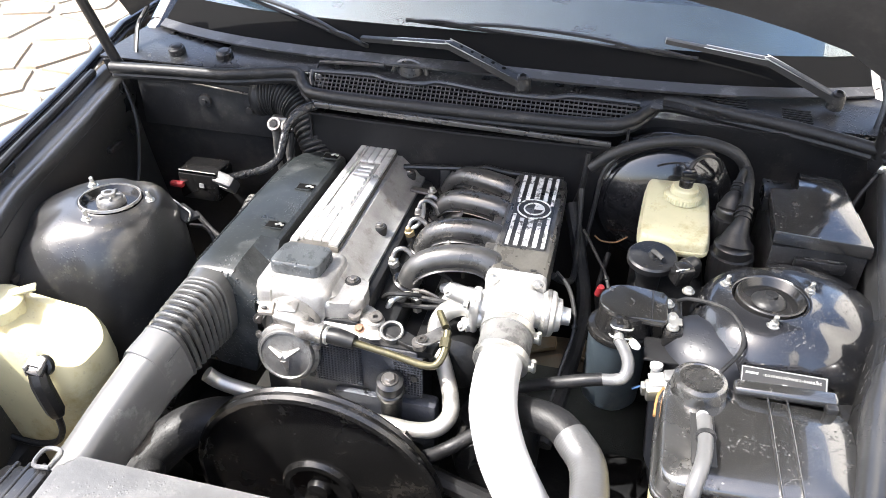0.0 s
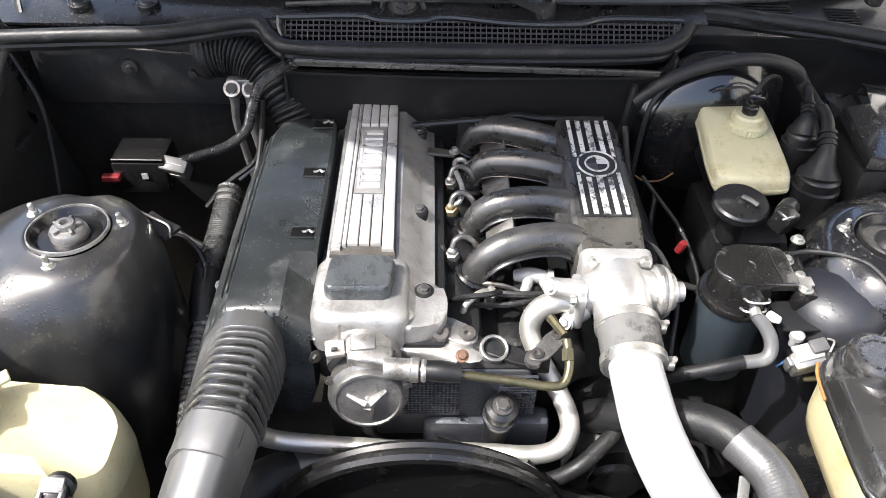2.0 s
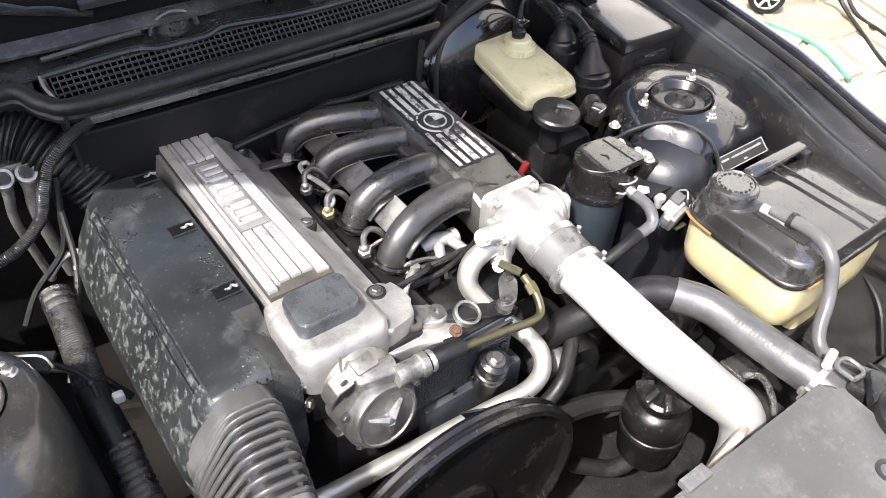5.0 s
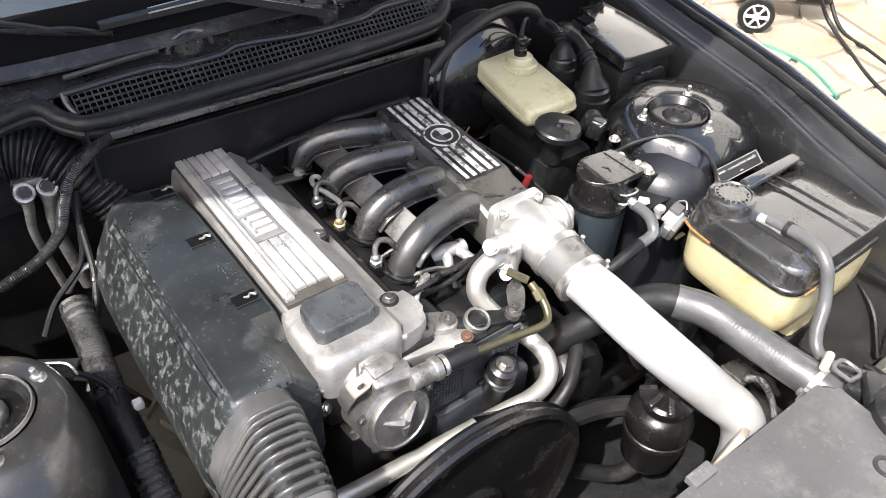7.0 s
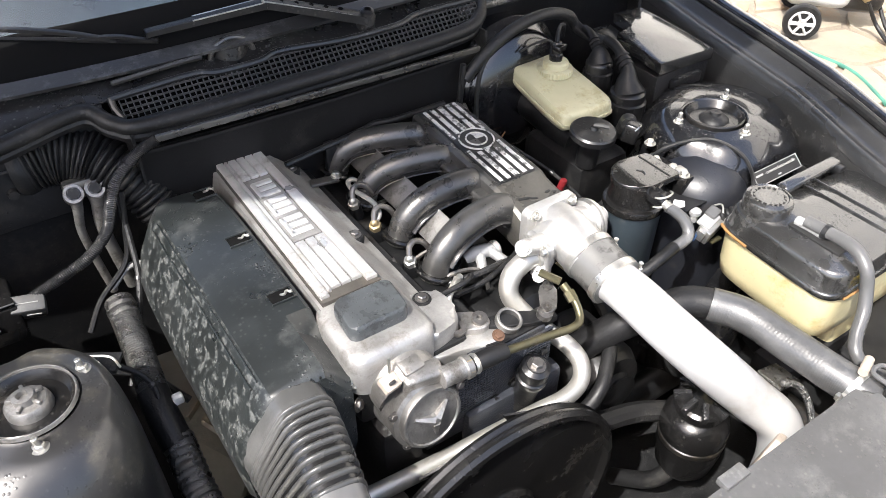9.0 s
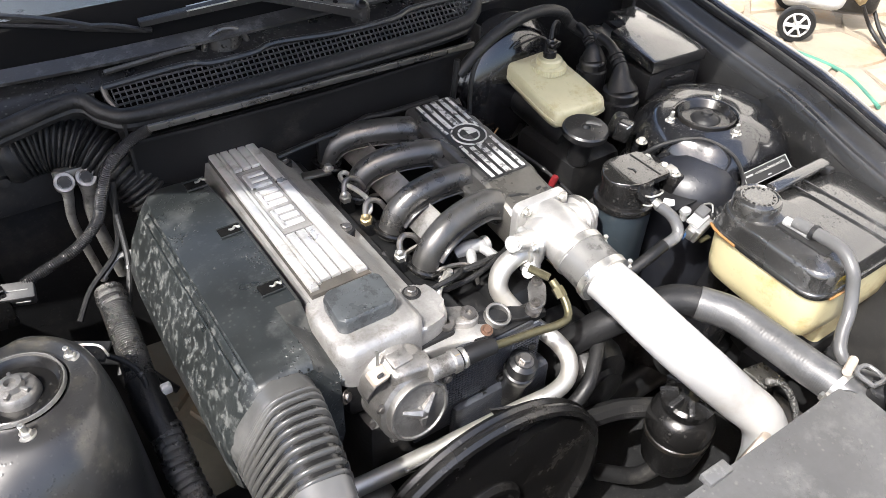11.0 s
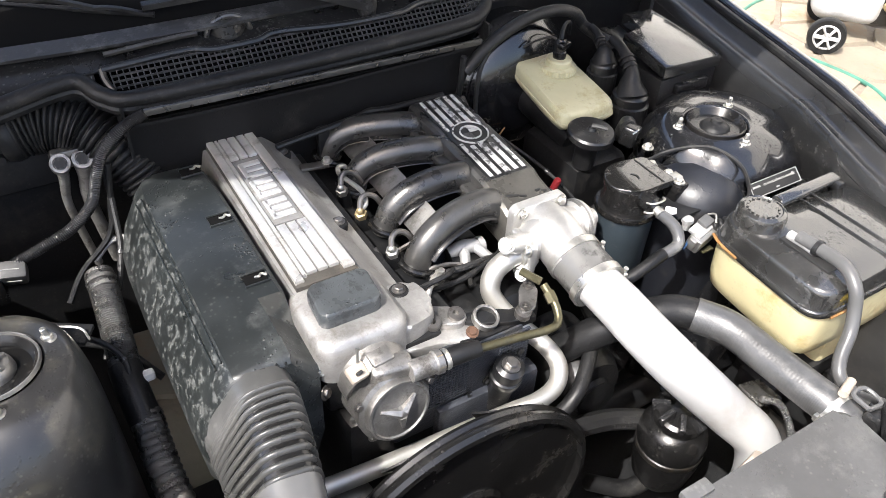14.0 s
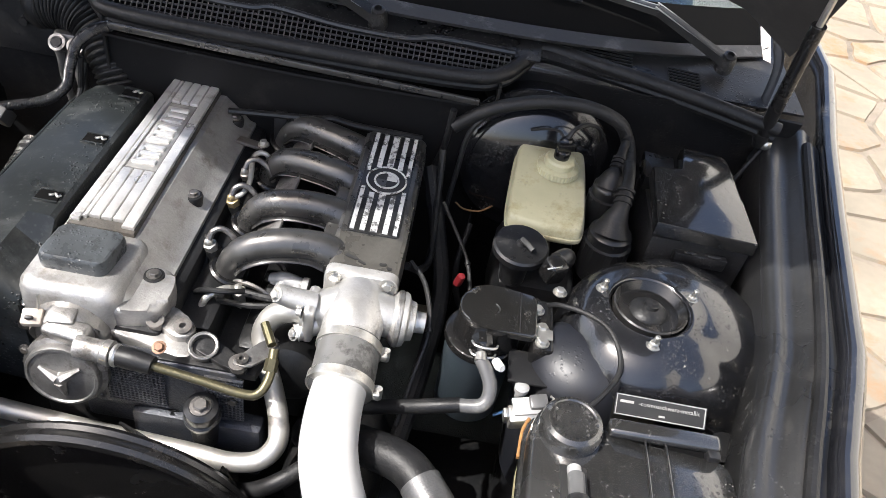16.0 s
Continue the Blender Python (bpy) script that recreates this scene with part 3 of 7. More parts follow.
for x0, x1 in ((0.395, 0.50), (0.565, 0.612)):
    xm = (x0 + x1) / 2
    for k in range(6):
        y = 1.400 + 0.0075 * k
        tilt = Euler((math.atan2(side_z(xm, y + 0.004) - side_z(xm, y - 0.004), 0.008), 0, radians(-4)), "XYZ").to_matrix()
        # Black bars between the slats: slot shade put into the colour.
        part("vent_slot", box(B(), (xm, y + 0.002 * k * 0, side_z(xm, y) + 0.0015), (x1 - x0, 0.0042, 0.0022), 0, tilt), SHADEBLACK, car)
        part("vent_slat", box(B(), (xm, y + 0.0036, side_z(xm, y + 0.0036) + 0.003), (x1 - x0 + 0.004, 0.0022, 0.003), 0.0006, tilt), SCUTTLE, car)
for x, y in ((-0.622, 1.412), (-0.516, 1.414)):
    part("rubber_plug", lathe(B(), [(0.0175, -0.01), (0.017, 0.002), (0.015, 0.0035), (0.013, 0.003), (0.010, 0.006), (0.001, 0.0075)], (x, y, 0.968), (0, -0.25, 1), 24), SCUTTLE, car)

RAKE = Vector((0, math.cos(radians(31)), math.sin(radians(31))))
glass = part("windscreen", sheet(B(), [[Vector((x * (1 - 0.10 * f), scr_y(x) - 0.01, scr_z(x))) + RAKE * (0.85 * f) for x in XS] for f in (0, 0.25, 0.5, 0.75, 1.0)], 0.005), GLASS, car, "raked windscreen glass reflecting the sky")
glass.visible_shadow = False
# Black band in front of the glass: bonnet's dark reflection put in as colour.
part("screen_border", sheet(B(), [[Vector((x, scr_y(x) - 0.016, scr_z(x) + 0.002)) + RAKE * (0.085 * f) for x in XS] for f in (0, 1)], 0.003), SHADEBLACK, car)
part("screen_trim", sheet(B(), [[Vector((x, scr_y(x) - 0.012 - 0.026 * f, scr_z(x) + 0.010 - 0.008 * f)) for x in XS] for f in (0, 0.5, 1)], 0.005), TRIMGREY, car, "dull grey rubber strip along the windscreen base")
part("dashboard", sheet(B(), [[(x, y, z) for x in (-0.75, 0, 0.75)] for y, z in ((1.62, 0.93), (1.75, 0.95), (2.05, 0.96), (2.15, 0.7))], 0.01), PLASTIC, car)
part("cabin", sheet(B(), [[(x, y, z) for x in (-0.72, 0, 0.72)] for y, z in ((2.2, 0.5), (3.0, 0.55), (3.1, 1.2), (2.35, 1.44), (2.25, 1.435))], 0.02), PLASTIC, car)
for side in (-1, 1):
    part("pillar_foot", box(B(), (side * 0.752, 1.59, 0.955), (0.045, 0.08, 0.03), 0.01, Euler((radians(31), 0, 0)).to_matrix(), 3), SCUTTLE, car)
    part("screen_pillar", tube(B(), [Vector((side * 0.76, 1.57, 0.95)), Vector((side * 0.755, 1.62, 0.98)), Vector((side * 0.68, 2.22, 1.43))], 0.025, 10, 6), PAINT, car)
    part("hinge_arm", tube(B(), [(side * 0.715, 1.40, 0.94), (side * 0.735, 1.46, 0.99), (side * 0.728, 1.50, 1.03), (side * 0.72, 1.44, 1.10)], 0.009, 8, 6, flat=0.5), DARK, car)

# raised bonnet, hinged at the rear
HING = Vector((0, 1.49, 1.04))
BUP = Vector((0, -math.cos(radians(52)), math.sin(radians(52))))
BOUT = Vector((0, -BUP.z, BUP.y))
grid = []
for f in [k / 10 for k in range(11)]:
    row = []
    for k in range(17):
        s = -1 + k / 8
        w = 0.748 - 0.133 * f ** 1.4
        back = 0.13 * (1 - abs(s) ** 2.2) * (1 - f) + 0.10 * (1 - s * s) * f
        row.append(Vector((s * w, 0, 0)) + HING + BUP * (1.08 * f + back) - BOUT * (0.05 * (1 - s * s)) + BOUT * (0.035 if abs(s) == 1 else 0))
    grid.append(row)
bonnet = part("bonnet", sheet(B(), grid, 0.012), PAINT, car, "raised black bonnet, dark on its inner side")
bonnet.data.materials.append(LINING)
for f in bonnet.data.polygons:
    if f.normal.dot(BOUT) > 0.5:
        f.material_index = 1
ribs = B()
for s in (-0.5, 0, 0.5):
    tube(ribs, [Vector((s * 1.2, 0, 0)) + HING + BUP * 0.2 + BOUT * -0.02, Vector((s * 1.0, 0, 0)) + HING + BUP * 1.0 + BOUT * -0.02], 0.022, 8, 4)
part("bonnet_rib", ribs, LINING, bonnet)
for side in (-1, 1):
    part("bonnet_corner", box(B(), (side * 0.728, 1.47, 1.09), (0.09, 0.05, 0.07), 0.02, Euler((radians(-30), 0, side * radians(8))).to_matrix(), 4), PAINT, bonnet)
    foot, neck, head = (Vector((-0.73, 1.365, 0.935)), Vector((-0.755, 1.325, 1.09)), Vector((-0.775, 1.27, 1.37))) if side < 0 else (Vector((0.718, 1.36, 0.912)), Vector((0.700, 1.318, 1.12)), Vector((0.682, 1.26, 1.40)))
    strut = part("gas_strut", tube(B(), [foot, neck], 0.0105, 14, 2), PLASTIC, car, "black gas strut holding the bonnet")
    part("strut_rod", tube(B(), [neck, head], 0.005, 8, 2), STEEL, strut)
    part("strut_socket", tube(B(), [foot.lerp(neck, -0.06), foot.lerp(neck, 0.02), foot.lerp(neck, 0.07)], [0.008, 0.0125, 0.0115], 14, 3), PLASTIC, strut)
    part("strut_ball", lathe(B(), [(0.001, -0.009), (0.008, -0.006), (0.01, 0), (0.008, 0.006), (0.001, 0.009)], foot + Vector((side * 0.012, 0, -0.006)), (1, 0, 0), 14), STEEL, strut)
    part("strut_cable", tube(B(), [(side * 0.735, 1.37, 0.9), (side * 0.70, 1.34, 0.83), (side * 0.69, 1.30, 0.74), (side * 0.67, 1.22, 0.66)], 0.004, 8, 6), RUBBER, car)

# wipers
def wiper(pivot, elbow, tip, b0, b1, name_label):
    w = thing("windscreen_wiper", pivot, name_label, "wiper")
    p, e, t = Vector(pivot), Vector(elbow), Vector(tip)
    part("pivot", lathe(B(), [(0.015, -0.015), (0.014, 0.006), (0.011, 0.010), (0.0105, 0.016), (0.006, 0.018), (0.005, 0.013), (0.001, 0.013)], p, (0, -0.35, 1), 24), PLASTIC, w)
    BAR = [(1, 0.42), (0.7, 0.55), (-0.7, 0.55), (-1, 0.42), (-1, -0.5), (1, -0.5)]
    k1 = p.lerp(e, 0.94) + Vector((0, 0, 0.004))
    part("wiper_arm", tube(B(), [p, p.lerp(e, 0.5) + Vector((0, 0, 0.003)), k1], [0.0135, 0.0125, 0.0115], 8, 5, sect=BAR), LOOM, w)
    part("arm_bar", tube(B(), [p.lerp(e, 0.9) + Vector((0, 0, 0.004)), e, e.lerp(t, 0.5), t], [0.011, 0.0105, 0.009, 0.008], 8, 5, sect=BAR), LOOM, w)
    run = (e - p).normalized()
    off = run.cross(Vector((0, 0, 1))).normalized() * 0.0118 + Vector((0, 0, 0.0062))
    lift = Vector((0, 0, 0.0062)) - (off - Vector((0, 0, 0.0062)))
    for o in (off, lift):
        part("arm_edge", tube(B(), [p.lerp(e, 0.15) + o, k1 + o * 0.9, e + o * 0.8, e.lerp(t, 0.6) + o * 0.7], 0.0012, 6, 5), STEEL, w)
    # Black discs on the arm: the shade inside the holes as colour.
    for k in range(5 if p.x < 0.4 else 0):
        part("arm_hole", lathe(B(), [(0.004, 0), (0.004, 0.0008), (0.001, 0.0008)], p.lerp(e, 0.25 + 0.14 * k) + Vector((0, 0, 0.0100)), (0, -0.2, 1), 12), SHADEBLACK, w)
    b0, b1 = Vector(b0), Vector(b1)
    part("blade", tube(B(), [b0, b0.lerp(b1, 0.5), b1], 0.0045, 6, 6), RUBBER, w)
    up = Vector((0, -0.012, 0.018))
    part("blade_frame", tube(B(), [b0.lerp(b1, 0.14), b0.lerp(b1, 0.3) + up * 0.8, b0.lerp(b1, 0.5) + up * 1.1, b0.lerp(b1, 0.7) + up * 0.8, b0.lerp(b1, 0.86)], 0.0048, 6, 6, sect=BAR), LOOM, w)
    for q in (0.14, 0.86):
        part("blade_claw", tube(B(), [b0.lerp(b1, q - 0.12), b0.lerp(b1, q) + up * 0.45, b0.lerp(b1, q + 0.12)], 0.0042, 6, 5, sect=BAR), LOOM, w)
    return w


wiper((0.103, 1.375, 0.985), (-0.052, 1.419, 1.027), (-0.224, 1.430, 1.020), (-0.21, 1.423, 1.008), (-0.588, 1.590, 1.043), "black windscreen wiper with drilled arm parked on the glass")
wiper((0.655, 1.462, 0.98), (0.525, 1.503, 1.025), (0.346, 1.497, 1.048), (0.408, 1.485, 1.023), (-0.148, 1.481, 1.048), "long black windscreen wiper lying along the glass base")

# nose: slam panel, radiator cover and the dark wells beside it
part("radiator_panel", slab(B(), rounded(-0.305, 0.287, 0.36, 0.548, 0.018, 5), 0.765, 0.803, 0.010, 4, tilt=lambda x, y: -0.009 * (x / 0.3) ** 2 - 0.12 * max(0, 0.47 - y)), PANELGREY, car, "dusty dark grey radiator cover panel")
for x, y in ((0.235, 0.44), (0.12, 0.425), (-0.2, 0.43)):
    part("panel_fastener", lathe(B(), [(0.014, 0), (0.014, 0.004), (0.009, 0.005), (0.008, 0.001), (0.001, 0.001)], (x, y, 0.797 - 0.012), (0, -0.1, 1), 20), PLASTIC, car)
part("panel_clip", box(B(), (0.055, 0.549, 0.796), (0.036, 0.016, 0.010), 0.002), SMOOTHGREY, car)
part("radiator", box(B(), (0.0, 0.495, 0.47), (0.60, 0.05, 0.46), 0.006), DARK, car)
part("nose", sheet(B(), [[(x, y - 0.05 * (1 - (x / 0.75) ** 2), z) for x in (-0.72, -0.5, -0.25, 0, 0.25, 0.5, 0.72)] for y, z in ((0.38, 0.77), (0.30, 0.76), (0.2, 0.70), (0.12, 0.6), (0.08, 0.3))], 0.006), PAINT, car)
for side in (-1, 1):
    lamp = part("headlamp_housing", box(B(), (side * 0.50, 0.45, 0.69), (0.24, 0.13, 0.16), 0.02, None, 3), PLASTIC, car)
    part("bulb_cap", lathe(B(), [(0.05, 0), (0.05, 0.02), (0.042, 0.026), (0.001, 0.03)], (side * 0.5, 0.515, 0.70), (0, 1, 0.3), 28), ALU, lamp)
    bracket = part("corner_bracket", box(B(), (side * 0.35, 0.485, 0.758), (0.075, 0.10, 0.036), 0.008, Euler((0, side * radians(12), 0)).to_matrix()), PLASTIC, car)
    for k in range(3):
        part("bracket_rib", box(B(), (side * (0.33 + 0.02 * k), 0.495, 0.779 - 0.004 * k), (0.006, 0.085, 0.006), 0.002), PLASTIC, bracket)
    part("bracket_loop", tube(B(), [(side * 0.318, 0.53, 0.785), (side * 0.318, 0.553, 0.787), (side * 0.34, 0.553, 0.786), (side * 0.34, 0.53, 0.784), (side * 0.318, 0.53, 0.785)], 0.003, 8, 4), SMOOTHGREY, bracket)
    part("wing_rail", box(B(), (side * 0.58, 0.72, 0.54), (0.10, 0.55, 0.10), 0.015), INNER, car)
part("round_mount", lathe(B(), [(0.045, -0.05), (0.043, 0.0), (0.035, 0.008), (0.02, 0.009), (0.012, 0.004), (0.001, 0.004)], (0.315, 0.455, 0.80), (0, -0.1, 1), 28), PLASTIC, car)
for x0, x1 in ((-0.80, -0.42), (0.30, 0.80)):
    part("toe_board", sheet(B(), [[(x0 + (x1 - x0) * k / 4, y, z) for k in range(5)] for y, z in ((1.435, 0.16), (1.434, 0.30), (1.432, 0.43))], 0.005), INNER, car)
# Added dark tray, rail and flap: they shade and cover pale ground below.
part("undertray", sheet(B(), [[(x, y, 0.2) for x in (-0.29, 0.0, 0.62)] for y in (0.1, 0.6, 1.5)], 0.006), LOOM, car)
part("frame_rail", box(B(), (-0.44, 0.95, 0.38), (0.09, 1.0, 0.12), 0.02), BULKHEAD, car)
part("undertray_flap", sheet(B(), [[(x, y, 0.22) for x in (-0.46, -0.35, -0.285)] for y in (0.1, 0.5, 1.0)], 0.006), LOOM, car)
part("crossmember", box(B(), (0, 1.02, 0.33), (1.0, 0.16, 0.10), 0.02), DARK, car)
part("steering_rack", tube(B(), [(-0.5, 0.9, 0.36), (0.5, 0.9, 0.36)], 0.03, 12, 4), DARK, car)
for sx in (-1, 1):
    for sy in (1.0, 3.6):
        tyre = part("wheel", lathe(B(), [(0.21, -0.1), (0.29, -0.1), (0.31, -0.07), (0.31, 0.07), (0.29, 0.1), (0.21, 0.1)], (sx * 0.71, sy, 0.31), (1, 0, 0), 32), RUBBER, car)
part("cabin_shell", box(B(), (0, 3.3, 0.62), (1.62, 3.4, 0.55), 0.12, None, 4), PAINT, car)
part("roof", box(B(), (0, 3.0, 1.38), (1.2, 1.5, 0.05), 0.02), PAINT, car)


# ---- engine ----
engine = thing("engine", (-0.06, 1.05, 0.33), "inline diesel engine with a ribbed alloy valve cover", "engine")
blk = B()
box(blk, (-0.075, 1.09, 0.52), (0.25, 0.50, 0.40), 0.02)
part("engine_block", blk, DARK, engine, "oily dark engine block")
part("cylinder_head", box(B(), (-0.13, 1.10, 0.755), (0.16, 0.46, 0.07), 0.01), DARK, engine)
part("port_flange", box(B(), (-0.035, 1.12, 0.735), (0.06, 0.42, 0.06), 0.012), DARK, engine)
tc = B()
box(tc, (-0.045, 0.848, 0.715), (0.19, 0.02, 0.13), 0.006)
box(tc, (-0.0, 0.842, 0.64), (0.16, 0.03, 0.10), 0.008)
tcov = part("timing_cover", tc, BLOCKBLUE, engine, "blue-grey cast timing cover with ribbed panels")
for x, w in ((-0.07, 0.07), (0.035, 0.045)):
    waffle = B()
    for k in range(16):
        box(waffle, (x, 0.8365, 0.772 - 0.0048 * k), (w, 0.004, 0.0016))
    for k in range(int(w / 0.0048)):
        box(waffle, (x - w / 2 + 0.0024 + 0.0048 * k, 0.8368, 0.736), (0.0016, 0.0034, 0.074))
    tagged(part("waffle_grid", waffle, BLOCKBLUE, tcov), kind="stuff")
for x, z in ((-0.03, 0.685), (0.0, 0.70), (0.045, 0.735)):
    part("cover_bolt", bolt(B(), (x, 0.838, z), 0.006, 0.006, (0, -1, 0)), DARK, engine)

# valve cover: skirt, plateau, ribs, raised badge bars, oil filler cap
vc = B()
rings = []
for z, l, r, f, b, rad in ((0.785, -0.222, -0.066, 0.880, 1.345, 0.03), (0.797, -0.222, -0.066, 0.880, 1.345, 0.03), (0.800, -0.213, -0.076, 0.882, 1.338, 0.02), (0.812, -0.208, -0.086, 0.882, 1.335, 0.018), (0.836, -0.203, -0.112, 0.887, 1.330, 0.016)):
    rings.append([(x, y, z) for x, y in rounded(l, r, f, b, rad, 5)])
skin(vc, rings)
vcover = part("valve_cover", vc, COVERALU, engine, "stained cast alloy valve cover")
# Plateau between the ribs, darker than their tops.
pl = B()
slab(pl, [(-0.199, 0.972), (-0.116, 0.972), (-0.122, 1.332), (-0.197, 1.332)], 0.83, 0.8425, 0.003)
part("plateau", pl, GROOVE, vcover)


def tx(f, y):
    """x on the plateau: f from 0 at its outer edge to 1 at its inner edge."""
    k = (y - 0.972) / 0.36
    return (-0.199 + 0.002 * k) + f * ((0.083) + (-0.008) * k)


def rib(f0, f1, y0, y1, h=0.0055):
    b = B()
    slab(b, [(tx(f0, y0), y0), (tx(f1, y0), y0), (tx(f1, y1), y1), (tx(f0, y1), y1)], 0.842, 0.842 + h, 0.0015, 2)
    return b


for f0, f1 in ((0.02, 0.16), (0.79, 0.97)):
    part("rib", rib(f0, f1, 0.978, 1.330), RIBALU, vcover)
part("rib", rib(0.178, 0.237, 0.985, 1.33), RIBALU, vcover)
for f0, f1 in ((0.256, 0.412), (0.436, 0.588), (0.612, 0.768)):
    part("rib", rib(f0, f1, 0.988, 1.09), RIBALU, vcover)
    part("rib", rib(f0, f1, 1.262, 1.33), RIBALU, vcover)
part("badge_field", rib(0.252, 0.772, 1.094, 1.258, 0.0035), COVERALU, vcover)
for y0, y1 in ((1.205, 1.245), (1.155, 1.198), (1.103, 1.148)):
    for k in range(3):
        ya = y0 + (y1 - y0) * (0.05 + 0.36 * k)
        part("badge_bar", rib(0.32, 0.70, ya, ya + 0.0085, 0.0072), RIBALU, vcover)
    part("badge_bar", rib(0.30, 0.38, y0 + 0.002, y1 - 0.002, 0.0072), RIBALU, vcover)
front = B()
skin(front, [[(x, y, z) for x, y in rounded(-0.216 + e, -0.096 - e, 0.866 + e, 0.985 - e, 0.024 - e * 0.8, 7)] for z, e in ((0.78, 0.0), (0.820, 0.0008), (0.8285, 0.003), (0.8335, 0.0065), (0.836, 0.011), (0.8368, 0.017))])
part("filler_plateau", front, COVERALU, vcover)
nose = B()
tube(nose, [(-0.155, 0.90, 0.782), (-0.152, 0.868, 0.776), (-0.15, 0.856, 0.772), (-0.15, 0.852, 0.772)], [0.044, 0.045, 0.045, 0.041], 28, 4)
part("cover_nose", nose, PUMPALU, vcover)
horn = B()
slab(horn, soften([(-0.13, 0.872), (-0.075, 0.876), (-0.052, 0.888), (-0.05, 0.93), (-0.066, 0.96), (-0.12, 0.95)]), 0.784, 0.8155, 0.011, 5)
part("cover_shoulder", horn, COVERALU, vcover)
cap = B()
rings = []
for z, s in ((0.834, 0.98), (0.840, 1.0), (0.851, 1.0), (0.856, 0.955), (0.8575, 0.9), (0.857, 0.6)):
    pts = rounded(-0.040 * s, 0.040 * s, -0.030 * s, 0.030 * s, 0.012 * s, 5)
    rings.append([(-0.157 + x + 0.08 * y, 0.928 + y, z) for x, y in pts])
skin(cap, rings)
oil = part("oil_filler_cap", cap, CAPGREY, vcover, "square black oil filler cap with water on top")
for x, y in ((-0.091, 1.29), (-0.088, 1.094), (-0.080, 0.936)):
    grommet = part("bolt_grommet", lathe(B(), [(0.0135, -0.03), (0.0135, 0.0), (0.012, 0.003), (0.008, 0.004)], (x, y, 0.814), (0.12, 0, 1), 20), RUBBER, vcover)
    part("cover_bolt", bolt(B(), (x, y, 0.817), 0.0062, 0.006, (0.12, 0, 1)), DARKSTEEL, grommet)

# bracket and small fittings at the head's front
br = B()
slab(br, soften([(-0.09, 0.915), (-0.055, 0.882), (-0.034, 0.868), (-0.016, 0.872), (-0.012, 0.886), (-0.02, 0.897), (-0.05, 0.918)], 1), 0.780, 0.7925, 0.003, 3)
part("head_flange", slab(B(), soften([(-0.125, 0.868), (-0.07, 0.862), (-0.03, 0.846), (-0.006, 0.850), (-0.004, 0.872), (-0.03, 0.905), (-0.09, 0.93), (-0.12, 0.92)], 1), 0.766, 0.783, 0.005, 3), COVERALU, engine, "cast alloy flange under the bracket")
part("lifting_bracket", br, PUMPALU, engine, "cast alloy bracket with round eyes")
part("bracket_ring", lathe(B(), [(0.0135, 0.0), (0.0175, 0.0), (0.0175, 0.009), (0.016, 0.010), (0.0135, 0.009), (0.0135, 0.0)], (0.004, 0.864, 0.787), (0.1, -0.3, 1), 28), PUMPDARK, engine)
part("ring_plug", lathe(B(), [(0.0125, 0.0), (0.0125, 0.003), (0.001, 0.004)], (0.004, 0.864, 0.786), (0.1, -0.3, 1), 20), DARK, engine)
for x, y in ((-0.027, 0.884), (0.05, 0.846), (-0.06, 0.885)):
    part("bracket_eye", lathe(B(), [(0.004, -0.004), (0.0105, -0.004), (0.0105, 0.006), (0.004, 0.006), (0.004, -0.004)], (x, y, 0.792), (0, -0.2, 1), 20), DARKSTEEL, engine)
part("bracket_bar", slab(B(), soften([(-0.02, 0.865), (0.045, 0.838), (0.058, 0.838), (0.062, 0.850), (0.02, 0.876), (-0.02, 0.887)], 1), 0.783, 0.789, 0.0015), DARK, engine)
part("bracket_plate", slab(B(), [(-0.045, 0.842), (0.07, 0.842), (0.075, 0.868), (-0.03, 0.872)], 0.772, 0.782, 0.002), DARK, engine)

vp = thing("vacuum_pump", (-0.14, 0.84, 0.757), "round cast alloy vacuum pump on the engine front", "pump")
ax = Vector((0.05, -1, 0.18)).normalized()
C = Vector((-0.1445, 0.819, 0.753))
# Body darker than housing and star: its shadow is put into the colour.
part("pump_body", lathe(B(), [(0.046, -0.06), (0.046, -0.02), (0.048, -0.015), (0.048, -0.006), (0.0425, -0.003), (0.0425, 0.003), (0.041, 0.006), (0.038, 0.0065), (0.0365, 0.0045), (0.012, 0.006), (0.001, 0.007)], C, ax, 40), PUMPDARK, vp)
sp = B()
uu = ax.orthogonal().normalized()
for k in range(3):
    a = radians(120 * k + 50)
    d = uu * math.cos(a) + ax.cross(uu) * math.sin(a)
    tube(sp, [C + d * 0.003 + ax * 0.010, C + d * 0.027 + ax * 0.005], [0.007, 0.0025], 6, 2)
lathe(sp, [(0.009, 0.004), (0.0075, 0.013), (0.005, 0.0145), (0.001, 0.015)], C, ax, 16)
part("pump_spoke_star", sp, PUMPALU, vp)
housing = B()
box(housing, (-0.142, 0.842, 0.800), (0.052, 0.026, 0.026), 0.006, Euler((0.2, 0.05, -0.12)).to_matrix(), 3)
box(housing, (-0.15, 0.852, 0.812), (0.03, 0.022, 0.014), 0.004, Euler((0.2, 0, 0.1)).to_matrix(), 2)
part("top_housing", housing, PUMPALU, vp)
part("clip_bracket", box(B(), (-0.182, 0.846, 0.810), (0.023, 0.020, 0.012), 0.003, Euler((radians(25), 0, radians(10))).to_matrix()), TANTAB, vp, "pale tan clip bracket with a square hole")
# Black block on the bracket: shade inside the hole put into colour.
part("clip_hole", box(B(), (-0.182, 0.8395, 0.8165), (0.008, 0.004, 0.006), 0.001, Euler((radians(25), 0, radians(10))).to_matrix()), INKBLACK, vp)
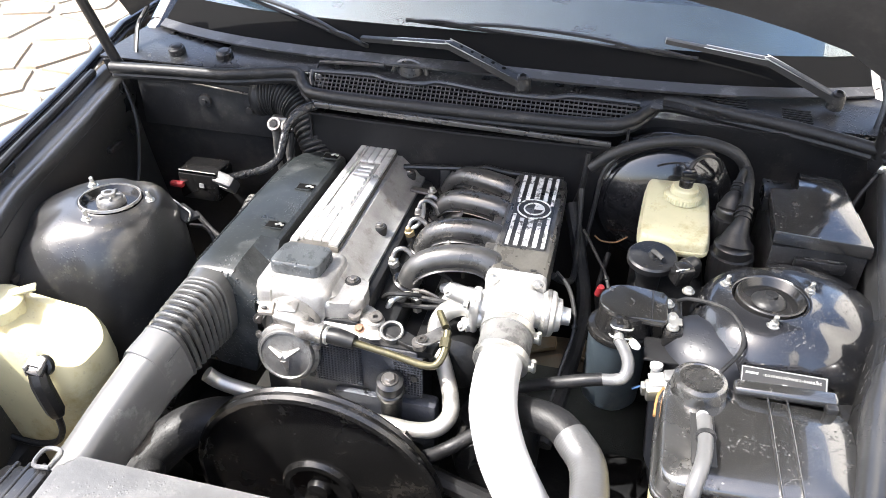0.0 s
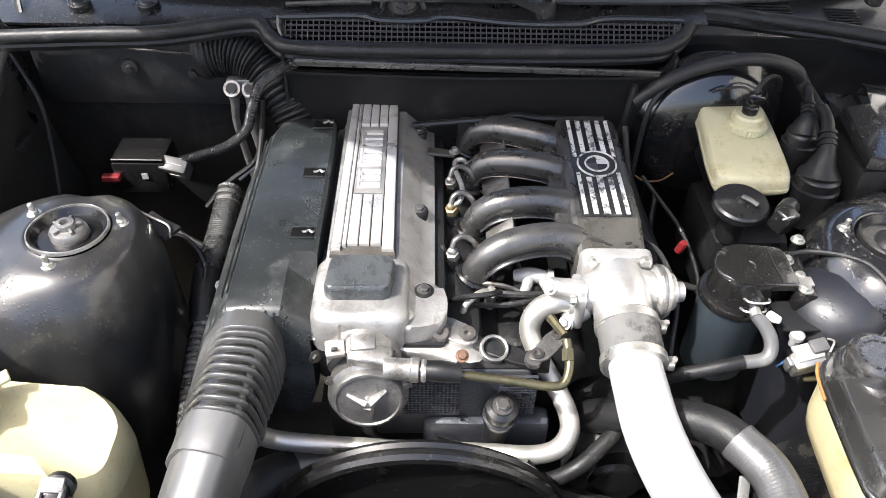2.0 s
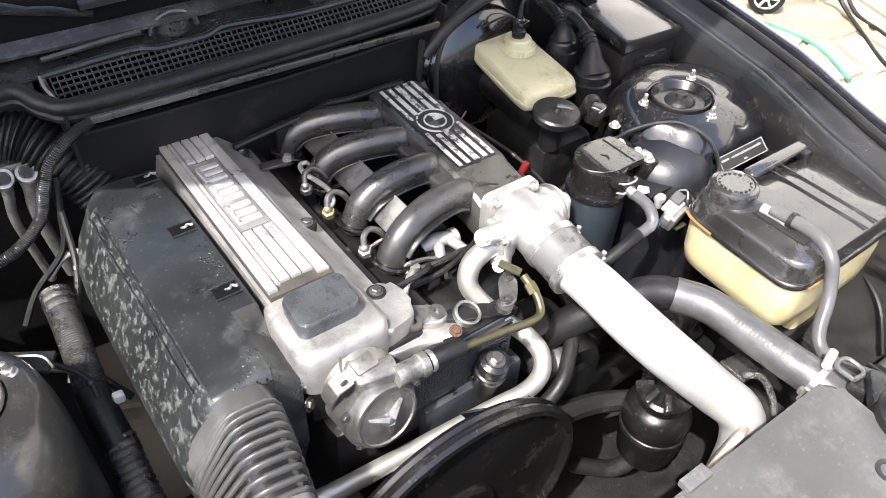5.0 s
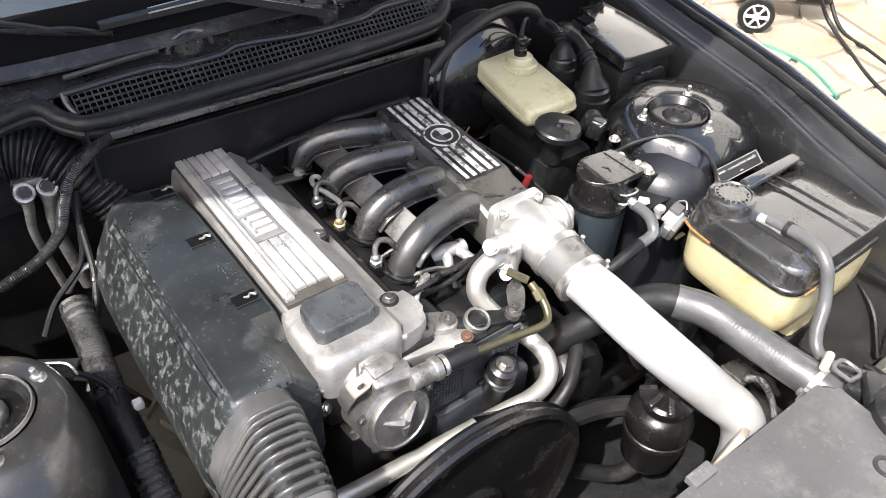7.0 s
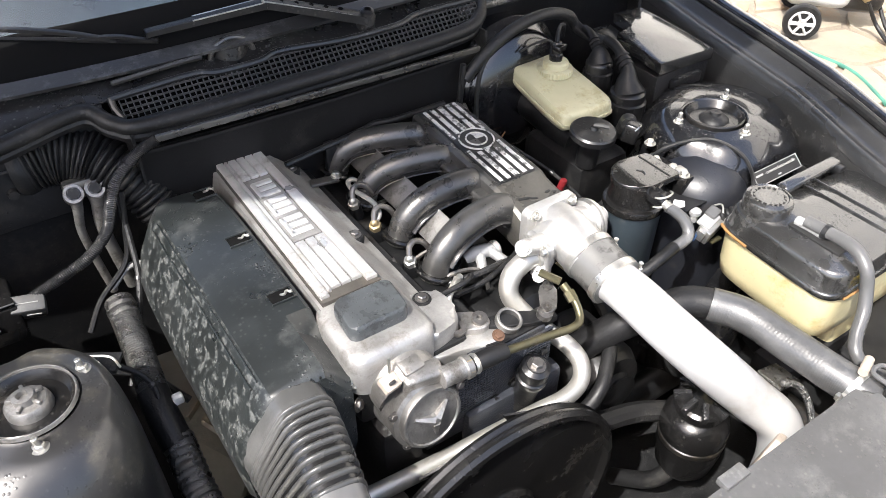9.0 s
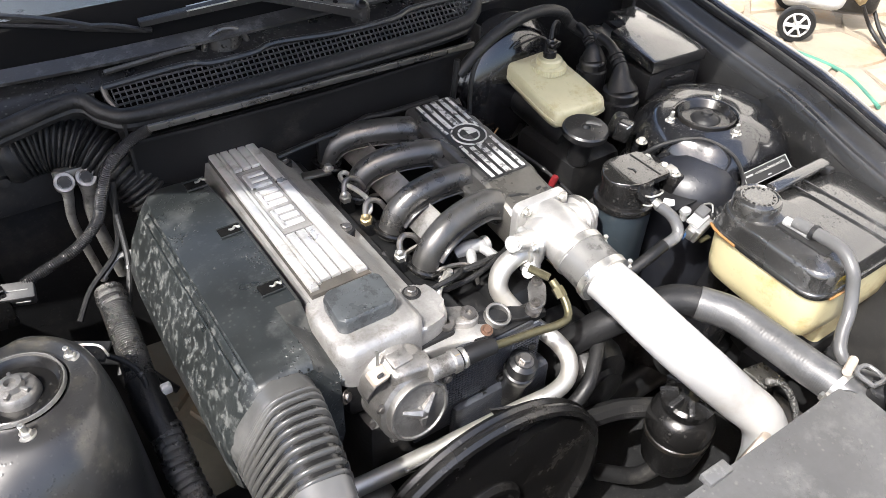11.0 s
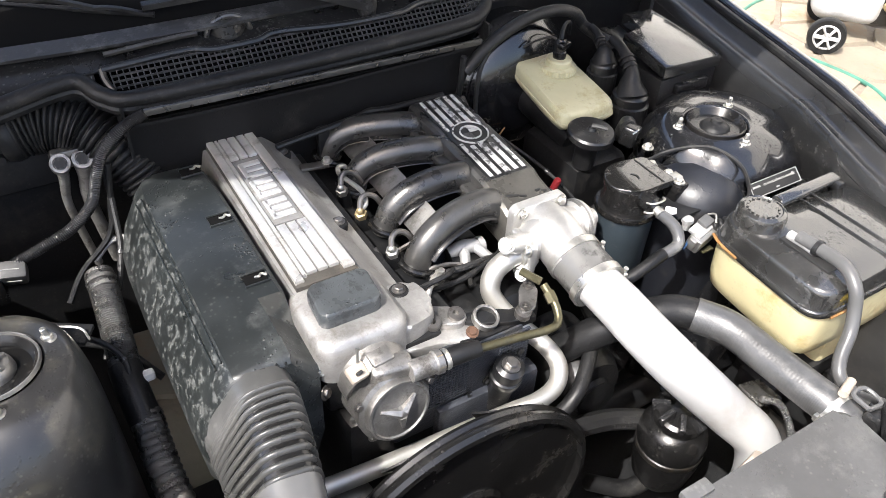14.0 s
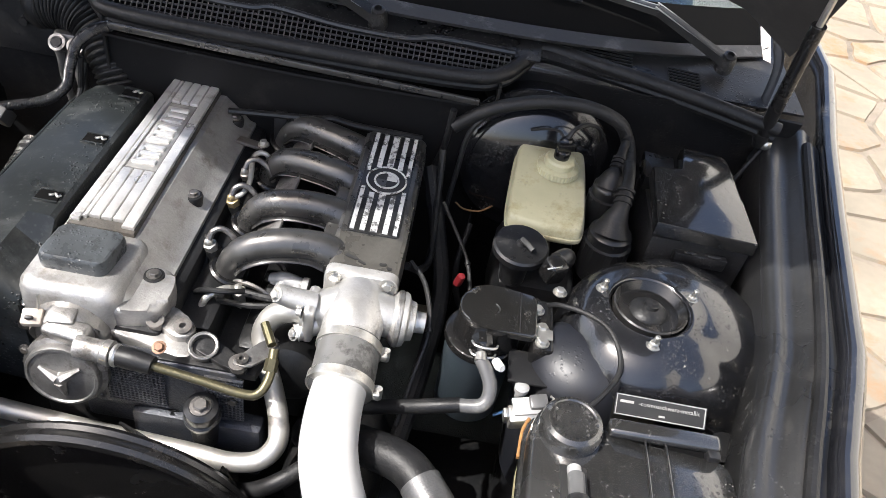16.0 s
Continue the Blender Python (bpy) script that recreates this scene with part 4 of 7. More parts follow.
part("clip_pin", tube(B(), [(-0.178, 0.852, 0.812), (-0.176, 0.856, 0.838)], 0.002, 6, 2), STEEL, vp)
for dx, dy, dz in ((-0.045, 0.0, 0.02), (0.046, -0.004, 0.02), (-0.03, -0.004, -0.042), (0.036, -0.004, -0.034)):
    part("pump_bolt", bolt(B(), C + Vector((dx, dy + 0.010, dz)), 0.0045, 0.005, ax), DARKSTEEL, vp)

vl = thing("vacuum_line", (-0.03, 0.82, 0.79), "olive vacuum pipe with a black rubber sleeve and banjo end", "pipe")
part("outlet", lathe(B(), [(0.013, 0), (0.013, 0.03), (0.015, 0.032), (0.015, 0.040), (0.011, 0.042)], (-0.125, 0.826, 0.80), (1, -0.05, -0.02), 18), PUMPALU, vl)
part("brass_nut", lathe(B(), [(0.0145, 0), (0.0145, 0.007)], (-0.092, 0.824, 0.80), (1, -0.05, -0.02), 6), BRASS, vl)
part("sleeve", tube(B(), [(-0.084, 0.823, 0.80), (-0.06, 0.82, 0.802), (-0.036, 0.817, 0.801)], [0.0115, 0.0125, 0.0105], 14, 5), RUBBER, vl)
part("sleeve_clip", lathe(B(), [(0.0125, -0.003), (0.0135, 0), (0.0125, 0.003)], (-0.079, 0.8225, 0.80), (1, -0.05, 0), 20), STEEL, vl)
part("pipe", tube(B(), [(-0.04, 0.817, 0.801), (0.02, 0.814, 0.793), (0.066, 0.811, 0.787), (0.083, 0.815, 0.789), (0.09, 0.832, 0.80), (0.088, 0.858, 0.815)], 0.0055, 12, 7), OLIVE, vl)
part("union_nut", lathe(B(), [(0.0078, -0.007), (0.0078, 0.007)], (0.089, 0.842, 0.806), (0, 0.8, 0.5), 6), OLIVE, vl)
part("copper_bolt", bolt(B(), (-0.035, 0.835, 0.811), 0.0055, 0.005, (0, -0.4, 1)), COPPER, vl)
part("upper_stub", tube(B(), [(0.07, 0.885, 0.825), (0.085, 0.86, 0.82)], 0.0055, 8, 2), OLIVE, vl)
sb = part("stub_bracket", slab(B(), soften([(0.040, 0.842), (0.062, 0.838), (0.076, 0.852), (0.092, 0.872), (0.084, 0.888), (0.070, 0.884), (0.056, 0.864)], 1), 0.796, 0.799, 0.001), PUMPDARK, vl, "dark steel bracket lug")
for p in ((0.081, 0.878, 0.800), (0.054, 0.848, 0.800)):
    part("lug_eye", lathe(B(), [(0.0035, -0.001), (0.0075, -0.001), (0.0075, 0.003), (0.0035, 0.003), (0.0035, -0.001)], p, (0, -0.1, 1), 16), DARKSTEEL, sb)

sn = thing("oil_sensor", (0.013, 0.825, 0.68), "black capped sensor with a hex bolt in its top", "sensor")
part("body", lathe(B(), [(0.016, -0.05), (0.017, 0.0), (0.02, 0.006), (0.0215, 0.012), (0.0215, 0.018), (0.019, 0.02), (0.02, 0.026), (0.0195, 0.038), (0.014, 0.042), (0.012, 0.042)], (0.013, 0.822, 0.705), (0.05, -0.2, 1), 28), PLASTIC, sn)
part("hex_bolt", bolt(B(), (0.015, 0.8135, 0.746), 0.0085, 0.008, (0.05, -0.2, 1)), DARKSTEEL, sn)

# ---- intake manifold ----
im = thing("intake_manifold", (0.09, 1.13, 0.76), "grey coated intake manifold with four curved runners", "manifold")
pm = B()
rings = []
for y, hw, zt, zb in ((0.985, 0.044, 0.822, 0.765), (1.0, 0.046, 0.832, 0.765), (1.035, 0.047, 0.838, 0.77), (1.048, 0.048, 0.843, 0.775), (1.262, 0.047, 0.857, 0.80), (1.272, 0.044, 0.853, 0.805)):
    cx = 0.164
    rings.append([(cx + hw * u, y, zb + (zt - zb) * v) for u, v in ((-0.9, 0), (-1, 0.15), (-1, 0.75), (-0.96, 0.93), (-0.85, 1), (0.85, 1), (0.96, 0.93), (1, 0.75), (1, 0.15), (0.9, 0))])
skin(pm, rings)
plenum = part("plenum", pm, MANIFOLD, im, "grey plenum box", 30)
plenum.data.materials.append(PLENUMDUST)
for f in plenum.data.polygons:
    if f.center.y + BASE[plenum.name].y < 1.045:
        f.material_index = 1
for x, y, w, h, a in ((0.146, 1.012, 0.020, 0.0055, -0.3), (0.160, 1.006, 0.012, 0.004, -0.45), (0.187, 1.008, 0.010, 0.005, 0.1), (0.196, 1.003, 0.007, 0.005, -0.2)):
    mark = B()
    slab(mark, soften([(x + u * math.cos(a) - v * math.sin(a), y + u * math.sin(a) + v * math.cos(a)) for u, v in ((-w / 2, -h / 3), (-w / 6, -h / 2), (w / 2, -h / 4), (w / 2.4, h / 2), (0, h / 3), (-w / 2.2, h / 2))], 1), 0.8318, 0.8330, 0, tilt=lambda px_, py_: (py_ - 1.0) * 0.17)
    part("worn_mark", mark, INKBLACK, im, "black worn mark in the coating")
# each runner: where it leaves the plenum and where its foot stands
RUN = ((1.247, 1.296), (1.175, 1.206), (1.098, 1.100), (1.026, 1.009))
for yb, ya in RUN:
    top = 0.849 + (yb - 1.02) * 0.033
    path, radii = [], []
    for x, k, drop, r in ((0.140, 0.0, 0.020, 0.027), (0.124, 0.0, 0.010, 0.0255), (0.110, 0.02, 0.003, 0.0222), (0.092, 0.1, 0.0, 0.0202), (0.062, 0.33, 0.0, 0.0196), (0.034, 0.62, 0.005, 0.0194), (0.013, 0.85, 0.015, 0.0194), (-0.001, 0.97, 0.029, 0.0195), (-0.009, 1.0, 0.046, 0.0196), (-0.013, 1.0, 0.064, 0.0196)):
        y = yb + (ya - yb) * k
        path.append((x, y, top - drop - r))
        radii.append(r)
    part("runner", tube(B(), path, radii, 30, 6), MANIFOLD, im)
    # Lip of the same casting in black: shade under the runner put into colour.
    part("runner_lip", tube(B(), [(x, y, z - 0.011) for x, y, z in path[2:8]], [r + 0.0062 for r in radii[2:8]], 24, 6, sect=[(math.cos(radians(15 * k)), 0.16 * math.sin(radians(15 * k))) for k in range(24)]), FANBLACK, im, "casting lip, black for the shaded gap under the runner")
    part("foot_gasket", lathe(B(), [(0.018, -0.004), (0.0238, -0.0045), (0.0264, -0.0025), (0.0264, 0.0005), (0.0238, 0.003), (0.018, 0.003)], (-0.0125, ya, top - 0.075), (0.35, 0, 1), 36, (1.0, 1.05)), FANBLACK, im, "black gasket round the runner foot")
part("plenum_web", box(B(), (0.114, 1.136, 0.819), (0.03, 0.25, 0.022), 0.005, Euler((radians(2), 0, 0)).to_matrix(), 3), MANIFOLD, im)
for y0, y1 in ((1.268, 1.222), (1.182, 1.117), (1.083, 1.034)):
    part("runner_web", box(B(), (0.024, (y0 + y1) / 2, 0.804 + (y0 - 1.08) * 0.04), (0.046, y0 - y1 + 0.02, 0.004), 0.0012, Euler((0, radians(-40), 0)).to_matrix()), PUMPALU, im, "pale flat plate between two runners")


def ph(x, y):
    return (y - 1.155) * 0.065


cov = B()
slab(cov, rounded(0.13, 0.199, 1.05, 1.262, 0.004, 2), 0.8475, 0.852, 0.0012, 2, tilt=ph)
cover = part("badge_plate", cov, PLASTIC, im, "black cover plate with worn silver stripes")
for y0, y1 in ((1.053, 1.128), (1.184, 1.260)):
    for k, (x0, x1) in enumerate(((0.1335, 0.139), (0.1465, 0.1535), (0.1605, 0.1695), (0.1765, 0.1835), (0.1905, 0.196))):
        ya, yb = y0, y1
        d = 0.010 if k in (0, 4) else 0.0
        if y0 < 1.1:
            yb += d
        else:
            ya -= d
        b = B()
        slab(b, [(x0, ya), (x1, ya), (x1, yb), (x0, yb)], 0.852, 0.8532, 0, tilt=ph)
        part("silver_stripe", b, STRIPE, cover)
em = B()
lathe(em, [(0.0285, 0), (0.0285, 0.0022), (0.0265, 0.0026), (0.0262, 0.0014), (0.001, 0.0014)], (0.1655, 1.1565, 0.8522), (0, -0.065, 1), 40)
emb = part("badge_disc", em, INKBLACK, cover)
for r in (0.0275, 0.0165):
    part("badge_ring", lathe(B(), [(r - 0.0013, 0.0012), (r - 0.001, 0.003), (r + 0.001, 0.003), (r + 0.0013, 0.0012), (r - 0.0013, 0.0012)], (0.1655, 1.1565, 0.8522), (0, -0.065, 1), 40), STRIPE, emb)
for q in (0, 2):
    b = B()
    cx, cy = 0.1655, 1.1565
    pts = [(cx, cy)] + [(cx + 0.0145 * math.cos(radians(90 * q + 15 * k)), cy + 0.0145 * math.sin(radians(90 * q + 15 * k))) for k in range(7)]
    slab(b, pts, 0.8536, 0.8546, 0, tilt=ph)
    part("badge_quarter", b, MANIFOLD if q else STRIPE, emb)

# throttle and recirculation valve body
tb = thing("throttle_body", (0.165, 0.94, 0.80), "bright cast alloy throttle body with recirculation valve", "throttle")
fl = B()
rings = []
for y, s in ((0.985, 1), (0.972, 1), (0.970, 0.96)):
    rings.append([(0.165 + x * s, y, 0.812 + z * s) for x, z in rounded(-0.046, 0.046, -0.034, 0.033, 0.012, 4)])
skin(fl, rings)
part("flange", fl, ALU, tb)
for x, z in ((0.132, 0.836), (0.198, 0.837), (0.132, 0.787), (0.198, 0.787)):
    part("flange_bolt", bolt(B(), (x, 0.97, z), 0.0065, 0.006, (0, -1, 0.05)), STEEL, tb)
part("bore", tube(B(), [(0.166, 0.975, 0.809), (0.167, 0.94, 0.81), (0.166, 0.905, 0.803), (0.164, 0.885, 0.798)], [0.034, 0.037, 0.036, 0.0345], 32, 5), ALU, tb)
part("shoulder", tube(B(), [(0.125, 0.945, 0.80), (0.165, 0.945, 0.815), (0.21, 0.95, 0.803)], [0.026, 0.028, 0.026], 20, 4), ALU, tb)
part("valve_can", lathe(B(), [(0.028, 0), (0.034, 0.006), (0.035, 0.016), (0.033, 0.02), (0.026, 0.023), (0.024, 0.03), (0.014, 0.032), (0.013, 0.044), (0.001, 0.046)], (0.208, 0.953, 0.80), (1, 0.05, -0.05), 32), ALU, tb)
part("side_flange", box(B(), (0.113, 0.935, 0.80), (0.014, 0.05, 0.056), 0.006, None, 3), ALU, tb)
for dy, dz in ((-0.02, 0.022), (0.02, -0.022), (-0.022, -0.018)):
    part("flange_bolt", bolt(B(), (0.106, 0.935 + dy, 0.80 + dz), 0.0055, 0.007, (-1, 0, 0)), STEEL, tb)
lug = B()
for p, q in (((0.072, 0.925, 0.836), (0.115, 0.935, 0.818)), ((0.100, 0.918, 0.780), (0.122, 0.932, 0.790))):
    tube(lug, [p, q], [0.0115, 0.015], 16, 2)
part("flange_lug", lug, ALU, tb)
for p in ((0.0745, 0.921, 0.838), (0.098, 0.914, 0.782)):
    part("lug_bolt", bolt(B(), p, 0.0062, 0.006, (-0.55, -0.45, 0.5)), STEEL, tb)
part("can_cap", lathe(B(), [(0.0345, 0.0), (0.036, 0.002), (0.036, 0.006), (0.0345, 0.008)], (0.214, 0.953, 0.80), (1, 0.05, -0.05), 32), PUMPALU, tb)
part("rubber_sleeve", tube(B(), [(0.168, 0.90, 0.802), (0.169, 0.872, 0.797), (0.169, 0.838, 0.792)], 0.0375, 32, 4), SLEEVE, tb)
for y, z in ((0.893, 0.801), (0.843, 0.7925)):
    part("hose_clamp", clamp(B(), (0.1685, y, z), (0.04, 1, 0.2), 0.0378, 0.011), STEEL, tb)
fit = B()
tube(fit, [(0.044, 1.012, 0.768), (0.062, 1.008, 0.775), (0.088, 1.004, 0.772)], [0.009, 0.011, 0.010], 14, 4)
tube(fit, [(0.062, 1.008, 0.775), (0.058, 0.992, 0.770), (0.052, 0.982, 0.762)], [0.009, 0.0075, 0.007], 12, 4)
tube(fit, [(0.08, 1.005, 0.774), (0.084, 0.99, 0.772), (0.092, 0.98, 0.764)], [0.0085, 0.0075, 0.0075], 12, 4)
lathe(fit, [(0.0125, -0.004), (0.013, 0.0), (0.0125, 0.004), (0.006, 0.005)], (0.09, 1.004, 0.772), (1, 0, 0), 16)
part("drum_body", lathe(B(), [(0.024, -0.05), (0.027, -0.046), (0.027, 0.0), (0.024, 0.006), (0.012, 0.008)], (0.064, 1.0, 0.758), (0.1, -0.35, 1), 28), FANBLACK, tb, "glossy black drum under the fitting")
part("branch_fitting", fit, OXIDE, tb, "pale branched alloy fitting")

wp = thing("charge_air_pipe", (0.2, 0.70, 0.66), "thick silver-white charge air pipe bending down to the radiator", "pipe")
WP = [(0.169, 0.848, 0.793), (0.169, 0.80, 0.792), (0.175, 0.755, 0.780), (0.196, 0.712, 0.752), (0.229, 0.68, 0.713), (0.266, 0.655, 0.67), (0.300, 0.622, 0.628), (0.307, 0.604, 0.57), (0.303, 0.60, 0.48)]
part("pipe", tube(B(), WP, [0.031, 0.0315, 0.032, 0.0325, 0.0325, 0.032, 0.0315, 0.031, 0.030], 32, 8), WHITEPIPE, wp)

part("stay_bracket", box(B(), (0.313, 0.748, 0.638), (0.016, 0.004, 0.075), 0.001, Euler((radians(-30), radians(12), 0.3)).to_matrix()), OXIDE, wp, "thin pale stay beside the pipe")

rp = thing("recirculation_pipe", (0.06, 0.86, 0.70), "bright bent steel recirculation pipe across the engine front", "pipe")
part("pipe", tube(B(), [(0.108, 0.933, 0.802), (0.088, 0.934, 0.80), (0.066, 0.934, 0.784), (0.056, 0.924, 0.762), (0.064, 0.904, 0.742), (0.082, 0.875, 0.722), (0.098, 0.842, 0.708), (0.103, 0.818, 0.692), (0.088, 0.80, 0.679), (0.055, 0.793, 0.674), (0.0, 0.80, 0.668), (-0.12, 0.814, 0.655), (-0.215, 0.816, 0.662), (-0.262, 0.815, 0.672), (-0.280, 0.81, 0.69)], [0.0135, 0.0145, 0.0145, 0.0135, 0.0125, 0.0125, 0.0125, 0.0125, 0.012, 0.012, 0.012, 0.012, 0.012, 0.012], 16, 8), BRIGHT, rp)
part("collar", lathe(B(), [(0.0155, -0.006), (0.017, 0), (0.0155, 0.006)], (0.105, 0.932, 0.8005), (1, 0.2, 0), 20), BRIGHT, rp)

# injector lines along the head
for k, ya in enumerate((1.183, 1.119, 1.024)):
    il = thing("injector_line", (-0.04, ya, 0.76), "short steel injector line with a hex union nut", "fuel line", "injector lines on the head")
    nut = (-0.042, ya, 0.798)
    part("union_nut", lathe(B(), [(0.0075, -0.03), (0.0078, -0.008), (0.0092, -0.0075), (0.0092, 0.002), (0.0065, 0.003), (0.006, 0.008), (0.0035, 0.011), (0.001, 0.012)], nut, (-0.25, -0.2, 1), 6), BRASS if k == 1 else STEEL, il)
    part("line", tube(B(), [(-0.043, ya, 0.807), (-0.039, ya + 0.006, 0.817), (-0.028, ya + 0.010, 0.820), (-0.014, ya + 0.008, 0.812), (-0.002, ya + 0.004, 0.79)], 0.0042, 10, 7), DARKSTEEL, il)
    part("holder", lathe(B(), [(0.0105, -0.05), (0.0105, -0.012), (0.0085, -0.008)], nut, (-0.25, -0.2, 1), 12), DARK, il)
lk = thing("return_link", (-0.03, 1.155, 0.80), "bright bent steel return link between two injectors", "fuel line")
part("link", tube(B(), [(-0.012, 1.213, 0.80), (-0.022, 1.217, 0.814), (-0.034, 1.212, 0.816), (-0.036, 1.195, 0.814), (-0.030, 1.170, 0.814), (-0.026, 1.145, 0.813), (-0.030, 1.126, 0.808), (-0.040, 1.120, 0.804)], 0.0038, 10, 7), BRIGHT, lk)
gs = thing("glow_sensor", (0.009, 0.979, 0.75), "small steel glow sensor with a bent pipe", "sensor")
part("nut", lathe(B(), [(0.0075, -0.03), (0.0078, -0.006), (0.0095, -0.0055), (0.0095, 0.003), (0.006, 0.004), (0.005, 0.012), (0.001, 0.013)], (0.009, 0.979, 0.768), (0, -0.2, 1), 6), STEEL, gs)
part("pipe", tube(B(), [(0.006, 0.976, 0.774), (-0.006, 0.968, 0.780), (-0.024, 0.955, 0.774), (-0.032, 0.945, 0.755)], 0.0048, 10, 6), BRIGHT, gs)
part_ret = thing("return_hose", (-0.06, 1.0, 0.76), "thin black fuel return hose beside the valve cover", "hose")
part("hose", tube(B(), [(-0.055, 1.05, 0.79), (-0.05, 1.03, 0.77), (-0.052, 1.0, 0.74), (-0.05, 0.98, 0.75), (-0.03, 0.955, 0.785), (0.0, 0.95, 0.795), (0.02, 0.965, 0.785)], 0.0038, 8, 7), RUBBER, part_ret)
part("hose", tube(B(), [(-0.02, 0.965, 0.76), (0.03, 0.955, 0.772), (0.08, 0.965, 0.775), (0.12, 0.985, 0.77)], 0.004, 8, 7), RUBBER, part_ret)
gb = thing("glow_lug", (-0.06, 1.258, 0.79), "rusty stamped lug bracket beside the valve cover", "bracket")
part("lug", box(B(), (-0.055, 1.252, 0.803), (0.045, 0.016, 0.006), 0.002, Euler((0, 0, radians(-12))).to_matrix()), DARKSTEEL, gb)
part("lug_bolt", bolt(B(), (-0.035, 1.25, 0.806), 0.006, 0.008), STEEL, gb)
und = thing("injection_pump", (0.06, 1.05, 0.55), "dark injection pump and pipes below the intake runners", "pump")
pb = B()
box(pb, (0.075, 1.03, 0.66), (0.12, 0.22, 0.14), 0.02)
lathe(pb, [(0.045, -0.06), (0.05, 0.0), (0.045, 0.05), (0.03, 0.06), (0.001, 0.06)], (0.09, 0.96, 0.70), (0, -1, 0.1), 24)
part("body", pb, DARK, und)
for y in (0.97, 1.03, 1.1, 1.17):
    part("delivery_pipe", tube(B(), [(0.06, y, 0.72), (0.05, y + 0.01, 0.765), (0.01, y + 0.02, 0.775), (-0.03, y + 0.03, 0.755)], 0.0035, 6, 6), DARKSTEEL, und)

# ---- air filter box with its ribbed intake hose ----
ab = thing("air_filter_box", (-0.27, 1.1, 0.66), "weathered black plastic air filter box streaked with grey dirt", "air box")
body = B()
rings = []
for y, xl, top, notch, sh in ((0.872, 0.004, -0.006, 0.040, 0.93), (0.876, 0.002, -0.001, 0.036, 0.96), (0.882, 0.0, 0.002, 0.034, 0.99), (0.90, 0.0, 0.004, 0.034, 1), (0.945, 0.0, 0.004, 0.030, 1), (0.974, 0.0, 0.004, 0.0, 1), (1.10, 0.0, 0.004, 0.0, 1), (1.20, 0.002, 0.003, 0.0, 1), (1.25, 0.006, 0.0, 0.0, 0.98), (1.283, 0.014, -0.006, 0.0, 0.93), (1.303, 0.026, -0.014, 0.002, 0.85), (1.316, 0.042, -0.03, 0.004, 0.7)):
    mid = -0.275
    w = lambda x: mid + (x - mid) * (0.75 + 0.25 * sh)
    rings.append([(w(x), y, z) for x, z in (
        (-0.214 - xl * 0.3, 0.70), (-0.214 - xl * 0.3, 0.838 + top - notch), (-0.219 - xl * 0.3, 0.842 + top - notch), (-0.246 - xl * 0.3, 0.843 + top), (-0.288 + xl * 0.3, 0.843 + top), (-0.310 + xl * 0.5, 0.839 + top), (-0.322 + xl * 0.6, 0.826 + top), (-0.353 + xl, 0.772), (-0.361 + xl, 0.745), (-0.356 + xl, 0.69), (-0.31, 0.66), (-0.23, 0.65))])
skin(body, rings)
airbox = part("box_body", body, BOXBLACK, ab, "", 28)
airbox.data.materials.append(BOXSIDE)
for f in airbox.data.polygons:
    if f.center.x + BASE[airbox.name].x < -0.312:
        f.material_index = 1
for dx in (0.0, 0.008):
    part("seam_rib", tube(B(), [(-0.3135 - dx, 0.905, 0.8405 - dx * 1.0), (-0.3135 - dx, 1.1, 0.8405 - dx * 1.0), (-0.3125 - dx, 1.24, 0.838 - dx * 1.0)], 0.0012, 6, 4), BOXBLACK, airbox)
for y in (1.007, 1.136, 1.262):
    # Black block on the lid: the slot's inner shade put into colour.
    part("slot", box(B(), (-0.2365, y, 0.8474 - (0.0022 if y > 1.2 else 0)), (0.028, 0.018, 0.0022), 0.0005), SHADEBLACK, airbox)
    for s in (-1, 1):
        part("slot_rim", box(B(), (-0.2365, y + s * 0.0105, 0.8482 - (0.0022 if y > 1.2 else 0)), (0.031, 0.002, 0.003), 0.0005), BOXBLACK, airbox)
    part("wire_clip", tube(B(), [(-0.236, y + 0.002, 0.848), (-0.232, y - 0.002, 0.8508), (-0.228, y + 0.002, 0.8508), (-0.224, y - 0.002, 0.8505), (-0.222, y + 0.002, 0.849)], 0.0017, 6, 4), STEEL, airbox)
part("latch", tube(B(), [(-0.214, 0.898, 0.818), (-0.203, 0.893, 0.820), (-0.201, 0.884, 0.808), (-0.205, 0.878, 0.795), (-0.213, 0.877, 0.792), (-0.213, 0.884, 0.806)], 0.0024, 8, 5), STEEL, airbox)
part("side_bolt", bolt(B(), (-0.212, 0.872, 0.765), 0.0065, 0.006, (0.6, -0.8, 0.2)), DARKSTEEL, airbox)

ih = thing("intake_hose", (-0.3, 0.72, 0.70), "grey ribbed intake hose running from the filter box to the nose", "hose")
# the collar runs from the outline of the box end to the section of the hose
END = soften([(-0.247, 0.840), (-0.285, 0.8445), (-0.308, 0.8405), (-0.3215, 0.825), (-0.353, 0.772), (-0.359, 0.742), (-0.345, 0.71), (-0.26, 0.725), (-0.245, 0.74)], 2)


def to_edge(out, c, a, b):
    """How far the ray from c along a, b runs to the outline."""
    best = 0.04
    for p, q in zip(out, out[1:] + out[:1]):
        ex, ez = q[0] - p[0], q[1] - p[1]
        det = b * ex - a * ez
        if abs(det) < 1e-9:
            continue
        dx, dz = p[0] - c[0], p[1] - c[1]
        s, k = (dz * ex - dx * ez) / det, (a * dz - b * dx) / det
        if s > 0 and -1e-6 <= k <= 1 + 1e-6:
            best = s
    return best


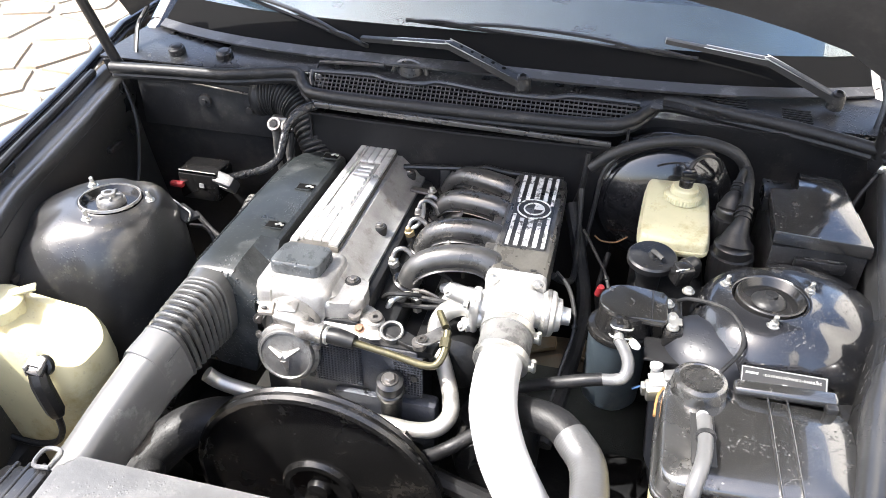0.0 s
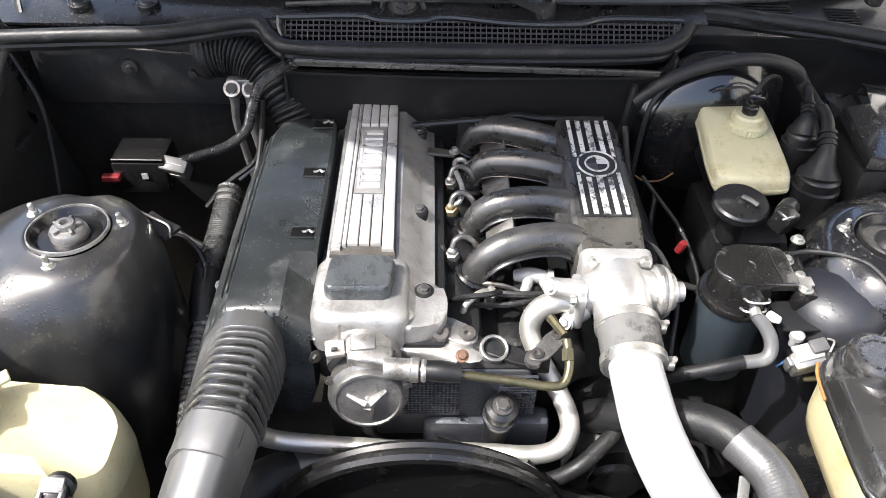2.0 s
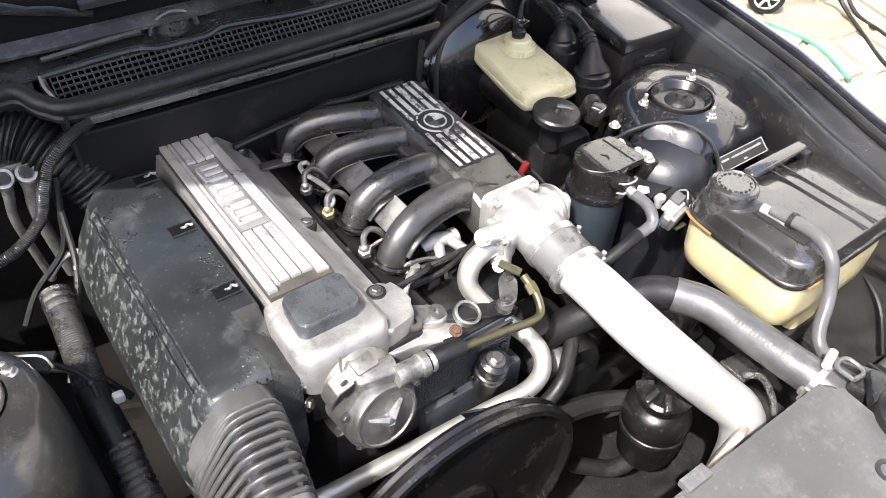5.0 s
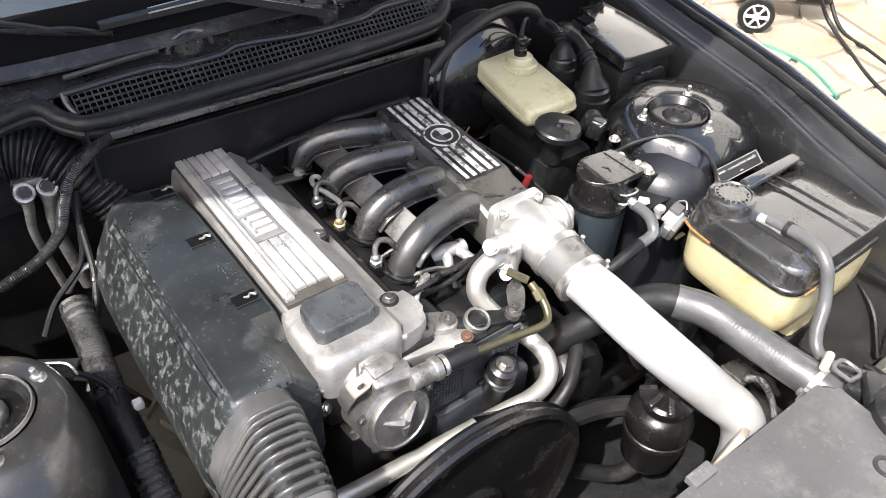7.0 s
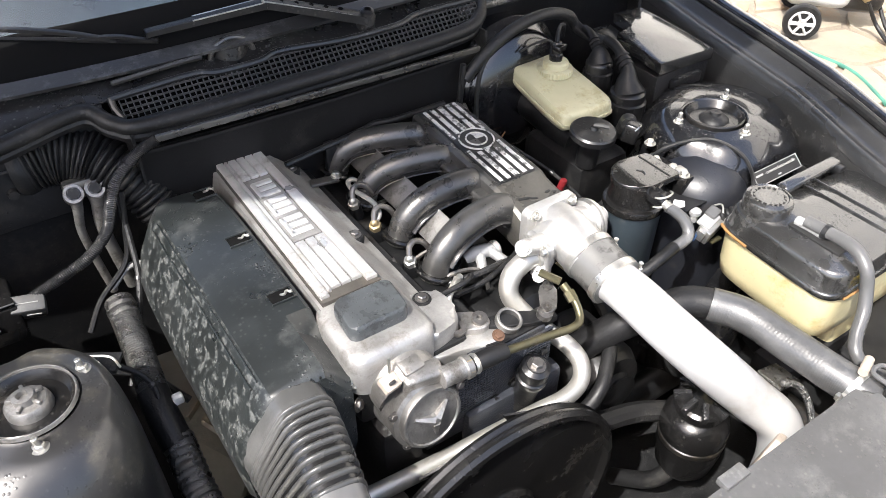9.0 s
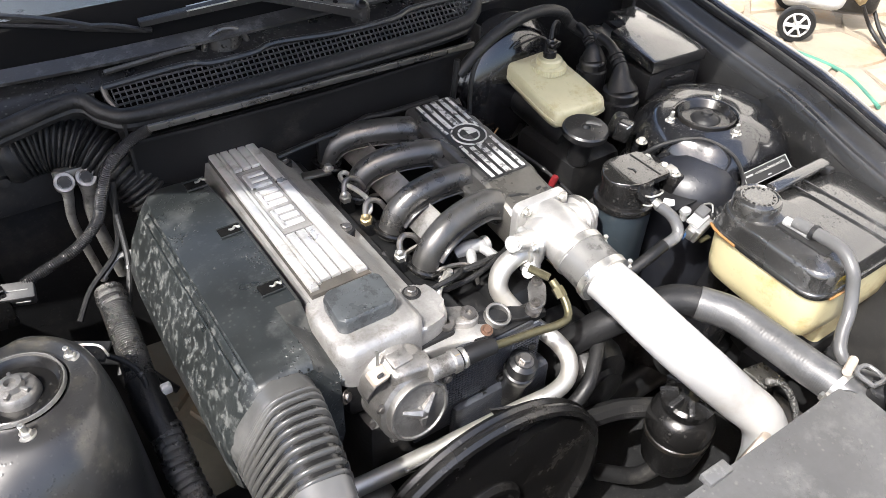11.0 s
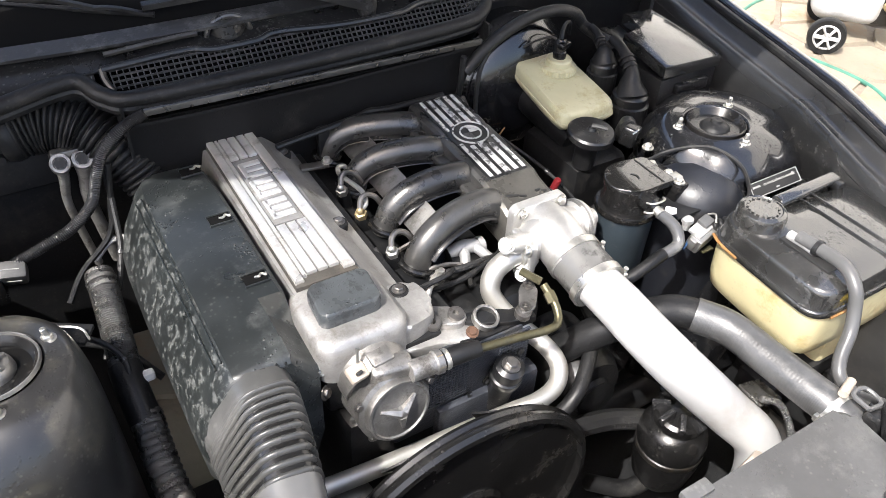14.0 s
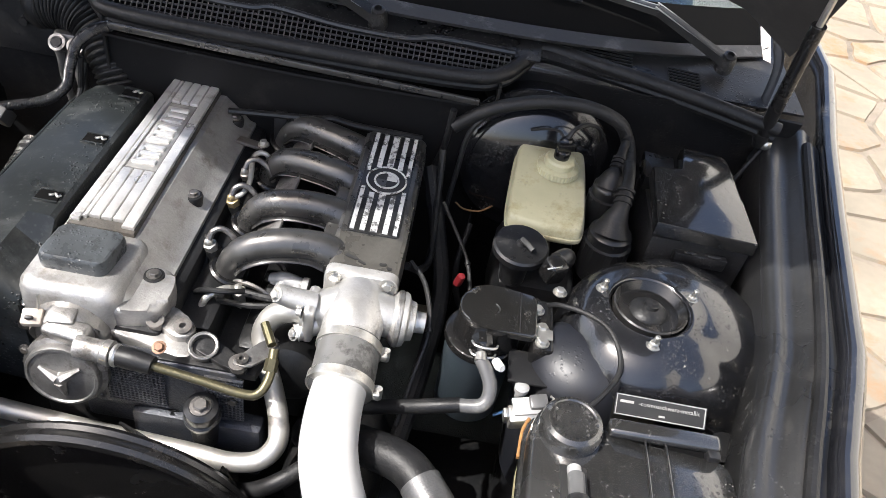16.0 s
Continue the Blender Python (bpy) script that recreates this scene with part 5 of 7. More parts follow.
HC = (-0.298, 0.783)
SECT = []
for k in range(48):
    a, b = math.cos(radians(7.5 * k)), math.sin(radians(7.5 * k))
    w = to_edge(END, HC, a, b) / 0.05
    SECT.append((a * w, b * w))
rings = []
for f, y in ((1.0, 0.905), (1.0, 0.882), (0.985, 0.878), (0.965, 0.872), (0.955, 0.863), (0.945, 0.852), (0.89, 0.850)):
    rings.append([(HC[0] + 0.05 * f * a, y, HC[1] + 0.05 * f * b) for a, b in SECT])
part("collar", skin(B(), rings), HOSEGREY, ih, "", 50)
BEL = spline([(-0.298, 0.858, 0.783), (-0.300, 0.83, 0.7825), (-0.304, 0.797, 0.779), (-0.309, 0.758, 0.772)], 40)
# Black core between grey ridges: shade in the grooves put into colour.
bel = part("bellows", tube(B(), [BEL[0], BEL[40], BEL[80], BEL[-1]], [0.0445, 0.0432, 0.0415, 0.0405], 48, 6, sect=SECT), FANBLACK, ih, "bellows core, groove shade put into its black")
for k in range(10):
    f = (k + 0.5) / 10
    p, q = BEL[int((f - 0.041) * 120)], BEL[int((f + 0.041) * 120)]
    r = 0.0495 - 0.0060 * f
    ends = [p.lerp(q, e) for e in (0.0, 0.12, 0.32, 0.5, 0.68, 0.88, 1.0)]
    ridge = B()
    rings = []
    for c, dr in zip(ends, (-0.0055, -0.0022, -0.0004, 0.0, -0.0004, -0.0022, -0.0055)):
        u = Vector((0, 0, 1)).cross(q - p).normalized()
        v = (q - p).normalized().cross(u)
        rings.append([c + (r + dr) * (a * u + b * v) for a, b in SECT])
    part("ridge", skin(ridge, rings), HOSEGREY, bel, "", 60)
part("sleeve_end", tube(B(), [(-0.309, 0.763, 0.773), (-0.312, 0.745, 0.769), (-0.3155, 0.730, 0.765), (-0.317, 0.722, 0.763), (-0.3175, 0.7195, 0.7625)], [0.0422, 0.0420, 0.0418, 0.0416, 0.0388], 48, 6, sect=SECT), SMOOTHGREY, ih, "smooth grey end sleeve of the bellows")
part("smooth_pipe", tube(B(), [(-0.314, 0.725, 0.765), (-0.325, 0.67, 0.745), (-0.341, 0.60, 0.713), (-0.35, 0.50, 0.693)], [0.0392, 0.0380, 0.0372, 0.037], 48, 6, sect=SECT), SMOOTHGREY, ih)
part("mould_line", tube(B(), [(-0.268, 0.758, 0.801), (-0.270, 0.740, 0.797), (-0.273, 0.722, 0.793)], 0.0007, 6, 3), HOSEGREY, ih)


# ---- cooling: fan, hoses, expansion tank, washer tank ----
fan = thing("radiator_fan", (-0.08, 0.74, 0.555), "large black radiator fan with a double outer ring", "fan")
FC, FA = Vector((-0.082, 0.752, 0.555)), Vector((0, -1, 0))
part("outer_ring", lathe(B(), [(0.186, -0.012), (0.192, -0.014), (0.196, -0.008), (0.193, -0.003), (0.196, 0.002), (0.197, 0.008), (0.193, 0.013), (0.186, 0.014), (0.186, -0.012)], FC, FA, 72), FANBLACK, fan)
part("dish", lathe(B(), [(0.187, 0.002), (0.18, -0.010), (0.14, -0.024), (0.10, -0.030), (0.06, -0.030), (0.02, -0.028), (0.001, -0.028)], FC, FA, 56), FANBLACK, fan)

part("hub_ring", lathe(B(), [(0.08, -0.028), (0.082, -0.012), (0.086, -0.010), (0.090, -0.014), (0.094, -0.028)], FC, FA, 56), FANBLACK, fan)
part("hub_cup", lathe(B(), [(0.062, -0.028), (0.060, 0.004), (0.055, 0.010), (0.046, 0.010), (0.042, 0.002), (0.02, 0.000), (0.016, 0.012), (0.001, 0.014)], FC, FA, 40), FANBLACK, fan)
for k in range(9):
    a0 = radians(40 * k + 12)
    g = []
    for j in range(5):
        r = 0.09 + 0.0235 * j
        row = []
        for w in (-1, 0, 1):
            a = a0 + w * 0.17 + 0.10 * j
            row.append(FC + Vector((r * math.cos(a), 0.020 + 0.009 * w, r * math.sin(a))))
        g.append(row)
    part("fan_blade", sheet(B(), g, 0.003), FANBLACK, fan)

rh = thing("radiator_hose", (0.29, 0.70, 0.70), "thick woven upper radiator hose, shadow and sunlight put into two colours", "hose")
# One hose in two colours: black for its shadowed part, grey for sunlit.
part("rubber_section", tube(B(), [(0.13, 0.86, 0.66), (0.175, 0.825, 0.715), (0.225, 0.795, 0.748), (0.262, 0.775, 0.756), (0.292, 0.74, 0.7545)], [0.0215, 0.0225, 0.0228, 0.0228, 0.0226], 28, 8), RUBBER, rh, "hose section with the pipe's shadow put into its black")
part("hose", tube(B(), [(0.277, 0.760, 0.7562), (0.303, 0.72, 0.753), (0.310, 0.66, 0.751), (0.313, 0.60, 0.751), (0.316, 0.565, 0.75), (0.318, 0.52, 0.742)], 0.0241, 32, 8, ribs=62, depth=0.0001), HOSESUNLIT, rh, "woven hose section with sunlight put into its grey")
part("hose_clamp", clamp(B(), (0.316, 0.562, 0.75), (0.05, -1, -0.12), 0.024), STEEL, rh)
part("clamp_screw", lathe(B(), [(0.006, -0.014), (0.006, 0.014)], (0.325, 0.565, 0.783), (1, 0.3, 0), 10), TANTAB, rh)
lh = thing("lower_hose", (-0.19, 0.72, 0.60), "fat black coolant hose curving beside the fan", "hose")
part("hose", tube(B(), [(-0.30, 0.60, 0.46), (-0.295, 0.62, 0.53), (-0.305, 0.65, 0.575), (-0.335, 0.70, 0.58), (-0.36, 0.75, 0.53), (-0.37, 0.80, 0.44)], 0.024, 20, 7), LOOM, lh)
part("foil_wrap", tube(B(), [(-0.27, 0.80, 0.62), (-0.275, 0.79, 0.55), (-0.28, 0.78, 0.48)], 0.014, 14, 6, ribs=14, depth=0.002), LOOM, lh)
part("fat_section", tube(B(), [(-0.385, 0.66, 0.50), (-0.36, 0.70, 0.56), (-0.32, 0.755, 0.60), (-0.275, 0.79, 0.61), (-0.235, 0.81, 0.605)], [0.032, 0.034, 0.035, 0.035, 0.034], 24, 7), LOOM, lh, "fat black hose section behind the fan ring")
part("metal_cuff", tube(B(), [(-0.245, 0.805, 0.607), (-0.215, 0.82, 0.60), (-0.195, 0.828, 0.594)], [0.0365, 0.036, 0.032], 24, 4), PUMPALU, lh, "bare metal cuff on the hose end")

et = thing("expansion_tank", (0.48, 0.74, 0.66), "yellowed coolant expansion tank with a dark grey lid and screw cap", "coolant tank")
OUT = [(0.372, 0.68), (0.376, 0.662), (0.39, 0.650), (0.41, 0.647), (0.57, 0.643), (0.588, 0.648), (0.598, 0.662), (0.60, 0.68), (0.604, 0.775), (0.598, 0.792), (0.58, 0.80), (0.47, 0.812), (0.45, 0.842), (0.42, 0.85), (0.395, 0.847), (0.383, 0.83), (0.378, 0.80)]


OUT = soften(OUT, 1)


def inset(out, k, c=(0.487, 0.735)):
    return [(c[0] + (x - c[0]) * k, c[1] + (y - c[1]) * k) for x, y in out]


def et_tilt(x, y):
    return (x - 0.48) * 0.085


tank = B()
skin(tank, [[(x, y, z + et_tilt(x, y) * f) for x, y in inset(OUT, k)] for k, z, f in ((0.66, 0.695, 0), (0.82, 0.70, 0), (0.91, 0.712, 0.2), (0.94, 0.735, 0.5), (0.965, 0.80, 1))])
part("tank_body", tank, YELLOW, et, "yellowed translucent plastic tank body", 40)
lid = B()
skin(lid, [[(x, y, z + et_tilt(x, y)) for x, y in inset(OUT, k)] for k, z in ((0.98, 0.795), (1.0, 0.797), (1.0, 0.803), (0.99, 0.8055), (0.972, 0.8055), (0.962, 0.809), (0.953, 0.826), (0.94, 0.8335), (0.91, 0.837), (0.4, 0.838))])
lidp = part("lid", lid, TANKLID, et, "weathered dark grey plastic lid spotted with water", 60)
part("orange_seal", tube(B(), [(0.389, 0.844, 0.792), (0.3815, 0.825, 0.7915), (0.3775, 0.79, 0.791)], 0.0022, 8, 5), ORANGE, et)
part("orange_seal", tube(B(), [(0.40, 0.649, 0.7885), (0.42, 0.6475, 0.7895), (0.44, 0.6465, 0.7905)], 0.002, 8, 4), ORANGE, et)
for x in (0.505, 0.527):
    part("lid_groove", box(B(), (x, 0.735, 0.8395 + et_tilt(x, 0)), (0.0028, 0.17, 0.003), 0.001), TANKLID, lidp)
part("side_rib", box(B(), (0.516, 0.652, 0.765), (0.012, 0.006, 0.05), 0.002), YELLOW, et)
CAPC = (0.424, 0.806, 0.826)
kn = B()
rings = []
for r, z in ((0.029, -0.004), (0.0335, 0.0), (0.034, 0.020), (0.032, 0.0255), (0.027, 0.028), (0.0255, 0.0265), (0.001, 0.0265)):
    rings.append([(CAPC[0] + (r + (0.0007 if s % 2 and 0 < z < 0.022 else 0)) * math.cos(2 * math.pi * s / 72), CAPC[1] + (r + (0.0007 if s % 2 and 0 < z < 0.022 else 0)) * math.sin(2 * math.pi * s / 72), CAPC[2] + z) for s in range(72)])
skin(kn, rings)
capp = part("screw_cap", kn, TANKLID, et, "round black screw cap with worn raised print")
pr = B()
for k in range(16):
    a = radians(20 + 20 * k)
    box(pr, (CAPC[0] + 0.0215 * math.cos(a), CAPC[1] + 0.0215 * math.sin(a), CAPC[2] + 0.028), (0.0045, 0.003, 0.001), 0, Euler((0, 0, a + 1.57)).to_matrix())
part("cap_print", pr, TANKLID, capp)
part("bleed_pipe", box(B(), (0.525, 0.812, 0.846), (0.12, 0.020, 0.014), 0.005, Euler((0, radians(-4.8), radians(-3))).to_matrix(), 3), TANKLID, et)
part("pipe_bracket", box(B(), (0.576, 0.797, 0.846), (0.014, 0.014, 0.014), 0.003), PLASTIC, et)
part("outlet_nipple", tube(B(), [(0.427, 0.758, 0.838), (0.427, 0.735, 0.840), (0.427, 0.715, 0.838)], [0.0075, 0.007, 0.0065], 12, 4), OXIDE, et)
# Black slab on the lid: the recess's shade put into its colour.
part("recess", box(B(), (0.427, 0.722, 0.834), (0.028, 0.08, 0.004), 0.001), INKBLACK, et)
part("foot", box(B(), (0.545, 0.70, 0.635), (0.09, 0.05, 0.11), 0.01, Euler((0, radians(12), 0)).to_matrix()), YELLOW, et)
part("tank_bracket", box(B(), (0.50, 0.70, 0.60), (0.22, 0.06, 0.04), 0.006), INNER, et)
oh = thing("overflow_hose", (0.41, 0.60, 0.75), "thin grey overflow hose from tank lid to radiator", "hose")
part("hose", tube(B(), [(0.427, 0.745, 0.845), (0.426, 0.70, 0.849), (0.421, 0.668, 0.850), (0.414, 0.644, 0.838), (0.412, 0.632, 0.812), (0.402, 0.620, 0.787), (0.380, 0.608, 0.767), (0.366, 0.595, 0.755), (0.366, 0.578, 0.744), (0.368, 0.555, 0.745), (0.360, 0.53, 0.765), (0.345, 0.51, 0.78)], 0.0088, 16, 8), SMOOTHGREY, oh)
part("hose_clip", lathe(B(), [(0.0095, -0.004), (0.0115, -0.003), (0.0115, 0.003), (0.0095, 0.004)], (0.4275, 0.715, 0.8465), (0, 1, -0.02), 20), PLASTIC, oh)
part("end_connector", box(B(), (0.325, 0.498, 0.79), (0.05, 0.035, 0.02), 0.004, Euler((0, 0, radians(35))).to_matrix()), PLASTIC, oh)

wt = thing("washer_tank", (-0.52, 0.74, 0.60), "yellowish washer fluid tank with a white flip cap", "washer tank")
wb = B()
OUTW = rounded(-0.68, -0.418, 0.695, 0.822, 0.045, 6)


def wz(x, y):
    return -0.07 * max(0, (x + 0.50) / 0.10) ** 1.3


rings = []
for z, k in ((0.53, 0.78), (0.60, 0.93), (0.70, 1.0), (0.752, 1.0), (0.782, 0.965), (0.795, 0.90), (0.80, 0.6)):
    rings.append([(-0.535 + (x + 0.535) * k, 0.76 + (y - 0.76) * k, z + (wz(x, y) if z > 0.7 else 0)) for x, y in OUTW])
skin(wb, rings)
part("tank_body", wb, WASHTANK, wt, "", 50)
part("filler_neck", lathe(B(), [(0.042, -0.03), (0.040, 0.0), (0.043, 0.002), (0.043, 0.007), (0.036, 0.012), (0.001, 0.014)], (-0.585, 0.765, 0.797), (0, 0, 1), 28), CREAM, wt)
part("cap_tab", box(B(), (-0.553, 0.792, 0.811), (0.04, 0.018, 0.005), 0.002, Euler((0, radians(-6), radians(35))).to_matrix()), CREAM, wt)
pc = part("level_sensor", lathe(B(), [(0.016, 0), (0.016, 0.008), (0.010, 0.012)], (-0.455, 0.696, 0.768), (0.1, -1, 0.5), 16), PLASTIC, wt)
part("sensor_plug", box(B(), (-0.455, 0.682, 0.772), (0.026, 0.020, 0.014), 0.003, Euler((0.5, 0.1, 0)).to_matrix()), FANBLACK, pc)
part("rubber_boot", tube(B(), [(-0.454, 0.680, 0.768), (-0.450, 0.675, 0.752), (-0.446, 0.675, 0.725), (-0.444, 0.677, 0.70), (-0.446, 0.68, 0.690)], [0.0125, 0.0135, 0.0135, 0.0128, 0.009], 8, 5), RUBBER, pc)
part("sensor_lead", tube(B(), [(-0.448, 0.68, 0.695), (-0.452, 0.682, 0.65), (-0.48, 0.684, 0.615), (-0.54, 0.685, 0.605), (-0.65, 0.686, 0.635)], 0.005, 8, 6), RUBBER, pc)

# ---- brake hydraulics ----
bb = thing("brake_booster", (0.37, 1.36, 0.70), "large dark blue-black brake booster drum on the bulkhead", "brake booster")
part("drum", lathe(B(), [(0.125, -0.06), (0.13, -0.005), (0.132, 0.0), (0.130, 0.006), (0.122, 0.012), (0.115, 0.03), (0.098, 0.045), (0.06, 0.052), (0.04, 0.056), (0.001, 0.056)], (0.375, 1.345, 0.80), (0, -1, 0.05), 56), TOWER, bb)
mk = B()
for k, (x, z) in enumerate(((0.405, 0.888), (0.412, 0.893), (0.42, 0.888), (0.409, 0.879), (0.417, 0.882), (0.30, 0.862), (0.293, 0.85), (0.285, 0.838), (0.283, 0.822))):
    box(mk, (x, 1.322 - 0.0 * k, z), (0.006, 0.004, 0.003), 0, Euler((0.7, 0.3 * k, 0)).to_matrix())
part("print_bar", mk, INKWHITE, bb)
part("orange_lead", tube(B(), [(0.27, 1.29, 0.735), (0.285, 1.285, 0.728), (0.31, 1.28, 0.733), (0.33, 1.285, 0.745)], 0.0015, 6, 5), ORANGE, bb)
mc = thing("master_cylinder", (0.395, 1.22, 0.76), "black brake master cylinder under its reservoir", "brake cylinder")
part("cylinder", tube(B(), [(0.385, 1.31, 0.79), (0.39, 1.16, 0.77)], 0.028, 16, 4), DARK, mc)
part("lower_block", box(B(), (0.40, 1.17, 0.70), (0.12, 0.16, 0.13), 0.02), DARK, mc)
br = thing("brake_fluid_reservoir", (0.398, 1.232, 0.80), "cream plastic brake fluid reservoir with ribbed cap", "reservoir")
rb = B()
RO = [(0.340, 1.158), (0.350, 1.147), (0.440, 1.142), (0.451, 1.152), (0.453, 1.19), (0.452, 1.298), (0.442, 1.310), (0.36, 1.310), (0.350, 1.302), (0.345, 1.25)]


def rt(x, y):
    return (y - 1.23) * 0.15


skin(rb, [[(0.399 + (x - 0.399) * k, 1.228 + (y - 1.228) * k, z + rt(x, y)) for x, y in soften(RO, 2)] for k, z in ((0.84, 0.815), (0.95, 0.819), (1.01, 0.824), (1.03, 0.828), (1.055, 0.829), (1.058, 0.8315), (1.055, 0.834), (1.035, 0.835), (1.025, 0.844), (1.0, 0.850), (0.95, 0.853), (0.5, 0.854))])
part("body", rb, CREAM, br, "", 40)
kc = B()
rings = []
for r, z in ((0.024, -0.004), (0.031, 0.0), (0.031, 0.010), (0.029, 0.012), (0.0235, 0.013), (0.023, 0.021), (0.020, 0.024), (0.014, 0.0245), (0.001, 0.0245)):
    rings.append([(0.408 + (r + (0.0013 if s % 2 and -0.001 < z < 0.0105 else 0)) * math.cos(2 * math.pi * s / 72), 1.254 + (r + (0.0013 if s % 2 and -0.001 < z < 0.0105 else 0)) * math.sin(2 * math.pi * s / 72), 0.857 + z) for s in range(72)])
skin(kc, rings)
bcap = part("ribbed_cap", kc, CREAM, br)
fp = part("float_plug", lathe(B(), [(0.0115, 0), (0.012, 0.012), (0.0105, 0.014), (0.0105, 0.030), (0.008, 0.034), (0.001, 0.035)], (0.408, 1.254, 0.879), (0.06, 0.12, 1), 20), FANBLACK, bcap, "upright black float plug")
part("plug_clip", box(B(), (0.410, 1.249, 0.905), (0.026, 0.014, 0.012), 0.003, Euler((0.1, 0.05, 0.3)).to_matrix()), FANBLACK, fp)
part("plug_lead", tube(B(), [(0.41, 1.258, 0.910), (0.418, 1.266, 0.924), (0.436, 1.28, 0.928), (0.456, 1.292, 0.918), (0.468, 1.305, 0.89)], [0.0045, 0.0035, 0.003, 0.003, 0.003], 8, 6), RUBBER, fp)
part("plug_lead", tube(B(), [(0.406, 1.257, 0.908), (0.398, 1.27, 0.914), (0.38, 1.285, 0.905), (0.36, 1.295, 0.892)], 0.002, 6, 6), RUBBER, fp)

vv = thing("vacuum_reservoir_valve", (0.375, 1.11, 0.76), "round flat black plastic valve with a central stud", "valve")
part("body", lathe(B(), [(0.018, -0.07), (0.02, -0.016), (0.039, -0.011), (0.039, -0.002), (0.036, 0.001), (0.008, 0.002), (0.006, 0.007), (0.001, 0.008)], (0.364, 1.10, 0.832), (0, -0.1, 1), 36), PLASTIC, vv)
part("arm", tube(B(), [(0.362, 1.10, 0.842), (0.370, 1.090, 0.843), (0.378, 1.080, 0.842)], 0.0042, 8, 4, flat=0.5), LOOM, vv)
cn = thing("cable_connector", (0.408, 1.055, 0.80), "black angled cable connector with a wire clip", "connector")
part("housing", box(B(), (0.408, 1.058, 0.834), (0.028, 0.026, 0.034), 0.005, Euler((0.15, 0.1, 0.5)).to_matrix(), 3), FANBLACK, cn)
part("boot", tube(B(), [(0.412, 1.068, 0.84), (0.425, 1.085, 0.836), (0.43, 1.10, 0.81)], [0.014, 0.013, 0.010], 12, 4), PLASTIC, cn)
part("wire_clip", tube(B(), [(0.397, 1.043, 0.847), (0.405, 1.042, 0.852), (0.413, 1.046, 0.851), (0.417, 1.055, 0.847)], 0.0014, 6, 4), STEEL, cn)
for p in ((0.418, 1.025, 0.826),):
    part("bolt", bolt(B(), p, 0.0065, 0.007), STEEL, cn)

# ---- fuel filter ----
ff = thing("fuel_filter", (0.325, 0.96, 0.66), "fuel filter with black cap over a blue-grey canister", "fuel filter")
part("canister", lathe(B(), [(0.036, -0.10), (0.043, -0.09), (0.0445, 0.028), (0.046, 0.032)], (0.326, 0.962, 0.752), (0, 0, 1), 40), BLUEGREY, ff)
part("rim_band", lathe(B(), [(0.0445, 0.0), (0.0475, 0.001), (0.048, 0.006), (0.0465, 0.010), (0.043, 0.012)], (0.326, 0.962, 0.784), (0, 0, 1), 40), FANBLACK, ff)
part("cap_skirt", lathe(B(), [(0.043, 0.0), (0.042, 0.006), (0.0395, 0.014), (0.0385, 0.036), (0.001, 0.037)], (0.330, 0.964, 0.794), (0, 0, 1), 36), FANBLACK, ff)
lid = B()
LO = [(0.334 + 0.044 * math.cos(radians(a)), 0.970 + 0.038 * math.sin(radians(a))) for a in range(80, 281, 10)] + [(0.383, 0.932), (0.388, 0.938), (0.388, 0.995), (0.382, 1.004)]
slab(lid, LO, 0.824, 0.834, 0.003, 3)
flid = part("lid", lid, FILTERLID, ff)
part("lid_seam", box(B(), (0.366, 0.968, 0.8345), (0.0012, 0.066, 0.0012)), INKBLACK, flid)
part("lid_mark", tube(B(), [(0.335, 0.975, 0.8345), (0.340, 0.968, 0.8348), (0.338, 0.96, 0.8345)], 0.0011, 6, 3), INKBLACK, flid)
part("side_block", box(B(), (0.397, 0.965, 0.81), (0.026, 0.085, 0.03), 0.004, None, 2), FANBLACK, ff)
for p in ((0.389, 0.985, 0.826), (0.395, 0.955, 0.826), (0.395, 0.932, 0.826)):
    part("bolt", bolt(B(), p, 0.0062, 0.007), STEEL, ff)
part("steel_tab", box(B(), (0.398, 0.945, 0.828), (0.02, 0.016, 0.003), 0.001), STEEL, ff)
joint = part("hose_joint", lathe(B(), [(0.010, -0.014), (0.0135, -0.010), (0.0145, -0.002), (0.0145, 0.010), (0.011, 0.013), (0.009, 0.018)], (0.323, 0.921, 0.822), (0.15, -1, -0.1), 10), FANBLACK, ff, "black quick coupling")
for dz in (-0.008, 0.0085):
    part("joint_clip", tube(B(), [(0.310, 0.912, 0.822 + dz), (0.314, 0.904, 0.824 + dz), (0.326, 0.901, 0.825 + dz), (0.338, 0.904, 0.824 + dz), (0.341, 0.911, 0.822 + dz)], 0.0015, 6, 4), STEEL, joint)
part("nipple", tube(B(), [(0.323, 0.905, 0.821), (0.3235, 0.893, 0.818)], [0.0065, 0.0075], 12, 2), STEEL, ff)
part("nylon_line", tube(B(), [(0.342, 0.901, 0.815), (0.346, 0.893, 0.816), (0.350, 0.888, 0.818)], [0.0055, 0.006, 0.0045], 10, 3), INKWHITE, ff, "pale branch stub")
part("fuel_hose", tube(B(), [(0.323, 0.897, 0.818), (0.331, 0.888, 0.812), (0.339, 0.876, 0.802), (0.340, 0.865, 0.791), (0.334, 0.858, 0.783), (0.320, 0.857, 0.778), (0.305, 0.858, 0.775)], [0.0078, 0.0084, 0.0086, 0.0086, 0.0086, 0.0086, 0.0084], 16, 6), SMOOTHGREY, ff, "short grey fuel hose")
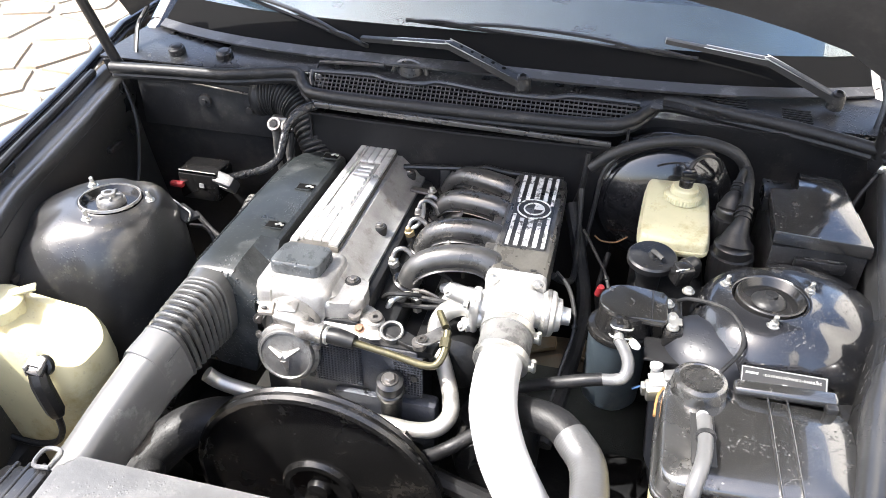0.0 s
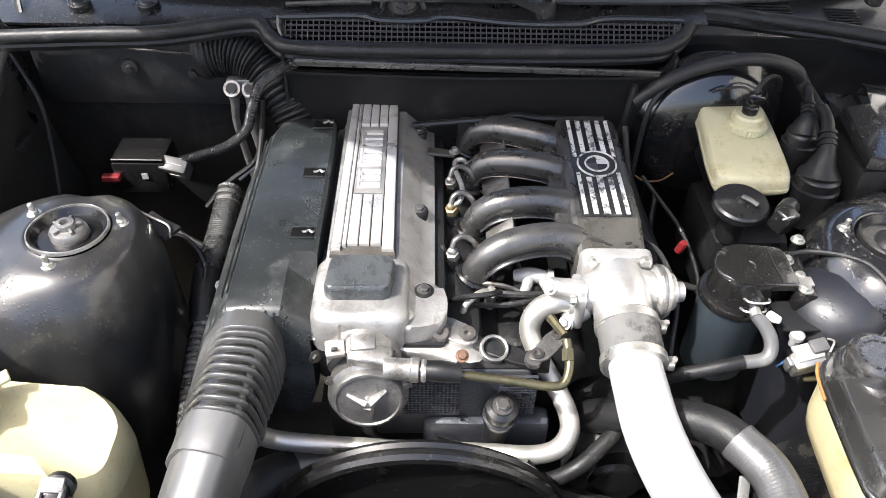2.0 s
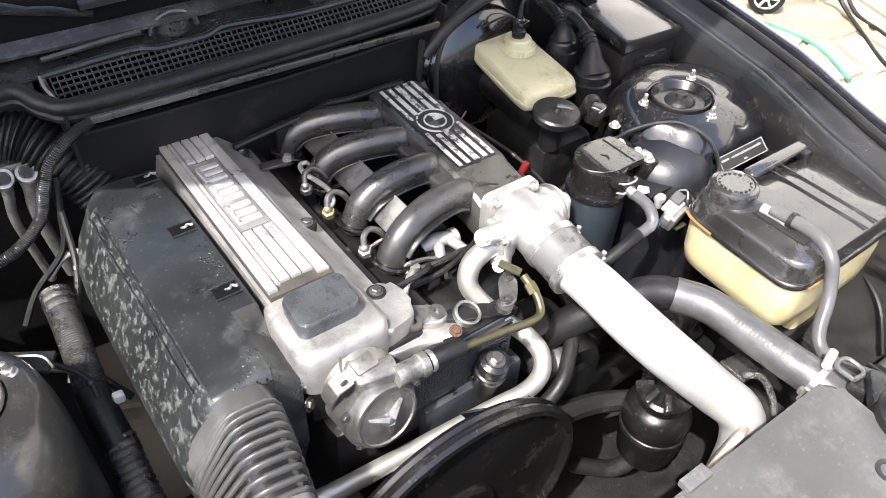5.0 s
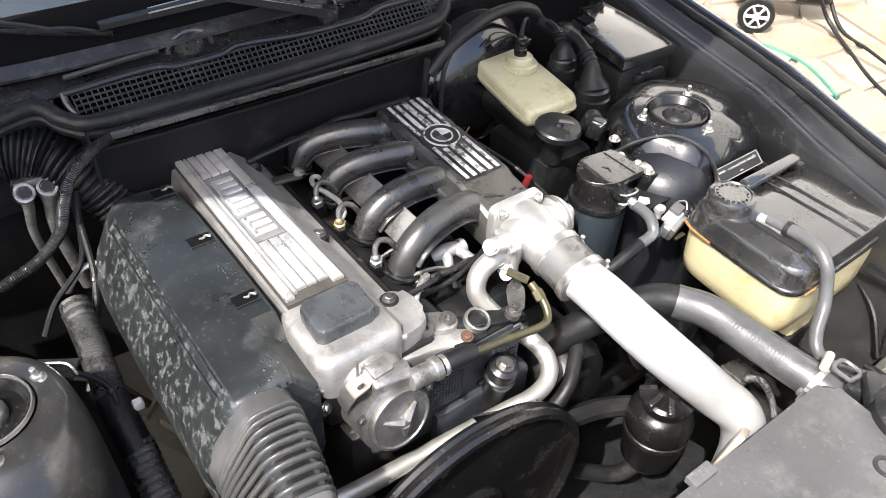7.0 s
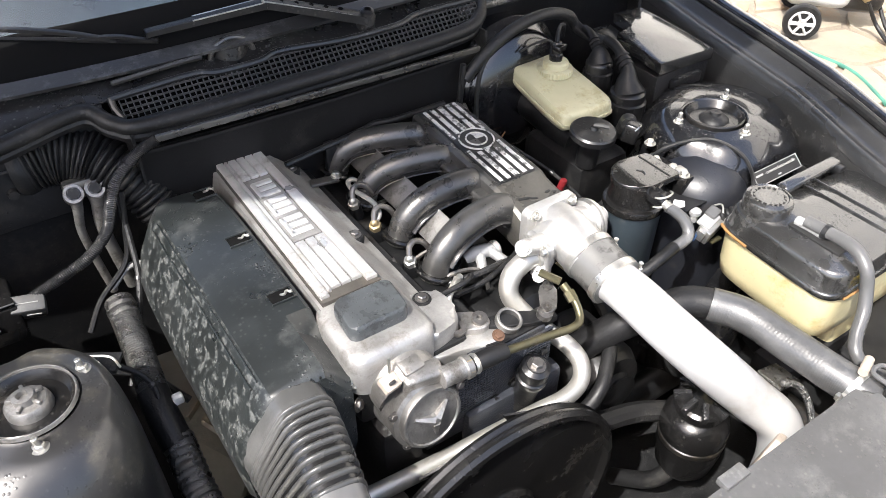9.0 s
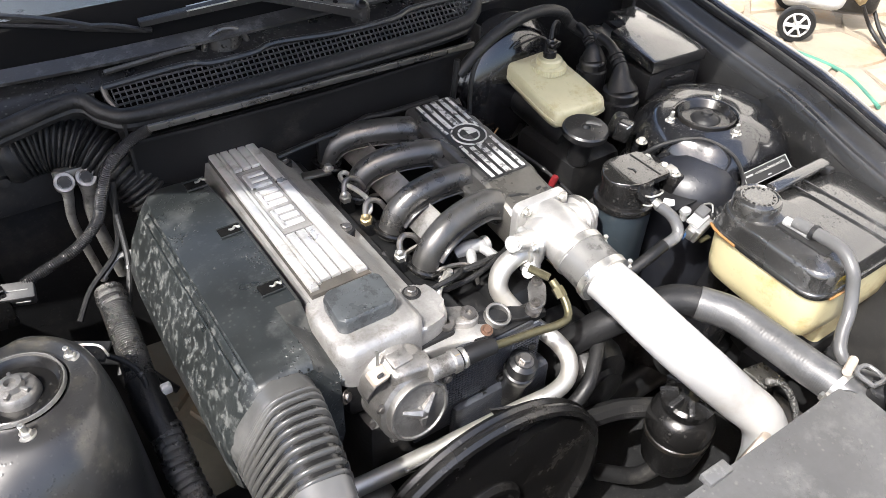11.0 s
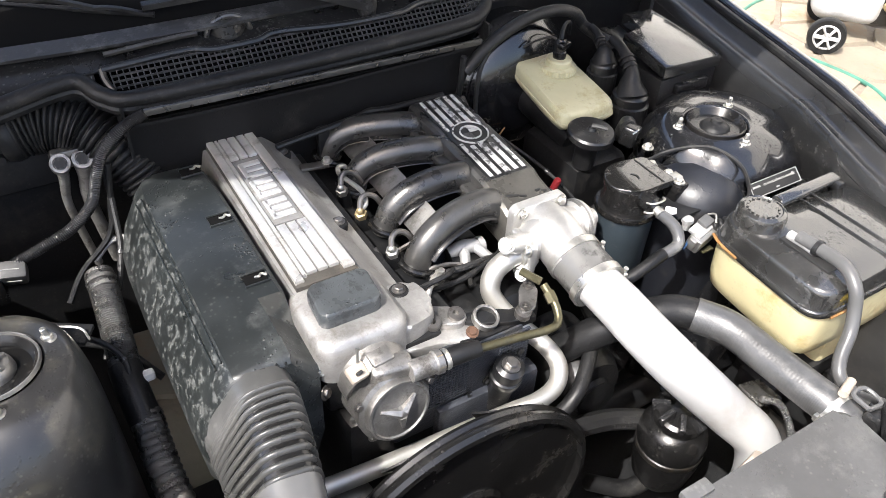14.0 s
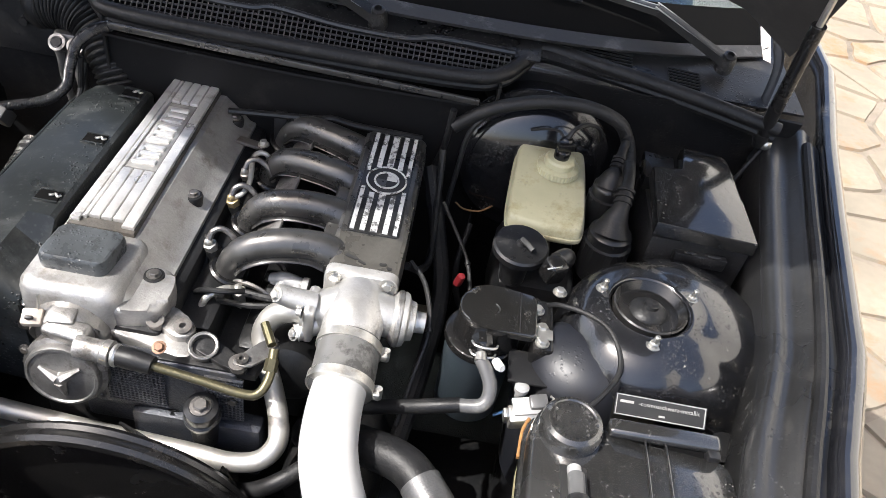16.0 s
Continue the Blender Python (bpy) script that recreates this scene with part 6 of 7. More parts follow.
part("hose_tail", tube(B(), [(0.309, 0.858, 0.776), (0.285, 0.856, 0.770), (0.255, 0.857, 0.758), (0.225, 0.862, 0.742), (0.195, 0.87, 0.72)], [0.0092, 0.0092, 0.009, 0.009, 0.009], 14, 6), RUBBER, ff)
part("support_plate", box(B(), (0.398, 0.915, 0.796), (0.075, 0.05, 0.004), 0.001), INNER, ff)
fv = thing("heater_valve", (0.39, 0.875, 0.74), "small zinc solenoid valve with blue lead beside the tank", "valve")
VR = Euler((0.25, -0.12, 0.2)).to_matrix()
vb = part("body", box(B(), (0.389, 0.862, 0.772), (0.044, 0.022, 0.026), 0.003, VR, 2), STEEL, fv, "bare zinc valve body")
part("lid", box(B(), (0.390, 0.866, 0.7865), (0.040, 0.022, 0.006), 0.0015, VR), OXIDE, vb)
part("coil", box(B(), (0.400, 0.870, 0.792), (0.022, 0.018, 0.010), 0.003, VR), SMOOTHGREY, vb)
for dx in (-0.024, 0.022):
    part("side_lug", box(B(), (0.389 + dx, 0.858, 0.776 + dx * 0.15), (0.007, 0.012, 0.020), 0.0015, VR), STEEL, vb)
part("clip_wire", tube(B(), [(0.408, 0.858, 0.795), (0.412, 0.864, 0.802), (0.416, 0.872, 0.800), (0.414, 0.880, 0.794)], 0.0014, 6, 4), BRIGHT, vb)
part("knob", lathe(B(), [(0.006, -0.01), (0.0065, 0.002), (0.009, 0.003), (0.009, 0.009), (0.006, 0.011), (0.001, 0.0115)], (0.379, 0.886, 0.786), (0, 0, 1), 14), OXIDE, fv)
part("foot_tab", box(B(), (0.398, 0.852, 0.752), (0.022, 0.008, 0.004), 0.001), OLIVE, fv)
part("blue_lead", tube(B(), [(0.37, 0.868, 0.77), (0.36, 0.862, 0.771), (0.35, 0.858, 0.768)], 0.0018, 6, 6), BLUEWIRE, fv)
part("ribbed_lead", tube(B(), [(0.405, 0.868, 0.78), (0.42, 0.856, 0.79), (0.438, 0.849, 0.801), (0.456, 0.848, 0.812)], [0.009, 0.0085, 0.007, 0.005], 12, 5, ribs=8, depth=0.003), RUBBER, fv)
part("tower_cable", tube(B(), [(0.436, 0.848, 0.80), (0.455, 0.852, 0.83), (0.480, 0.886, 0.843), (0.482, 0.916, 0.851), (0.469, 0.948, 0.855), (0.445, 0.972, 0.849), (0.416, 0.990, 0.838), (0.402, 1.002, 0.822)], 0.0032, 8, 7), RUBBER, fv)

# ---- fuse box, round diagnostic plugs and loom ----
fb = thing("fuse_box", (0.61, 1.20, 0.78), "black fuse box with a stepped lid, dusty and wet on top", "fuse box")
lo = [(0.538, 1.130), (0.684, 1.136), (0.672, 1.215), (0.662, 1.225), (0.664, 1.262), (0.655, 1.30), (0.586, 1.298), (0.586, 1.243), (0.538, 1.240)]


def ft(x, y):
    return (y - 1.13) * 0.15 - (x - 0.538) * 0.08


lb = B()
slab(lb, lo, 0.868, 0.890, 0.004, 2, tilt=ft)
part("lid", lb, FUSELID, fb)
bb2 = B()
slab(bb2, inset([(0.538, 1.132), (0.684, 1.138), (0.676, 1.30), (0.538, 1.30)], 0.96, (0.61, 1.2)), 0.77, 0.86, 0.003, 2)
part("body", bb2, LOOM, fb)
part("front_latch", box(B(), (0.615, 1.132, 0.836), (0.075, 0.012, 0.02), 0.003), PLASTIC, fb)
for x in (0.598, 0.632):
    part("latch_bar", box(B(), (x, 1.1275, 0.849), (0.018, 0.004, 0.003), 0.001), MANIFOLD, fb)
part("low_lid", slab(B(), [(0.535, 1.246), (0.582, 1.246), (0.582, 1.30), (0.535, 1.30)], 0.84, 0.866, 0.003, 2, tilt=ft), PLASTIC, fb)
part("side_tray", box(B(), (0.66, 1.12, 0.775), (0.14, 0.05, 0.012), 0.003), PLASTIC, fb)


def round_plug(x, y, z, r, label, lead):
    p = thing("round_plug", (x, y, z - 0.07), label, "connector", "round plugs by the fuse box")
    kn = B()
    rings = []
    for rr, h in ((r * 0.95, -0.075), (r, -0.07), (r * 1.06, -0.04), (r * 1.06, -0.012), (r * 0.96, -0.010), (r * 0.94, -0.004), (r * 0.97, 0.0), (r * 0.96, 0.004), (r * 0.9, 0.006), (r * 0.5, 0.012)):
        rings.append([(x + (rr + (0.0012 if s % 2 and h in (-0.04, -0.012) else 0)) * math.cos(2 * math.pi * s / 48), y + (rr + (0.0012 if s % 2 and h in (-0.04, -0.012) else 0)) * math.sin(2 * math.pi * s / 48), z + h) for s in range(48)])
    skin(kn, rings)
    part("body", kn, PLASTIC, p)
    part("boot", tube(B(), [(x, y, z + 0.004), (x + 0.001, y + 0.006, z + 0.02)] + lead, [r * 0.92, r * 0.62, r * 0.36] + [r * 0.27] * (len(lead) - 1), 20, 6), RUBBER, p)
    for k in range(3):
        part("boot_ring", lathe(B(), [(r * 0.30, -0.003), (r * 0.42, -0.002), (r * 0.42, 0.002), (r * 0.30, 0.003)], Vector(lead[0]).lerp(Vector(lead[1]), 0.12 + 0.22 * k), Vector(lead[1]) - Vector(lead[0]), 18), RUBBER, p)


round_plug(0.489, 1.150, 0.838, 0.032, "large round black screw plug with a rubber boot", [(0.494, 1.165, 0.878), (0.50, 1.20, 0.90), (0.502, 1.23, 0.905)])
round_plug(0.484, 1.222, 0.865, 0.025, "smaller round black plug with a hooded rubber boot", [(0.487, 1.235, 0.89), (0.494, 1.262, 0.905), (0.50, 1.285, 0.905)])
lm = thing("wiring_loom", (0.4, 1.31, 0.90), "thick black taped wiring loom arching over the brake booster", "cable")
part("loom", tube(B(), [(0.245, 1.30, 0.87), (0.285, 1.30, 0.905), (0.33, 1.305, 0.925), (0.385, 1.312, 0.936), (0.44, 1.315, 0.936), (0.487, 1.318, 0.92), (0.508, 1.315, 0.895), (0.508, 1.27, 0.892), (0.502, 1.23, 0.898)], 0.0105, 14, 8), LOOM, lm)
part("branch", tube(B(), [(0.30, 1.30, 0.912), (0.27, 1.292, 0.87), (0.262, 1.285, 0.80), (0.255, 1.26, 0.73)], 0.0042, 8, 6), LOOM, lm)
part("branch", tube(B(), [(0.24, 1.298, 0.90), (0.235, 1.30, 0.83), (0.22, 1.30, 0.77)], 0.0055, 8, 6), LOOM, lm)
part("red_cap", lathe(B(), [(0.0062, -0.004), (0.0062, 0.013), (0.005, 0.016), (0.001, 0.017)], (0.29, 1.085, 0.755), (0.2, -0.2, 1), 12), RED, lm)

for lab, pts, r in (
    ("black heater hose low behind the fuel filter", [(0.22, 1.28, 0.80), (0.25, 1.2, 0.74), (0.27, 1.1, 0.70), (0.26, 0.98, 0.66), (0.24, 0.86, 0.62)], 0.013),
    ("black vacuum hose beside the plenum", [(0.215, 1.05, 0.80), (0.235, 1.08, 0.77), (0.245, 1.15, 0.74), (0.24, 1.24, 0.78), (0.235, 1.29, 0.83)], 0.0055),
    ("black cable drooping below the brake booster", [(0.30, 1.26, 0.72), (0.29, 1.2, 0.67), (0.31, 1.12, 0.66), (0.36, 1.06, 0.70), (0.40, 1.05, 0.78)], 0.005),
    ("black hose crossing under the charge pipe", [(0.05, 0.79, 0.60), (0.12, 0.78, 0.585), (0.19, 0.77, 0.57), (0.27, 0.74, 0.55)], 0.016)):
    hz = thing("engine_hose", pts[2], lab, "hose")
    part("hose", tube(B(), pts, r, 10, 7), LOOM, hz)

# ---- items at the front right ----
part("sensor_clip", box(B(), (-0.456, 0.686, 0.783), (0.024, 0.016, 0.006), 0.002, Euler((0.4, 0.1, 0)).to_matrix()), PUMPALU, pc)
for s in (-1, 1):
    part("sensor_clip", box(B(), (-0.456 + 0.011 * s, 0.680, 0.774), (0.004, 0.016, 0.016), 0.001), PUMPALU, pc)
pr_ = thing("power_steering_reservoir", (0.235, 0.70, 0.50), "oily black reservoir with a finned cap and brownish band", "reservoir")
PRC = Vector((0.245, 0.706, 0.560))
part("bowl", lathe(B(), [(0.030, -0.09), (0.042, -0.07), (0.048, -0.03), (0.048, -0.008)], PRC, (0, 0, 1), 32), FANBLACK, pr_)
part("gold_band", lathe(B(), [(0.047, -0.012), (0.0492, -0.011), (0.0496, -0.007), (0.0492, -0.003), (0.047, -0.001)], PRC, (0, 0, 1), 36), GRIME, pr_)
part("upper_bowl", lathe(B(), [(0.0485, 0.0), (0.05, 0.01), (0.048, 0.03), (0.04, 0.042), (0.028, 0.047), (0.028, 0.052)], PRC, (0, 0, 1), 36), FANBLACK, pr_)
pc2 = part("cap", lathe(B(), [(0.036, 0.05), (0.037, 0.064), (0.032, 0.068), (0.001, 0.07)], PRC, (0, 0, 1), 24), FANBLACK, pr_)
for k in range(8):
    a = radians(45 * k)
    part("cap_fin", box(B(), PRC + Vector((0.028 * math.cos(a), 0.028 * math.sin(a), 0.071)), (0.026, 0.009, 0.02), 0.0025, Euler((0, 0.25, a)).to_matrix()), WETPLASTIC, pc2)
part("bracket", box(B(), PRC + Vector((0.06, 0.0, 0.01)), (0.05, 0.03, 0.006), 0.002), DARK, pr_)
part("bracket_bolt", bolt(B(), PRC + Vector((0.068, 0.0, 0.013)), 0.008, 0.01), DARK, pr_)
part("hose", tube(B(), [PRC + Vector((0, 0, -0.08)), PRC + Vector((-0.03, 0.02, -0.13)), PRC + Vector((-0.05, 0.08, -0.18))], 0.014, 12, 5), RUBBER, pr_)
gk = thing("intercooler_neck", (0.27, 0.585, 0.66), "rusty mesh gasket and bracket round the charge pipe end", "gasket")
part("mesh_ring", tube(B(), [(0.285, 0.632, 0.712), (0.315, 0.622, 0.695), (0.333, 0.606, 0.66), (0.336, 0.592, 0.63)], 0.0042, 8, 6, ribs=30, depth=0.002), FOILGREY, gk)
part("cream_bracket", box(B(), (0.254, 0.600, 0.612), (0.05, 0.012, 0.075), 0.004, Euler((0.2, 0.5, 0.3)).to_matrix()), TANTAB, gk)
part("pale_plate", box(B(), (0.325, 0.655, 0.675), (0.05, 0.04, 0.005), 0.001, Euler((0, 0.3, 0)).to_matrix()), FOILGREY, gk)
part("lower_plate", box(B(), (0.335, 0.635, 0.625), (0.05, 0.09, 0.008), 0.003), GRIME, gk)
ch = thing("coolant_stub_hose", (0.12, 0.83, 0.66), "short black coolant stub hose beside the alternator", "hose")
part("hose", tube(B(), [(0.176, 0.838, 0.69), (0.160, 0.818, 0.685), (0.135, 0.797, 0.675), (0.112, 0.782, 0.665), (0.085, 0.778, 0.645), (0.05, 0.785, 0.62)], 0.0105, 12, 6), RUBBER, ch)
part("end_fitting", lathe(B(), [(0.008, -0.008), (0.009, 0.0), (0.007, 0.006)], (0.179, 0.842, 0.691), (0.6, 0.7, 0.2), 12), GRIME, ch)
al = thing("alternator", (0.17, 0.85, 0.50), "dark slotted alternator low beside the block", "alternator")
ab_ = B()
lathe(ab_, [(0.03, -0.07), (0.06, -0.06), (0.065, -0.05), (0.065, 0.04), (0.055, 0.06), (0.02, 0.065)], (0.17, 0.87, 0.60), (0, -1, 0), 32)
part("housing", ab_, DARK, al)
part("pulley", lathe(B(), [(0.03, 0), (0.034, 0.004), (0.028, 0.01), (0.034, 0.016), (0.012, 0.02)], (0.17, 0.81, 0.60), (0, -1, 0), 28), DARK, al)
fw = thing("front_wiring", (0.58, 0.60, 0.66), "loose black wiring with a yellow lead by the headlamp", "cable")
part("loop", tube(B(), [(0.53, 0.56, 0.66), (0.55, 0.60, 0.71), (0.575, 0.65, 0.725), (0.60, 0.67, 0.71), (0.62, 0.64, 0.70)], 0.004, 8, 7), RUBBER, fw)
part("loop", tube(B(), [(0.61, 0.80, 0.76), (0.605, 0.75, 0.735), (0.60, 0.69, 0.71), (0.60, 0.62, 0.70), (0.57, 0.56, 0.72)], 0.0055, 8, 7), RUBBER, fw)
part("yellow_lead", tube(B(), [(0.50, 0.545, 0.72), (0.52, 0.56, 0.735), (0.55, 0.57, 0.735), (0.58, 0.56, 0.72)], 0.0017, 8, 6), YELLOWWIRE, fw)
part("plug", box(B(), (0.585, 0.615, 0.705), (0.02, 0.03, 0.014), 0.003, Euler((0, 0, 0.6)).to_matrix()), STEEL, fw)
part("sleeve", tube(B(), [(0.622, 0.83, 0.79), (0.621, 0.80, 0.77)], 0.007, 10, 2), LABELGREY, fw)

# ---- left rear: blower duct, refrigerant pipes, loom, relay box ----
bd = thing("corrugated_duct", (-0.34, 1.38, 0.82), "black corrugated blower duct bending down by the bulkhead", "duct")
part("duct", tube(B(), [(-0.440, 1.420, 0.885), (-0.390, 1.413, 0.890), (-0.345, 1.394, 0.874), (-0.308, 1.356, 0.838), (-0.282, 1.328, 0.788)], [0.044, 0.044, 0.041, 0.034, 0.030], 28, 8, ribs=27, depth=0.006), RUBBER, bd)
part("end_collar", tube(B(), [(-0.446, 1.421, 0.884), (-0.436, 1.419, 0.885), (-0.428, 1.418, 0.886)], [0.045, 0.048, 0.045], 28, 3), RUBBER, bd)
part("lower_cuff", tube(B(), [(-0.285, 1.331, 0.795), (-0.281, 1.327, 0.785), (-0.277, 1.322, 0.774)], [0.031, 0.032, 0.031], 28, 3), RUBBER, bd)
ap = thing("refrigerant_pipes", (-0.39, 1.37, 0.70), "two pale alloy refrigerant pipes with round unions", "pipe")
for k, (x, z, r) in enumerate(((-0.391, 0.854, 0.0062), (-0.362, 0.853, 0.0092))):
    part("union", lathe(B(), [(0.0135, -0.018), (0.0142, 0.0), (0.0135, 0.003), (0.0095, 0.003), (0.0085, 0.001), (0.001, 0.001)], (x, 1.350, z), (0.0, -0.75, 0.65), 24), PUMPALU, ap)
    # Black hex on the union: the dark of its bore put into colour.
    part("bore", lathe(B(), [(0.0085, 0.002), (0.0085, 0.005), (0.001, 0.005)], (x, 1.350, z), (0.0, -0.75, 0.65), 6), LOOM, ap)
    part("pipe", tube(B(), [(x, 1.352, z - 0.008), (x - 0.001, 1.356, z - 0.03), (x - 0.006, 1.362, z - 0.07), (x - 0.002, 1.366, z - 0.12), (x + 0.008, 1.366, z - 0.2)], [r * 1.45, r * 1.2, r, r, r], 14, 6), PUMPALU, ap)
part("block", box(B(), (-0.377, 1.366, 0.852), (0.05, 0.018, 0.03), 0.006), DARKSTEEL, ap)
vw = thing("conduit_cable", (-0.38, 1.31, 0.80), "ribbed black cable conduit with a grey labelled connector", "cable")
part("conduit", tube(B(), [(-0.272, 1.295, 0.932), (-0.30, 1.30, 0.918), (-0.335, 1.308, 0.885), (-0.355, 1.312, 0.84), (-0.37, 1.315, 0.80), (-0.405, 1.315, 0.768), (-0.45, 1.315, 0.75), (-0.49, 1.317, 0.735)], 0.0068, 12, 8, ribs=110, depth=0.0034), WETPLASTIC, vw)
# Pale connector in shade: the shade is put into its dark grey.
plug = part("connector", box(B(), (-0.500, 1.316, 0.722), (0.046, 0.026, 0.040), 0.004, Euler((0.6, 0.15, -0.15)).to_matrix()), PANELGREY, vw, "connector with a scribbled label, shade put into its dark grey")
for k in range(3):
    part("print_bar", box(B(), (-0.500 + 0.002 * k, 1.3045 - 0.005 * k, 0.738 - 0.008 * k), (0.03 - 0.006 * k, 0.001, 0.003), 0, Euler((0.6, 0.15, -0.15)).to_matrix()), LABELGREY, plug)
part("lead", tube(B(), [(-0.335, 1.312, 0.86), (-0.345, 1.31, 0.80), (-0.36, 1.30, 0.75), (-0.41, 1.28, 0.715), (-0.44, 1.25, 0.69)], 0.0045, 8, 7), RUBBER, vw)
part("pale_lead", tube(B(), [(-0.33, 1.30, 0.735), (-0.36, 1.30, 0.74), (-0.39, 1.29, 0.72)], 0.005, 8, 4), LABELGREY, vw)
rl = thing("relay_box", (-0.56, 1.32, 0.69), "low black relay box with red terminal caps", "relay box")
part("case", box(B(), (-0.556, 1.335, 0.71), (0.09, 0.07, 0.06), 0.004), FANBLACK, rl)
part("cover", box(B(), (-0.556, 1.335, 0.742), (0.086, 0.064, 0.010), 0.003), FANBLACK, rl)
part("cover_edge", tube(B(), [(-0.598, 1.3025, 0.7465), (-0.556, 1.3022, 0.7468), (-0.514, 1.3025, 0.7465)], 0.0013, 6, 3), MANIFOLD, rl)
part("red_cap", box(B(), (-0.602, 1.294, 0.716), (0.03, 0.014, 0.011), 0.003), RED, rl)
part("print_bar", box(B(), (-0.548, 1.2985, 0.716), (0.010, 0.002, 0.010)), LABELGREY, rl)
wh = thing("foil_hose", (-0.40, 1.15, 0.55), "foil-wrapped hose running down beside the strut tower", "hose")
part("sleeve", tube(B(), [(-0.392, 1.238, 0.736), (-0.394, 1.19, 0.722), (-0.398, 1.13, 0.706), (-0.402, 1.08, 0.694)], 0.0185, 16, 7, ribs=56, depth=0.003), FOILGREY, wh)
part("rubber_end", tube(B(), [(-0.402, 1.09, 0.697), (-0.402, 1.055, 0.682), (-0.400, 1.02, 0.66)], 0.0212, 14, 5), RUBBER, wh)
part("lower_sleeve", tube(B(), [(-0.398, 1.03, 0.664), (-0.399, 0.95, 0.63), (-0.392, 0.86, 0.60), (-0.382, 0.78, 0.575), (-0.37, 0.70, 0.54)], 0.0205, 16, 7, ribs=36, depth=0.002), FOILGREY, wh)
for k, r in enumerate((0.0195, 0.0212, 0.0205)):
    part("end_band", lathe(B(), [(r - 0.002, -0.004), (r, -0.003), (r, 0.003), (r - 0.002, 0.004)], (-0.392, 1.236 - 0.012 * k, 0.7355 - 0.0035 * k), (0.03, 1, 0.28), 24), FOILGREY, wh)
part("clip", box(B(), (-0.378, 1.062, 0.695), (0.014, 0.012, 0.014), 0.003), INKWHITE, wh)
tb_ = thing("tower_bracket", (-0.455, 1.085, 0.78), "thin bare-edged steel bracket behind the strut tower", "bracket")
part("plate", box(B(), (-0.452, 1.082, 0.792), (0.06, 0.03, 0.006), 0.001, Euler((0, 0, radians(-32))).to_matrix()), LOOM, tb_)
part("bare_edge", tube(B(), [(-0.485, 1.106, 0.801), (-0.46, 1.09, 0.801), (-0.434, 1.074, 0.80), (-0.428, 1.055, 0.795)], 0.0016, 6, 4), STEEL, tb_)
for lab, pts, r in (
    ("black cable falling from the bulkhead beside the air box", [(-0.34, 1.33, 0.84), (-0.345, 1.30, 0.79), (-0.355, 1.26, 0.745), (-0.385, 1.20, 0.70), (-0.42, 1.15, 0.66)], 0.0045),
    ("thin black wiring looped behind the strut tower", [(-0.47, 1.12, 0.74), (-0.43, 1.11, 0.745), (-0.40, 1.08, 0.72), (-0.405, 1.04, 0.68), (-0.40, 1.0, 0.64)], 0.004),
    ("crossing black cable low beside the air box", [(-0.52, 1.22, 0.70), (-0.46, 1.17, 0.70), (-0.40, 1.14, 0.68), (-0.36, 1.10, 0.64)], 0.0055),
    ("thin black wire under the brake reservoir", [(0.25, 1.20, 0.80), (0.27, 1.17, 0.785), (0.30, 1.12, 0.76), (0.31, 1.05, 0.74), (0.30, 0.99, 0.72)], 0.003),
    ("black wire along the wing lining", [(0.60, 1.08, 0.82), (0.615, 1.0, 0.80), (0.60, 0.92, 0.785), (0.605, 0.84, 0.78), (0.60, 0.76, 0.75)], 0.003),
    ("thin black hose below the intake runners", [(0.10, 0.98, 0.765), (0.05, 0.97, 0.775), (0.0, 0.985, 0.765), (-0.03, 1.02, 0.74)], 0.005),
    ("black wire behind the throttle body", [(0.22, 1.06, 0.80), (0.245, 1.03, 0.79), (0.26, 0.98, 0.76), (0.25, 0.93, 0.72), (0.24, 0.88, 0.68)], 0.0035)):
    wz_ = thing("engine_cable", pts[2], lab, "cable")
    part("cable", tube(B(), pts, r, 8, 7), LOOM, wz_)
    part("tie", lathe(B(), [(r, -0.003), (r + 0.0015, -0.0025), (r + 0.0015, 0.0025), (r, 0.003)], pts[2], Vector(pts[3]) - Vector(pts[1]), 12), PLASTIC, wz_)
hb = thing("heater_rail", (-0.05, 1.29, 0.80), "dark metal rail behind the engine under the bulkhead", "rail")
part("rail", tube(B(), [(-0.10, 1.288, 0.83), (0.03, 1.292, 0.842), (0.06, 1.292, 0.848), (0.10, 1.294, 0.842), (0.2, 1.296, 0.84)], 0.005, 8, 5), DARK, hb)
part("rail_post", box(B(), (-0.02, 1.295, 0.77), (0.02, 0.012, 0.14), 0.003), DARK, hb)

# ---- yard beyond the car ----
pw = thing("pressure_washer", (2.88, 2.25, 0.0), "grey and black pressure washer standing on the paving", "pressure washer")
PWR = Euler((0, 0, radians(38))).to_matrix()
part("body", box(B(), (2.95, 2.24, 0.23), (0.24, 0.30, 0.28), 0.06, PWR, 4), HUBGREY, pw)
part("motor_cover", box(B(), (3.06, 2.10, 0.20), (0.20, 0.20, 0.22), 0.04, PWR, 3), PLASTIC, pw)
PAX = Vector((0.79, 0.61, 0))
